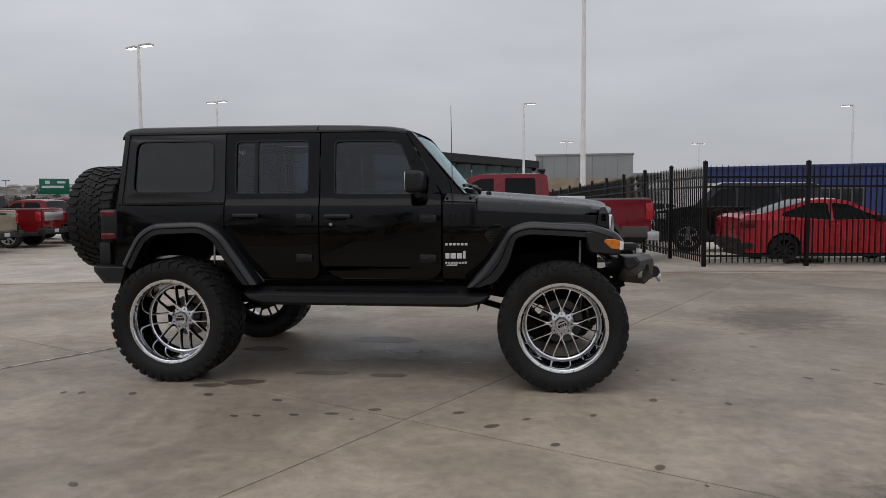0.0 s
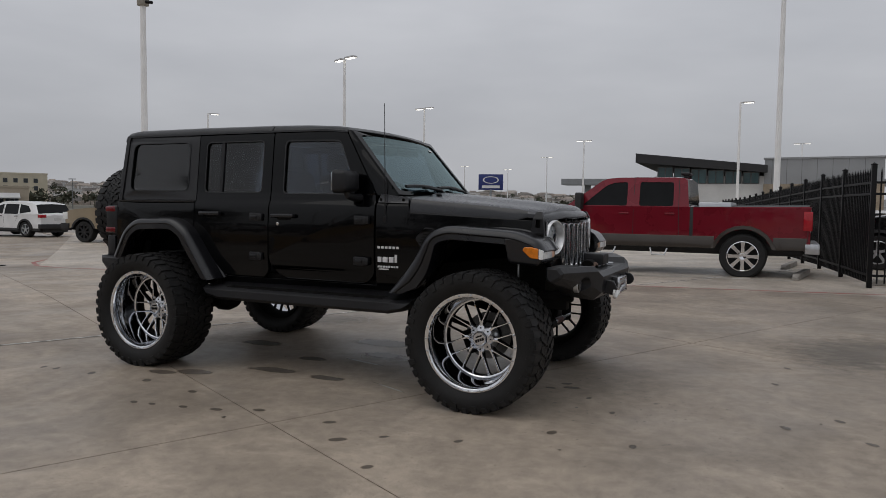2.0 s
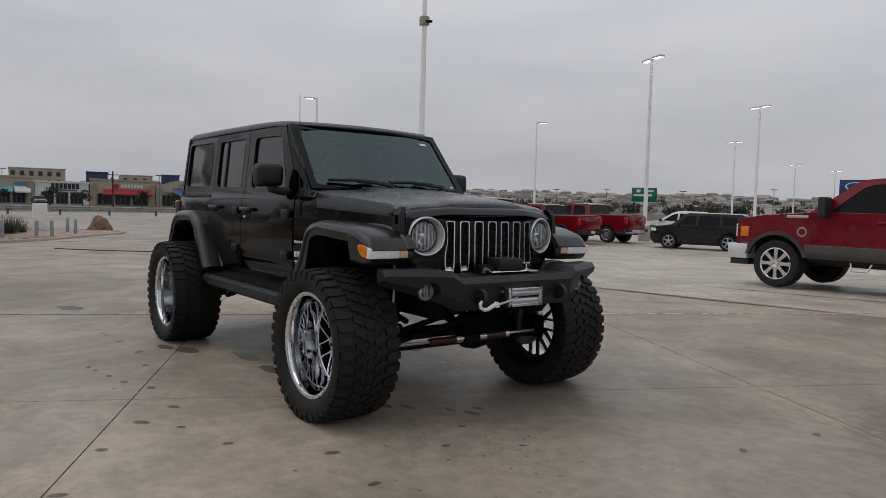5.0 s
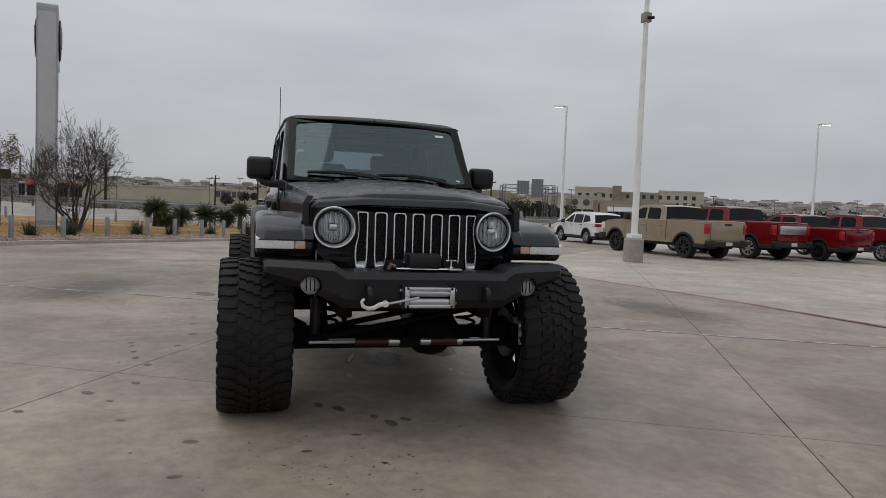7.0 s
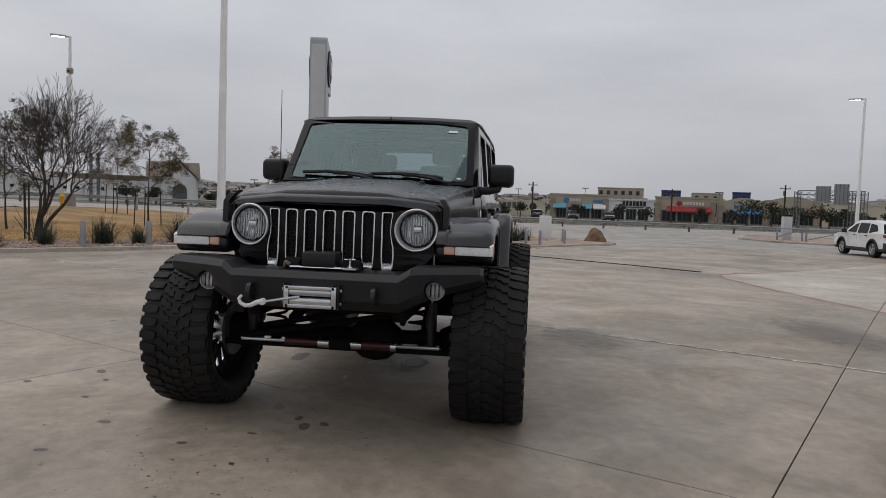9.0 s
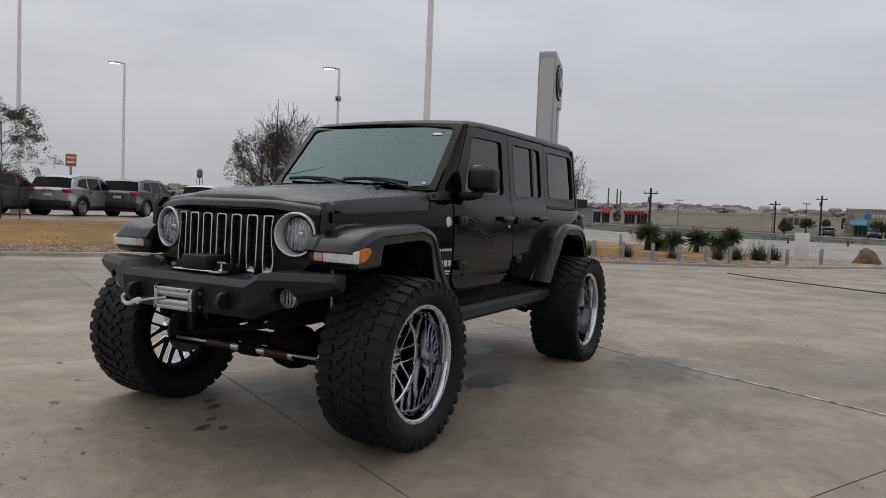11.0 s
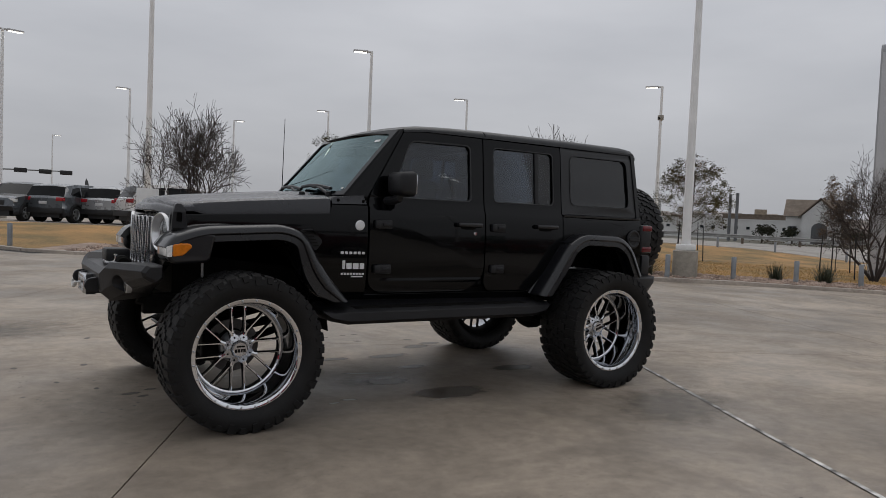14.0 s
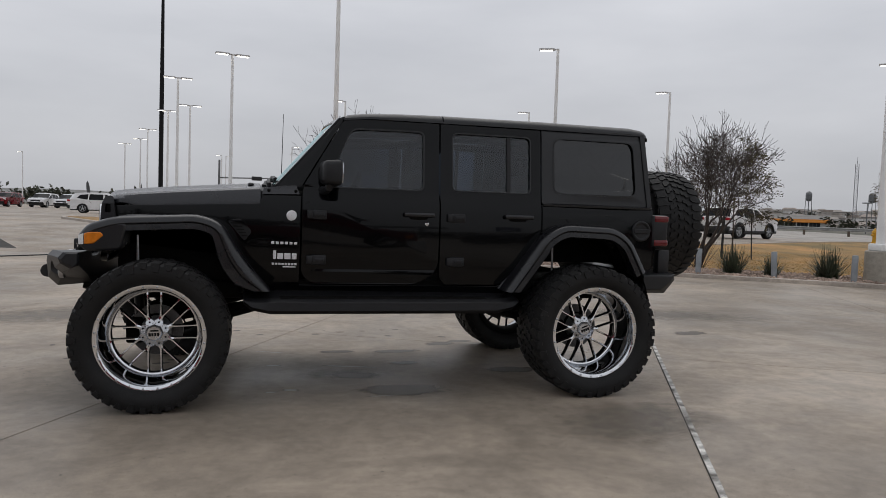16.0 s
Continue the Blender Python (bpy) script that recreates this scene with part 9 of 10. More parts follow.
B_WOODPOLE = mat("dark_creosote_pole", (0.06, 0.045, 0.035), 0.9, vary=0.4, scale=3, fine=0.3)


def front(name, label, category, x0, y0, x1, y1, group=""):
    """An empty at a front's first end: +x runs along the front to the second end, +y into the building."""
    a = math.degrees(math.atan2(y1 - y0, x1 - x0))
    return thing(name, label, category, group, at=pose(x0, y0, min(height(x0, y0), height(x1, y1)) - 0.3, 0, 0, a)), math.hypot(x1 - x0, y1 - y0)


def slab_part(nm, ob, m, *b, label="", bevel=0.0):
    bm = bmesh.new()
    box(bm, *b)
    return part(nm, bm, m, ob, label, bevel)


def block(ob, x0, x1, d0, d1, top, wall, cap=0.35, capm=None, roof=None):
    """Walls with a parapet cap and a roof set lower inside it."""
    w = slab_part("wall", ob, wall, x0, x1, d0, d1, 0, top)
    bm = bmesh.new()
    e = 0.12
    for q in ((x0 - e, x1 + e, d0 - e, d0 + 0.25), (x0 - e, x1 + e, d1 - 0.25, d1 + e), (x0 - e, x0 + 0.25, d0 + 0.252, d1 - 0.252), (x1 - 0.25, x1 + e, d0 + 0.252, d1 - 0.252)):
        box(bm, *q, top + 0.003, top + cap)
    part("parapet", bm, capm or wall, ob)
    slab_part("roof", ob, roof or B_MEMBRANE, x0 + 0.26, x1 - 0.26, d0 + 0.26, d1 - 0.26, top + 0.003, top + 0.05)
    return w


def window(ob, x0, x1, z0, z1, d=0.0, frame_m=None, bars=1, pane=None):
    """A framed window set into the front at depth d."""
    f = frame_m or B_DGREY
    bm = bmesh.new()
    t = min(0.12, (x1 - x0) * 0.1)
    for q in ((x0, x1, z0, z0 + t), (x0, x1, z1 - t, z1)):
        box(bm, q[0], q[1], d - 0.06, d + 0.05, q[2], q[3])
    for k in range(bars + 2):
        xc = x0 + t / 2 + (x1 - x0 - t) * k / (bars + 1)
        box(bm, xc - t / 2, xc + t / 2, d - 0.06, d + 0.05, z0 + t + 0.002, z1 - t - 0.002)
    w = part("window", bm, f, ob)
    bm = bmesh.new()
    box(bm, x0 + t * 0.5, x1 - t * 0.5, d - 0.03, d + 0.02, z0 + t * 0.5, z1 - t * 0.5)
    part("pane", bm, pane or B_PANE, w)


def awning(ob, x0, x1, z, m, out=1.2, drop=0.9):
    bm = bmesh.new()
    prism(bm, [(-0.01, z), (-out, z - drop), (-out, z - drop - 0.22), (-out + 0.04, z - drop - 0.22), (-0.01, z - 0.15)], x0, x1, "yz")
    part("awning", bm, m, ob)


def sign_bars(ob, x, z, n, w, h, m, gap=0.35, d=0.0):
    """Unreadable or branded lettering as plain raised bars."""
    bm = bmesh.new()
    for k in range(n):
        box(bm, x + k * (w + gap * w), x + k * (w + gap * w) + w, d - 0.16, d - 0.01, z, z + h)
    part("lettering_bars", bm, m, ob)


def disc_mark(ob, x, z, r, m, d=0.0):
    bm = bmesh.new()
    lathe(bm, [(0.0001, d - 0.16), (r * 0.85, d - 0.16), (r, d - 0.1), (r, d - 0.005)], 20, "y", at=(x, 0, z), ends=False)
    part("round_emblem", bm, m, ob)


def shop(label, x0, y0, x1, y1, top, wall, depth=16, awn=None, wins=3, accents=(), base=None, arch=False):
    ob, L = front("shop", label, "shop", x0, y0, x1, y1, "shops along the far road")
    top += 0.3
    block(ob, 0, L, 0, depth, top - 0.35, wall)
    if arch:
        bm = bmesh.new()
        pts = [(L * 0.14 + L * 0.72 * k / 14, top - 0.02 + 0.75 * math.sin(math.pi * k / 14)) for k in range(15)]
        prism(bm, pts + [(L * 0.86, top - 1.6), (L * 0.14, top - 1.6)], -0.35, -0.02, "xz")
        part("arched_parapet", bm, wall, ob)
    if base:
        for xa in (0.0, L - 1.1):
            slab_part("stone_pier", ob, base, xa, xa + 1.1, -0.3, -0.004, 0, top - 0.9)
    for k in range(wins):
        a = L * (0.10 + 0.80 * k / wins)
        window(ob, a + 0.15, a + 0.80 * L / wins - 0.15, 0.3, 2.5, -0.02, bars=2)
    for a0, a1, m in awn or ():
        awning(ob, L * a0, L * a1, 3.3, m)
    for kind, x, z, *rest in accents:
        if kind == "bars":
            sign_bars(ob, L * x, z, *rest, d=-0.36 if arch else 0.0)
        else:
            disc_mark(ob, L * x, z, *rest)
    return ob


# dealership: wedge roof, curtain glass, grey box
ob, L = front("dealership", "modern dealership with a black sloping roof and teal glass", "building", -13.0, 88.9, 1.4, 89.6)
slab_part("wall", ob, B_WHITE, 1.6, L, 0.4, 22, 0, 5.9)
bm = bmesh.new()
prism(bm, [(-0.6, 7.55), (L + 0.2, 6.25), (L + 0.2, 7.1), (-0.6, 8.7)], -1.6, 24, "xz")
part("roof", bm, B_BLACK, ob, "black wedge-shaped canopy")
for k in range(6):
    window(ob, 1.9 + k * 2.0, 3.8 + k * 2.0, 4.95 - 0.0 * k, 7.1 - 0.14 * k, 0.34, bars=1, pane=B_TEALPANE)
for k in range(3):
    window(ob, 2.4 + 4 * k, 5.4 + 4 * k, 0.5, 2.7, 0.36, bars=2)
ob, L = front("showroom_block", "flat-roofed grey panel building over a stone base", "building", 1.3, 89.5, 13.6, 88.6)
block(ob, 0, L, 0, 22, 7.85, B_GREY, 0.2)
slab_part("stone_base", ob, B_TAN, -0.05, L + 0.05, -0.18, -0.004, 0, 4.9)
for k in range(7):
    slab_part("panel_joint", ob, B_DGREY, 1.6 * k + 0.8, 1.6 * k + 0.84, -0.012, -0.002, 4.95, 7.8)
ob, L = front("service_building", "long dark blue metal-panelled workshop", "building", 12.8, 62.9, 62.0, 46.0)
block(ob, 0, 4.0, 0.3, 25, 4.55, B_WHITE, 0.15)
block(ob, 4.01, L, 0, 28, 4.75, B_BLUE, 0.2, B_BLUE)
slab_part("wall_section", ob, B_CREAM, 4.1, 10.4, -0.12, -0.004, 0, 3.5, label="cream lower wall section")
for k in range(14):
    slab_part("panel_seam", ob, B_BLACK, 10.6 + 2.6 * k, 10.66 + 2.6 * k, -0.03, -0.003, 0, 4.75)
for k in range(6):
    window(ob, 13.0 + 5.2 * k, 16.4 + 5.2 * k, 0.3, 3.0, -0.03, bars=3)

# shops along the far road
shop("beige shop with pale blue awnings", -144.1, 4.6, -143.4, 16.3, 4.9, B_BEIGE, awn=((0.05, 0.28, B_TEAL), (0.55, 0.72, B_TEAL), (0.74, 0.95, B_WHITE)), wins=4, accents=(("disc", 0.28, 3.9, 0.55, B_AWNING), ("bars", 0.34, 3.65, 4, 0.42, 0.6, B_WHITE), ("bars", 0.74, 3.6, 1, 2.2, 0.5, B_AWNING)), base=B_TAN)
shop("white shop front with dark lettering", -143.3, 16.4, -142.2, 25.1, 4.2, B_WHITE, wins=3, accents=(("bars", 0.30, 3.1, 7, 0.50, 0.95, B_BLACK), ("bars", 0.36, 2.75, 1, 3.6, 0.2, B_DGREY)))
shop("beige shop with a red awning", -142.1, 25.3, -139.9, 36.4, 4.9, B_BEIGE, awn=((0.20, 0.95, B_RED),), wins=3, accents=(("disc", 0.40, 3.9, 0.5, B_RED), ("bars", 0.47, 3.6, 7, 0.42, 0.62, B_WHITE)), base=B_TAN)
ob = shop("arched beige shop with a blue awning", -139.8, 36.6, -137.4, 45.6, 4.3, B_BEIGE, awn=((0.28, 0.86, B_AWNING),), wins=3, accents=(("bars", 0.33, 3.45, 4, 0.36, 0.42, B_AWNING),), base=B_TAN, arch=True)
tx = bpy.data.curves.new("sign_word", "FONT")
tx.body, tx.size, tx.extrude = "Dental", 1.0, 0.03
tx.materials.append(B_WHITE)
word = new("sign_word", tx)
word.parent = ob
word.matrix_basis = Matrix.Translation((5.3, -0.42, 3.6)) @ Matrix.Rotation(radians(90), 4, "X")
shop("long beige retail block", -156.5, 50.5, -152.5, 60.4, 5.2, B_BEIGE, depth=20, wins=3, arch=True, base=B_TAN)
shop("low beige retail block with a pale band", -152.3, 60.8, -147.9, 70.8, 4.8, B_CREAM, depth=20, wins=3)
shop("beige store with two round emblems over dark doors", -147.7, 71.1, -144.5, 77.4, 5.4, B_CREAM, depth=24, wins=2, accents=(("disc", 0.25, 4.1, 0.75, B_DGREY), ("disc", 0.62, 4.1, 0.75, B_DGREY)), base=B_TAN)
shop("low beige store with a pale canopy", -144.3, 77.8, -136.5, 92.5, 4.4, B_BEIGE, depth=24, awn=((0.1, 0.9, B_WHITE),), wins=5)
shop("long cream warehouse store with dark lettering", -166.0, -37.0, -172.0, 4.0, 3.6, B_CREAM, depth=40, wins=0, accents=(("bars", 0.72, 1.9, 5, 0.9, 1.4, B_DGREY), ("disc", 0.93, 2.4, 0.9, B_BLACK)))
shop("cream shop with red lettering", -138.5, -34.8, -139.5, -29.0, 2.9, B_CREAM, depth=18, wins=2, accents=(("bars", 0.1, 2.1, 6, 0.5, 0.7, B_RED),))
shop("white drive-through with red trim", -138.9, -41.2, -140.1, -36.9, 2.6, B_WHITE, depth=14, awn=((0.5, 0.9, B_RED),), wins=2)
ob, L = front("roadside_restaurant", "low cream and grey flat-roofed restaurant", "restaurant", -116.5, -44.4, -119.9, -34.9)
block(ob, 0, 5.2, 0, 12, 3.0, B_CREAM, 0.15)
block(ob, 5.21, L, 0, 12, 2.75, B_GREY, 0.15)
slab_part("tower", ob, B_BLACK, 7.2, 9.1, 0.6, 4, 2.76, 4.4, label="dark raised block")
for k in range(3):
    window(ob, 0.7 + 1.5 * k, 1.5 + 1.5 * k, 1.0, 2.4, -0.02, bars=0)
ob, L = front("long_shed", "long white single-storey building with small windows", "building", -101.0, -89.5, -118.7, -65.0)
block(ob, 0, L, 0, 14, 3.65, B_WHITE, 0.2, B_WHITE)
for k in range(14):
    window(ob, 1.5 + 1.95 * k, 2.1 + 1.95 * k, 2.0, 2.5, -0.02, bars=0)
# gabled house by the road
ob, L = front("gabled_house", "white gabled house with a brown roof and arched porch", "house", -90.0, -52.8, -93.2, -46.9)
slab_part("wall", ob, B_WHITE, 0, L, 0, 8, 0, 4.0)
bm = bmesh.new()
prism(bm, [(-0.4, 3.95), (8.4, 3.95), (4.0, 6.4)], -0.3, L + 0.3, "yz")
part("roof", bm, B_ROOF, ob)
bm = bmesh.new()
prism(bm, [(L * 0.30, 0), (L * 0.95, 0), (L * 0.95, 4.0), (L * 0.625, 6.1), (L * 0.30, 4.0)], -1.2, -0.004, "xz")
part("gable", bm, B_WHITE, ob)
bm = bmesh.new()
for s in (0, 1):
    a, b, c = ((L * 0.24, 3.75), (L * 0.625, 6.3), 0.2) if s == 0 else ((L * 1.01, 3.75), (L * 0.625, 6.3), 0.2)
    prism(bm, [a, b, (b[0], b[1] + c), (a[0], a[1] + c)], -1.45, 3.0, "xz")
part("gable_roof", bm, B_ROOF, ob)
bm = bmesh.new()
prism(bm, [(L * 0.48, 0.3), (L * 0.77, 0.3)] + [(L * 0.625 + L * 0.145 * math.cos(math.pi * k / 10), 2.2 + 0.9 * math.sin(math.pi * k / 10)) for k in range(11)], -1.24, -1.202, "xz")
part("porch_arch", bm, B_DGREY, ob)
window(ob, 0.4, 1.4, 1.2, 2.6, -0.02)

ob, L = front("brown_hall", "long brown building with a small raised cupola", "building", -239.0, -172.0, -256.0, -146.0)
block(ob, 0, L, 0, 18, 8.3, B_ROOF, 0.3)
slab_part("cupola", ob, B_TAN, L * 0.36, L * 0.50, 3, 9, 8.31, 10.6)
shop("low store with an orange and yellow roof band", -157.0, -201.0, -177.0, -183.8, 4.3, B_WHITE, depth=16, awn=((0.0, 0.32, B_RED), (0.34, 1.0, mat("orange_awning_band", (0.55, 0.20, 0.02), 0.7, vary=0.2, scale=1))), wins=6)

# hotel on the rise
ob, L = front("hotel", "four-storey cream hotel with rows of windows", "hotel", -283.0, 138.0, -256.0, 184.0)
block(ob, 0, L * 0.34, 0, 16, 12.2, B_CREAM, 0.6)
block(ob, L * 0.342, L * 0.66, 1.2, 16, 10.6, B_BEIGE, 0.6)
block(ob, L * 0.662, L, 0, 16, 11.6, B_CREAM, 0.6)
slab_part("stair_tower", ob, B_TAN, L * 0.30, L * 0.37, -0.8, -0.004, 0, 13.6)
for r in range(3):
    for k in range(15):
        xx = 1.4 + k * (L - 2.8) / 15
        if abs(xx / L - 0.335) < 0.05:
            continue
        dd = 1.2 if 0.342 < (xx + 0.6) / L < 0.66 else 0
        window(ob, xx, xx + 1.5, 2.6 + 2.9 * r, 4.3 + 2.9 * r, dd - 0.02, bars=0)

# upper storeys behind the shops
for x0, y0, x1, y1, tp, m in ((-243.2, 22.7, -241.6, 37.6, 9.6, B_BEIGE), (-240.6, 43.2, -239.5, 49.2, 9.2, B_BLUE), (-238.5, 53.0, -237.0, 62.0, 8.6, B_BEIGE), (-236.0, 64.6, -234.6, 69.8, 9.1, B_BLUE)):
    ob, L = front("apartment_block", "distant flat-roofed block of flats", "building", x0, y0, x1, y1, "distant flats")
    block(ob, 0, L, 0, 14, tp, m, 0.3)
    n = max(2, int(L / 2.4))
    for r in (0, 1):
        for k in range(n):
            window(ob, 0.5 + k * (L - 0.6) / n, 1.7 + k * (L - 0.6) / n, tp - 4.6 + 2.5 * r, tp - 3.2 + 2.5 * r, -0.02, bars=0)


# steel sign gantry seen from behind
def truss(bm, a, b, w, n, r=0.07):
    a, b = Vector(a), Vector(b)
    d = (b - a).normalized()
    u = d.orthogonal().normalized()
    v = d.cross(u)
    cs = [(u * i + v * j) * w / 2 for i, j in ((1, 1), (-1, 1), (-1, -1), (1, -1))]
    for c in cs:
        tube(bm, [tuple(a + c), tuple(b + c)], r, 5)
    for k in range(n):
        p, q = a + (b - a) * k / n, a + (b - a) * (k + 1) / n
        for i in range(4):
            tube(bm, [tuple(p + cs[i]), tuple(q + cs[(i + 1) % 4])], r * 0.55, 4)


ob, L = front("sign_gantry", "grey lattice highway gantry carrying the backs of signs", "sign gantry", -97.6, 36.4, -94.0, 44.4)
for xx in (0.4, L - 0.5, L - 1.9):
    bm = bmesh.new()
    truss(bm, (xx, 0, 0), (xx, 0, 5.5), 0.55, 9, 0.06)
    part("post", bm, B_STEEL, ob)
bm = bmesh.new()
truss(bm, (0.4, 0, 5.05), (L - 0.4, 0, 5.05), 0.8, 9, 0.055)
part("truss", bm, B_STEEL, ob)
for x0, x1, z0, z1 in ((2.6, 4.4, 4.2, 6.2), (4.75, 6.5, 3.8, 6.5)):
    pn = slab_part("sign_panel", ob, B_GREY, x0, x1, -0.62, -0.54, z0, z1)
    for k in range(4):
        slab_part("stiffener", pn, B_STEEL, x0 + 0.2 + k * (x1 - x0 - 0.4) / 3, x0 + 0.27 + k * (x1 - x0 - 0.4) / 3, -0.70, -0.622, z0, z1)


def utility_pole(x, y, top, turn, label="dark wooden utility pole with a crossarm"):
    ob = thing("utility_pole", label, "utility pole", "utility poles along the road", at=pose(x, y, height(x, y) - 0.3, 0, 0, turn))
    bm = bmesh.new()
    tube(bm, [(0, 0, 0), (0, 0, top + 0.3)], 0.16, 8, 0.11)
    part("pole", bm, B_WOODPOLE, ob)
    bm = bmesh.new()
    box(bm, -0.06, 0.06, -0.75, 0.75, top - 0.30, top - 0.18)
    part("crossarm", bm, B_WOODPOLE, ob)
    for s in (-1, 0, 1):
        bm = bmesh.new()
        tube(bm, [(0, s * 0.62, top - 0.18), (0, s * 0.62, top + (0.32 if s == 0 else 0.02))], 0.05, 6)
        part("insulator", bm, B_STEEL, ob)
    bm = bmesh.new()
    tube(bm, [(0.22, 0.1, top - 1.3), (0.22, 0.1, top - 0.6)], 0.2, 10)
    part("transformer", bm, B_STEEL, ob)


UP = ((-73.7, -14.6, 4.9), (-70.8, -23.9, 4.7), (-114.0, 1.0, 6.0), (-108.0, 38.6, 6.4), (-99.9, -57.3, 6.2), (-118.0, 24.0, 5.6), (-104.5, -36.0, 5.0), (-127.0, -6.0, 5.4))
for i, (x, y, tp) in enumerate(UP):
    utility_pole(x, y, tp, math.degrees(math.atan2(y, x)))

def lot_lamp(x, y, top):
    ob = thing("street_lamp", "thin dark street lamp far behind the road", "street lamp", "far street lamps", at=pose(x, y, height(x, y) - 0.3, 0, 0, math.degrees(math.atan2(y, x)) + 70))
    bm = bmesh.new()
    tube(bm, [(0, 0, 0), (0, 0, top + 0.3)], 0.09, 6, 0.06)
    part("pole", bm, B_STEEL, ob)
    bm = bmesh.new()
    rbox(bm, -0.7, 0.7, -0.16, 0.16, top + 0.2, top + 0.36, 0.03)
    part("head", bm, B_DGREY, ob)


for x, y, tp in ((-118, 58, 5.6), (-122, 66, 5.4), (-131, 74, 5.2), (-134, 82, 6.2), (-128, 96, 6.0), (-120, 105, 5.6), (-112, 118, 6.0), (-104, 126, 6.3), (-150, 12, 6.3), (-150, -8, 5.4), (-146, -2, 5.6), (-140, -24, 5.0), (-128, 34, 5.6), (-88, 132, 6.0), (-72, 140, 6.6), (-55, 150, 7.0), (-122, -50, 4.6), (-92, -86, 4.8)):
    lot_lamp(x, y, tp)

# masts and water towers far off
ob = thing("radio_mast", "slim lattice radio mast far off", "mast", at=pose(-209.8, -207.8, -0.5))
bm = bmesh.new()
truss(bm, (0, 0, 0), (0, 0, 24.5), 1.1, 20, 0.09)
part("lattice", bm, B_STEEL, ob)
bm = bmesh.new()
tube(bm, [(0, 0, 24.4), (0, 0, 27)], 0.08, 5)
part("antenna", bm, B_STEEL, ob)
for x, y, tp, r in ((-213.0, -203.5, 13.4, 1.25), (-197.0, -216.0, 13.6, 1.1)):
    ob = thing("water_tower", "grey water tower on thin legs far off", "water tower", "water towers", at=pose(x, y, -0.5))
    bm = bmesh.new()
    lathe(bm, [(0.0001, tp + 0.9), (r * 0.6, tp + 0.6), (r, tp), (r, tp - 2.2), (r * 0.5, tp - 2.8), (0.0001, tp - 2.9)], 20, "z")
    part("tank", bm, B_STEEL, ob)
    for k in range(4):
        bm = bmesh.new()
        a = math.pi / 4 + k * math.pi / 2
        tube(bm, [(r * 1.25 * math.cos(a), r * 1.25 * math.sin(a), 0), (r * 0.85 * math.cos(a), r * 0.85 * math.sin(a), tp - 2.2)], 0.12, 6)
        part("leg", bm, B_STEEL, ob)
for x, y, tp in ((-284.2, -78.7, 13.2), (-285.1, -75.4, 13.0), (-285.5, -74.1, 12.2), (-86.9, -59.4, 6.7), (-87.5, -58.7, 6.9)):
    ob = thing("steel_stack", "plain slim grey steel pole far off", "pole", "slim stacks", at=pose(x, y, -0.5))
    bm = bmesh.new()
    tube(bm, [(0, 0, 0), (0, 0, tp + 0.5)], 0.22 if tp < 8 else 0.3, 8)
    part("shaft", bm, B_STEEL, ob)

# overpass on piers
ob, L = front("overpass", "grey concrete overpass on piers", "overpass", -52.0, 189.0, 40.0, 200.0)
slab_part("deck", ob, B_GREY, 0, L, 0, 9, 7.9, 8.9)
slab_part("railing", ob, B_GREY, 0, L, -0.05, 0.15, 8.903, 9.5)
for k in range(7):
    slab_part("pier", ob, B_GREY, 6 + 13 * k, 7.4 + 13 * k, 3, 6, 0, 7.898)
# traffic signal arm across the south road
ob = thing("traffic_signal", "traffic signals on a long mast arm", "traffic signal", at=pose(3.5, -56.5, height(3.5, -56.5), 0, 0, 180))
bm = bmesh.new()
tube(bm, [(0, 0, 0), (0, 0, 4.6)], 0.11, 8, 0.08)
part("pole", bm, B_STEEL, ob)
bm = bmesh.new()
tube(bm, [(0, 0, 3.15), (6.4, 0, 3.3)], 0.06, 6, 0.035)
part("arm", bm, B_STEEL, ob)
for xx in (3.0, 4.6, 6.0):
    bm = bmesh.new()
    rbox(bm, xx - 0.42, xx + 0.42, -0.12, 0.12, 3.03, 3.36, 0.05)
    part("signal_head", bm, B_BLACK, ob)


# feather flags
def feather_flag(x, y, z, h, turn, m, bars, lean=0.0):
    ob = thing("feather_flag", "tall dark blue feather flag with pale lettering", "flag", "feather flags", at=pose(x, y, z, 0, lean, turn))
    bm = bmesh.new()
    tube(bm, [(0, 0, -0.2), (0, 0, h * 0.7), (0.05, 0, h * 0.9), (0.22, 0, h)], 0.018, 6)
    part("pole", bm, B_STEEL, ob)
    bm = bmesh.new()
    prism(bm, [(0.02, h * 0.30), (0.02, h * 0.72), (0.07, h * 0.90), (0.22, h), (0.40, h * 0.90), (0.50, h * 0.70), (0.50, h * 0.32)], -0.006, 0.006, "xz")
    part("sail", bm, m, ob)
    if bars:
        tx = bpy.data.curves.new("flag_word", "FONT")
        tx.body, tx.size, tx.extrude, tx.align_x = "S\nA", 0.62, 0.004, "CENTER"
        tx.space_line = 0.85
        tx.materials.append(B_WHITE)
        wd = new("flag_word", tx)
        wd.parent = ob
        wd.matrix_basis = Matrix.Translation((0.27, -0.012, h * 0.74)) @ Matrix.Rotation(radians(90), 4, "X")


M_FLAG = mat("dark_blue_flag_cloth", (0.012, 0.018, 0.11), 0.8, vary=0.2, scale=3)
feather_flag(-18.9, -51.0, height(-18.7, -51.2), 4.75, 158, M_FLAG, True, 6)
for x, y, h in ((16.5, -112, 4.2), (25.0, -118, 4.2), (-8.0, -88, 4.0)):
    feather_flag(x, y, height(x, y), h, 20, B_DGREY, False, 8)

# far land: low wooded hills with a scatter of roofs
hr = random.Random(71)
HA = [hr.uniform(0, 6.28) for _ in range(8)]


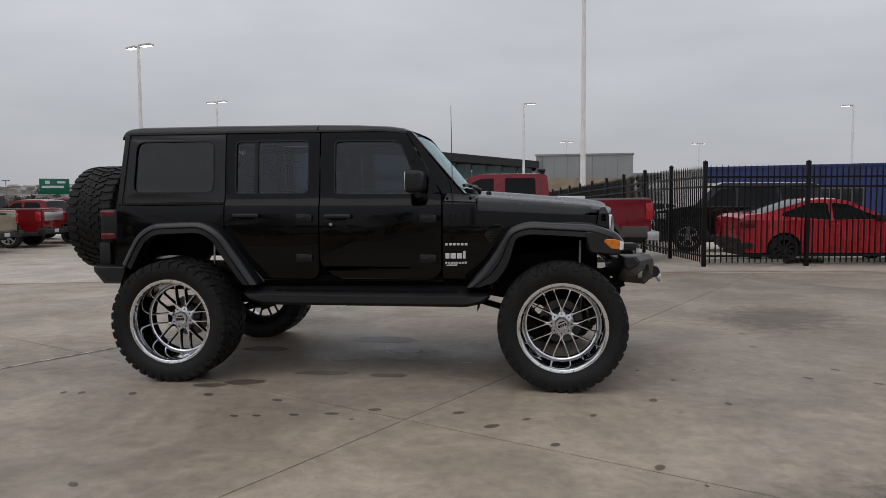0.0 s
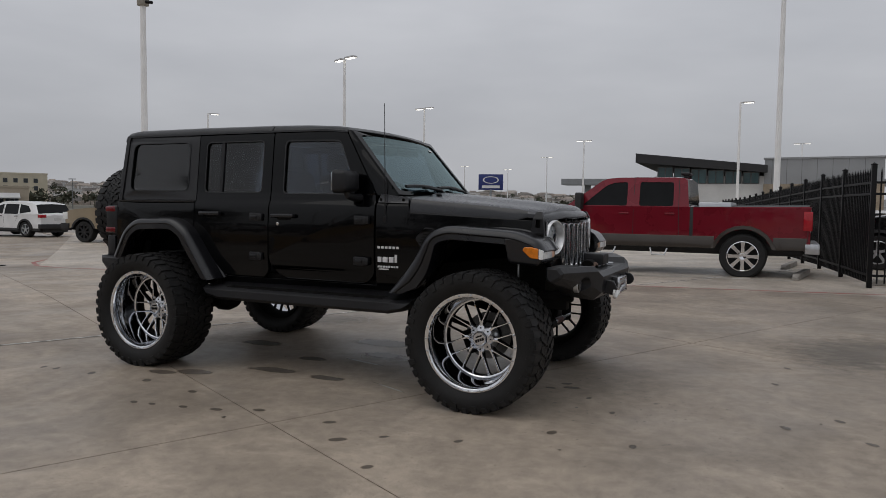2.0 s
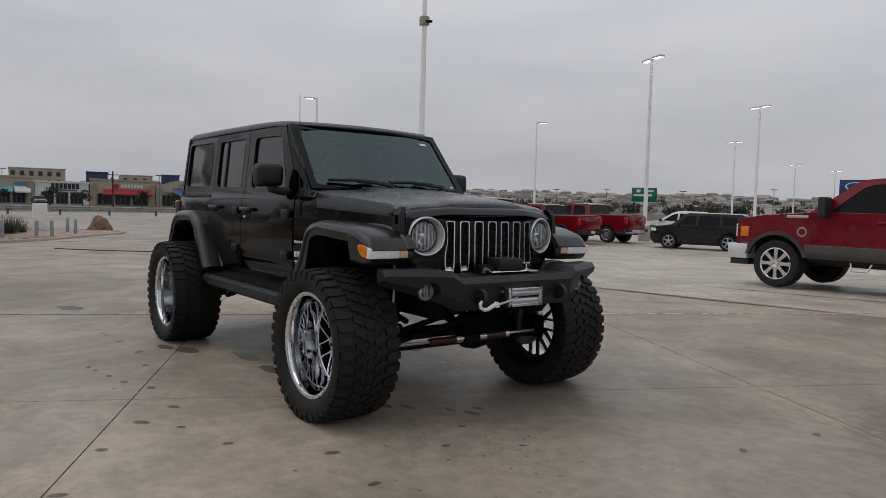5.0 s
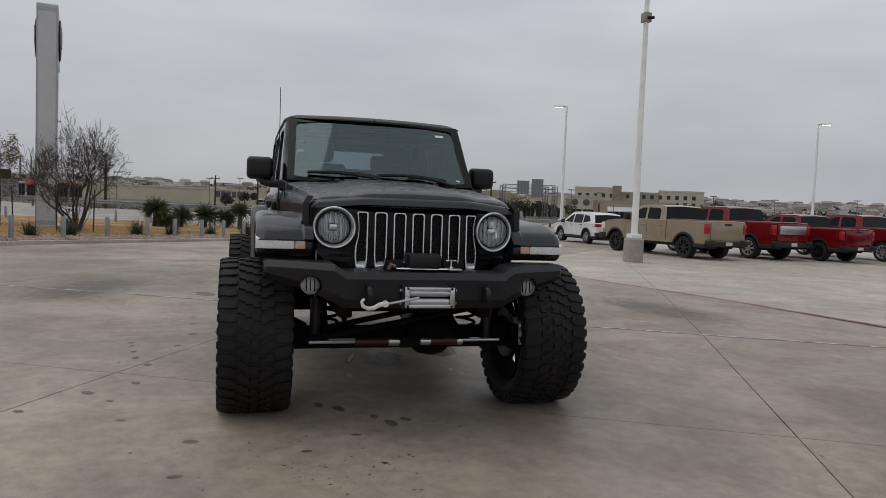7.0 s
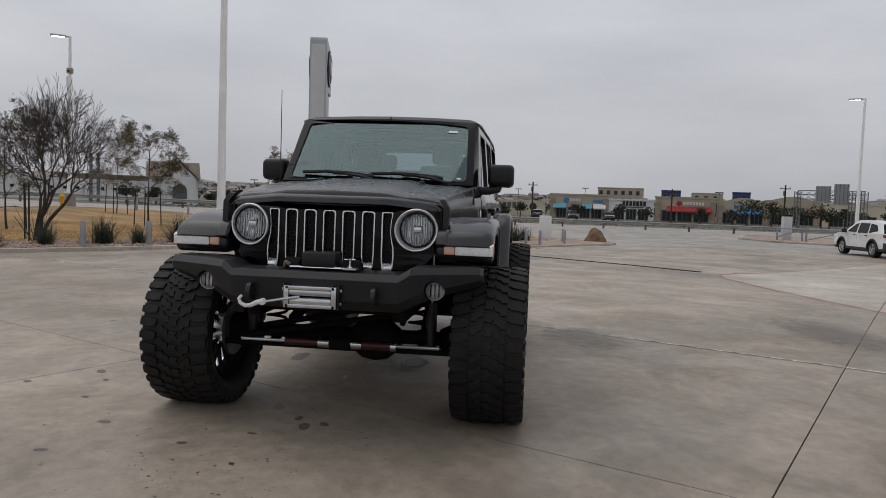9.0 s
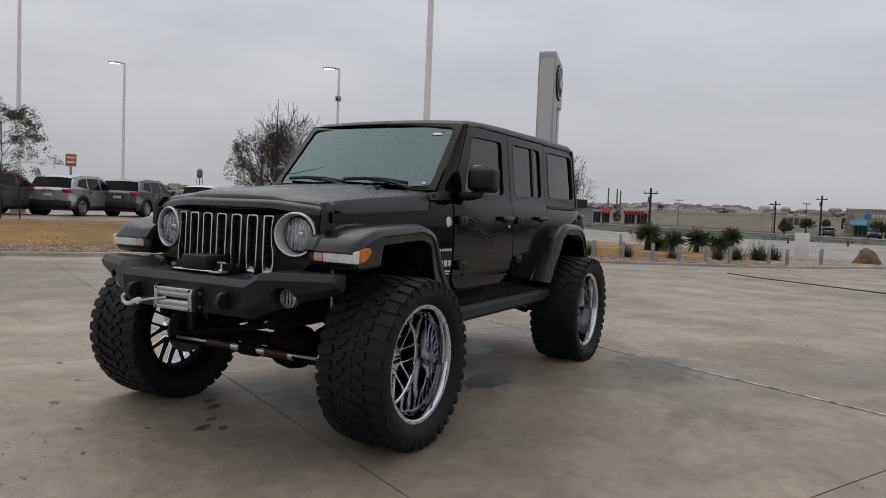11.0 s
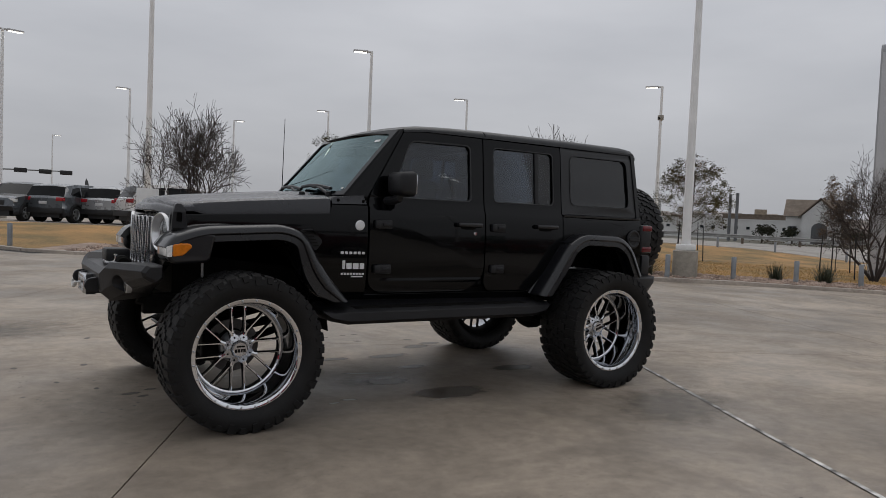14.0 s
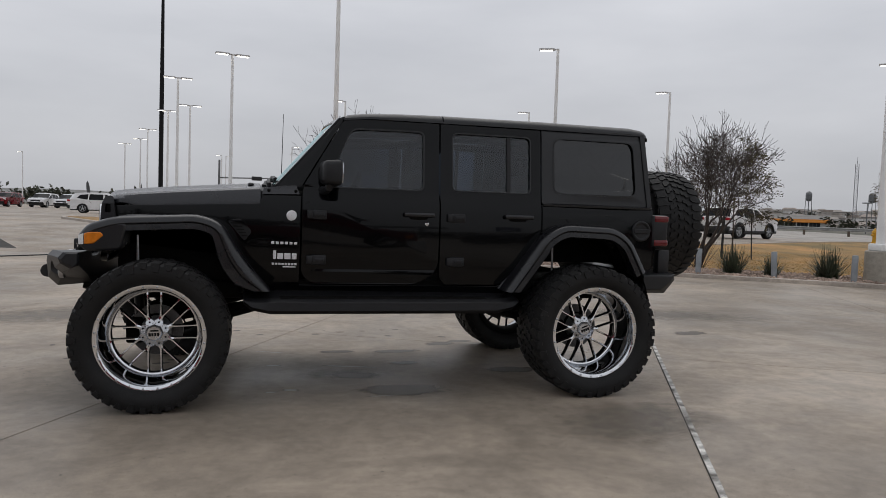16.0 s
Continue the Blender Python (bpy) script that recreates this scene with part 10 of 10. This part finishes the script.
def ridge(a):
    base = 14.5 if 95 < a % 360 < 235 else 9.0
    base += 2.0 * math.exp(-((a % 360 - 150) / 22.0) ** 2)
    return base + 1.8 * math.sin(radians(a) * 5 + HA[0]) + 1.3 * math.sin(radians(a) * 11 + HA[1]) + 0.7 * math.sin(radians(a) * 27 + HA[2])


def land(a, d):
    """Ground level of the far land at a bearing and a distance."""
    t = min(1.0, max(0.0, (d - 330) / 470.0))
    return -0.9 + (ridge(a) + 0.9) * t * t * (3 - 2 * t)


vs, fs = [], []
NA, ds = 240, (330, 420, 500, 580, 660, 740, 800, 900)
for i in range(NA):
    a = 360.0 * i / NA
    for d in ds:
        z = land(a, min(d, 800)) - (0 if d <= 800 else 6)
        vs.append((d * math.cos(radians(a)), d * math.sin(radians(a)), z + hr.uniform(-0.3, 0.3) * (d > 340)))
nd = len(ds)
for i in range(NA):
    j = (i + 1) % NA
    for k in range(nd - 1):
        fs.append((i * nd + k, j * nd + k, j * nd + k + 1, i * nd + k + 1))
M_HILL = mat("winter_woodland_hillside", (0.22, 0.215, 0.205), 1.0, scale=0.02, fine=0.5, fscale=0.16, other=(0.15, 0.152, 0.145))
hill = mesh_part("far_hills", vs, fs, M_HILL, None)
tagged(hill, "low wooded hills on the horizon", "hills", kind="structure")
bv, bf, rv, rf = [], [], [], []
for _ in range(2400):
    a, d = hr.uniform(92, 238), 320 + 430 * hr.random() ** 0.8
    if d < 300 and 150 < a < 160:
        continue
    x, y, z = d * math.cos(radians(a)), d * math.sin(radians(a)), land(a, d) - 0.5
    w, l, hh = hr.uniform(2.0, 4), hr.uniform(2, 6), hr.uniform(1.6, 3.2)
    q = radians(a) + hr.gauss(0, 0.3)
    c, s = math.cos(q), math.sin(q)
    i = len(bv)
    for zz in (z, z + hh):
        for dx, dy in ((-w, -l), (w, -l), (w, l), (-w, l)):
            bv.append((x + dx * c - dy * s, y + dx * s + dy * c, zz))
    bf += [(i, i + 1, i + 5, i + 4), (i + 1, i + 2, i + 6, i + 5), (i + 2, i + 3, i + 7, i + 6), (i + 3, i, i + 4, i + 7), (i + 4, i + 5, i + 6, i + 7)]
    if hr.random() < 0.3:
        i = len(rv)
        e = 1.07
        for dx, dy, dz in ((-w * e, -l * e, hh + 0.02), (w * e, -l * e, hh + 0.02), (w * e, l * e, hh + 0.02), (-w * e, l * e, hh + 0.02), (0, -l * e * 0.7, hh + 1.6), (0, l * e * 0.7, hh + 1.6)):
            rv.append((x + dx * c - dy * s, y + dx * s + dy * c, z + dz))
        rf += [(i, i + 1, i + 4), (i + 2, i + 3, i + 5), (i + 1, i + 2, i + 5, i + 4), (i + 3, i, i + 4, i + 5)]
# wall tones carry the distance haze in their greyed colours
town = mesh_part("far_town", bv, bf, island_mat("far_walls", [(0.36, 0.33, 0.30), (0.52, 0.50, 0.48), (0.30, 0.27, 0.24), (0.34, 0.29, 0.25), (0.62, 0.60, 0.58), (0.25, 0.23, 0.215)]), None)
tagged(town, "scattered low houses and stores on the far slopes", "houses", kind="stuff")
roofs = mesh_part("far_roofs", rv, rf, island_mat("far_roof_tones", [(0.24, 0.21, 0.19), (0.32, 0.29, 0.26), (0.19, 0.17, 0.15), (0.36, 0.31, 0.27)]), None)
tagged(roofs, "brown and grey roofs of the far houses", "roofs", kind="stuff")


# far trees: crowns of many leaf clumps
def far_tree(lv, lf, tv, tf, x, y, z, h, w, rnd, n, s):
    stick(tv, tf, Vector((x, y, z)), Vector((x, y, z + h * 0.5)), 0.14, 0.07, 5)
    lobes = [(x + rnd.gauss(0, w * 0.28), y + rnd.gauss(0, w * 0.28), z + h * rnd.uniform(0.45, 0.8), w * rnd.uniform(0.28, 0.45)) for _ in range(6)]
    for _ in range(n):
        cx, cy, cz, r = rnd.choice(lobes)
        d = Vector((rnd.gauss(0, 1), rnd.gauss(0, 1), rnd.gauss(0, 1))).normalized() * r * rnd.uniform(0.6, 1.1)
        leaf(lv, lf, Vector((cx, cy, max(z + 0.3, cz + d.z * 0.8))) + Vector((d.x, d.y, 0)), rnd, s * rnd.uniform(0.6, 1.3))


M_FARLEAF = island_mat("dark_evergreen_leaf", [(0.045, 0.052, 0.030), (0.060, 0.062, 0.038), (0.035, 0.042, 0.026), (0.075, 0.068, 0.045)])
SHOPTREES = ((-128.9, 9.4, 3.3), (-128.2, 16.6, 3.4), (-128.0, 21.5, 3.0), (-125.9, 30.5, 3.3), (-124.7, 35.6, 3.2), (-122.6, 42.6, 3.7), (-121.8, 45.2, 4.2), (-120.5, 48.7, 4.5), (-123.0, 50.9, 4.4), (-108.5, 33.5, 4.6), (-107.2, 36.6, 4.4), (-102.8, 45.2, 3.7), (-103.5, 47.6, 3.6), (-126.0, 62.0, 3.4), (-88.5, -55.2, 2.9), (-88.2, -50.6, 2.6), (-104.5, -45.4, 3.2), (-101.0, -62.5, 3.0), (-102.0, -49.0, 2.6), (-28.6, 75.0, 3.0), (-120, -1.0, 3.0), (-119, -4.0, 2.8), (-52.0, 88.0, 3.2), (-62.0, 101.0, 3.6))
for x, y, h in SHOPTREES:
    ob = thing("evergreen_tree", "small dark evergreen tree beside the far road", "tree", "evergreens along the far road", at=pose(x, y, height(x, y) - 0.3))
    lv, lf, tv, tf = [], [], [], []
    far_tree(lv, lf, tv, tf, 0, 0, 0, h, h * 0.62, hr, 420, 0.20)
    mesh_part("trunk", tv, tf, M_BARK, ob)
    mesh_part("crown", lv, lf, M_FARLEAF, ob)
lv, lf, tv, tf = [], [], [], []
for _ in range(620):
    a, d = hr.uniform(88, 245), 165 + 430 * hr.random() ** 0.9
    far_tree(lv, lf, tv, tf, d * math.cos(radians(a)), d * math.sin(radians(a)), land(a, d), hr.uniform(3.2, 5.6), hr.uniform(3, 5.5), hr, 70, 0.62)
for _ in range(120):
    a, d = hr.uniform(245, 330), 130 + 260 * hr.random()
    far_tree(lv, lf, tv, tf, d * math.cos(radians(a)), d * math.sin(radians(a)), 0.3, hr.uniform(3.0, 5.0), hr.uniform(3, 5), hr, 70, 0.55)
wood = mesh_part("far_woods", lv + tv, lf + [tuple(i + len(lv) for i in f) for f in tf], M_FARLEAF, None)
tagged(wood, "distant dark evergreen trees", "trees", kind="stuff")
# low scrub along the guardrail
lv, lf = [], []
for _ in range(46):
    t = hr.random()
    x, y = -62 - 10 * hr.random() - 20 * t, -46 + 100 * t
    for _ in range(60):
        leaf(lv, lf, Vector((x + hr.gauss(0, 0.7), y + hr.gauss(0, 0.9), height(x, y) + abs(hr.gauss(0, 0.28)))), hr, 0.11)
scrub = mesh_part("scrub", lv, lf, mat("dry_scrub", (0.13, 0.095, 0.06), 0.95, vary=0.5, scale=1.2, fine=0.3), None)
tagged(scrub, "low brown scrub along the road", "scrub", kind="stuff")
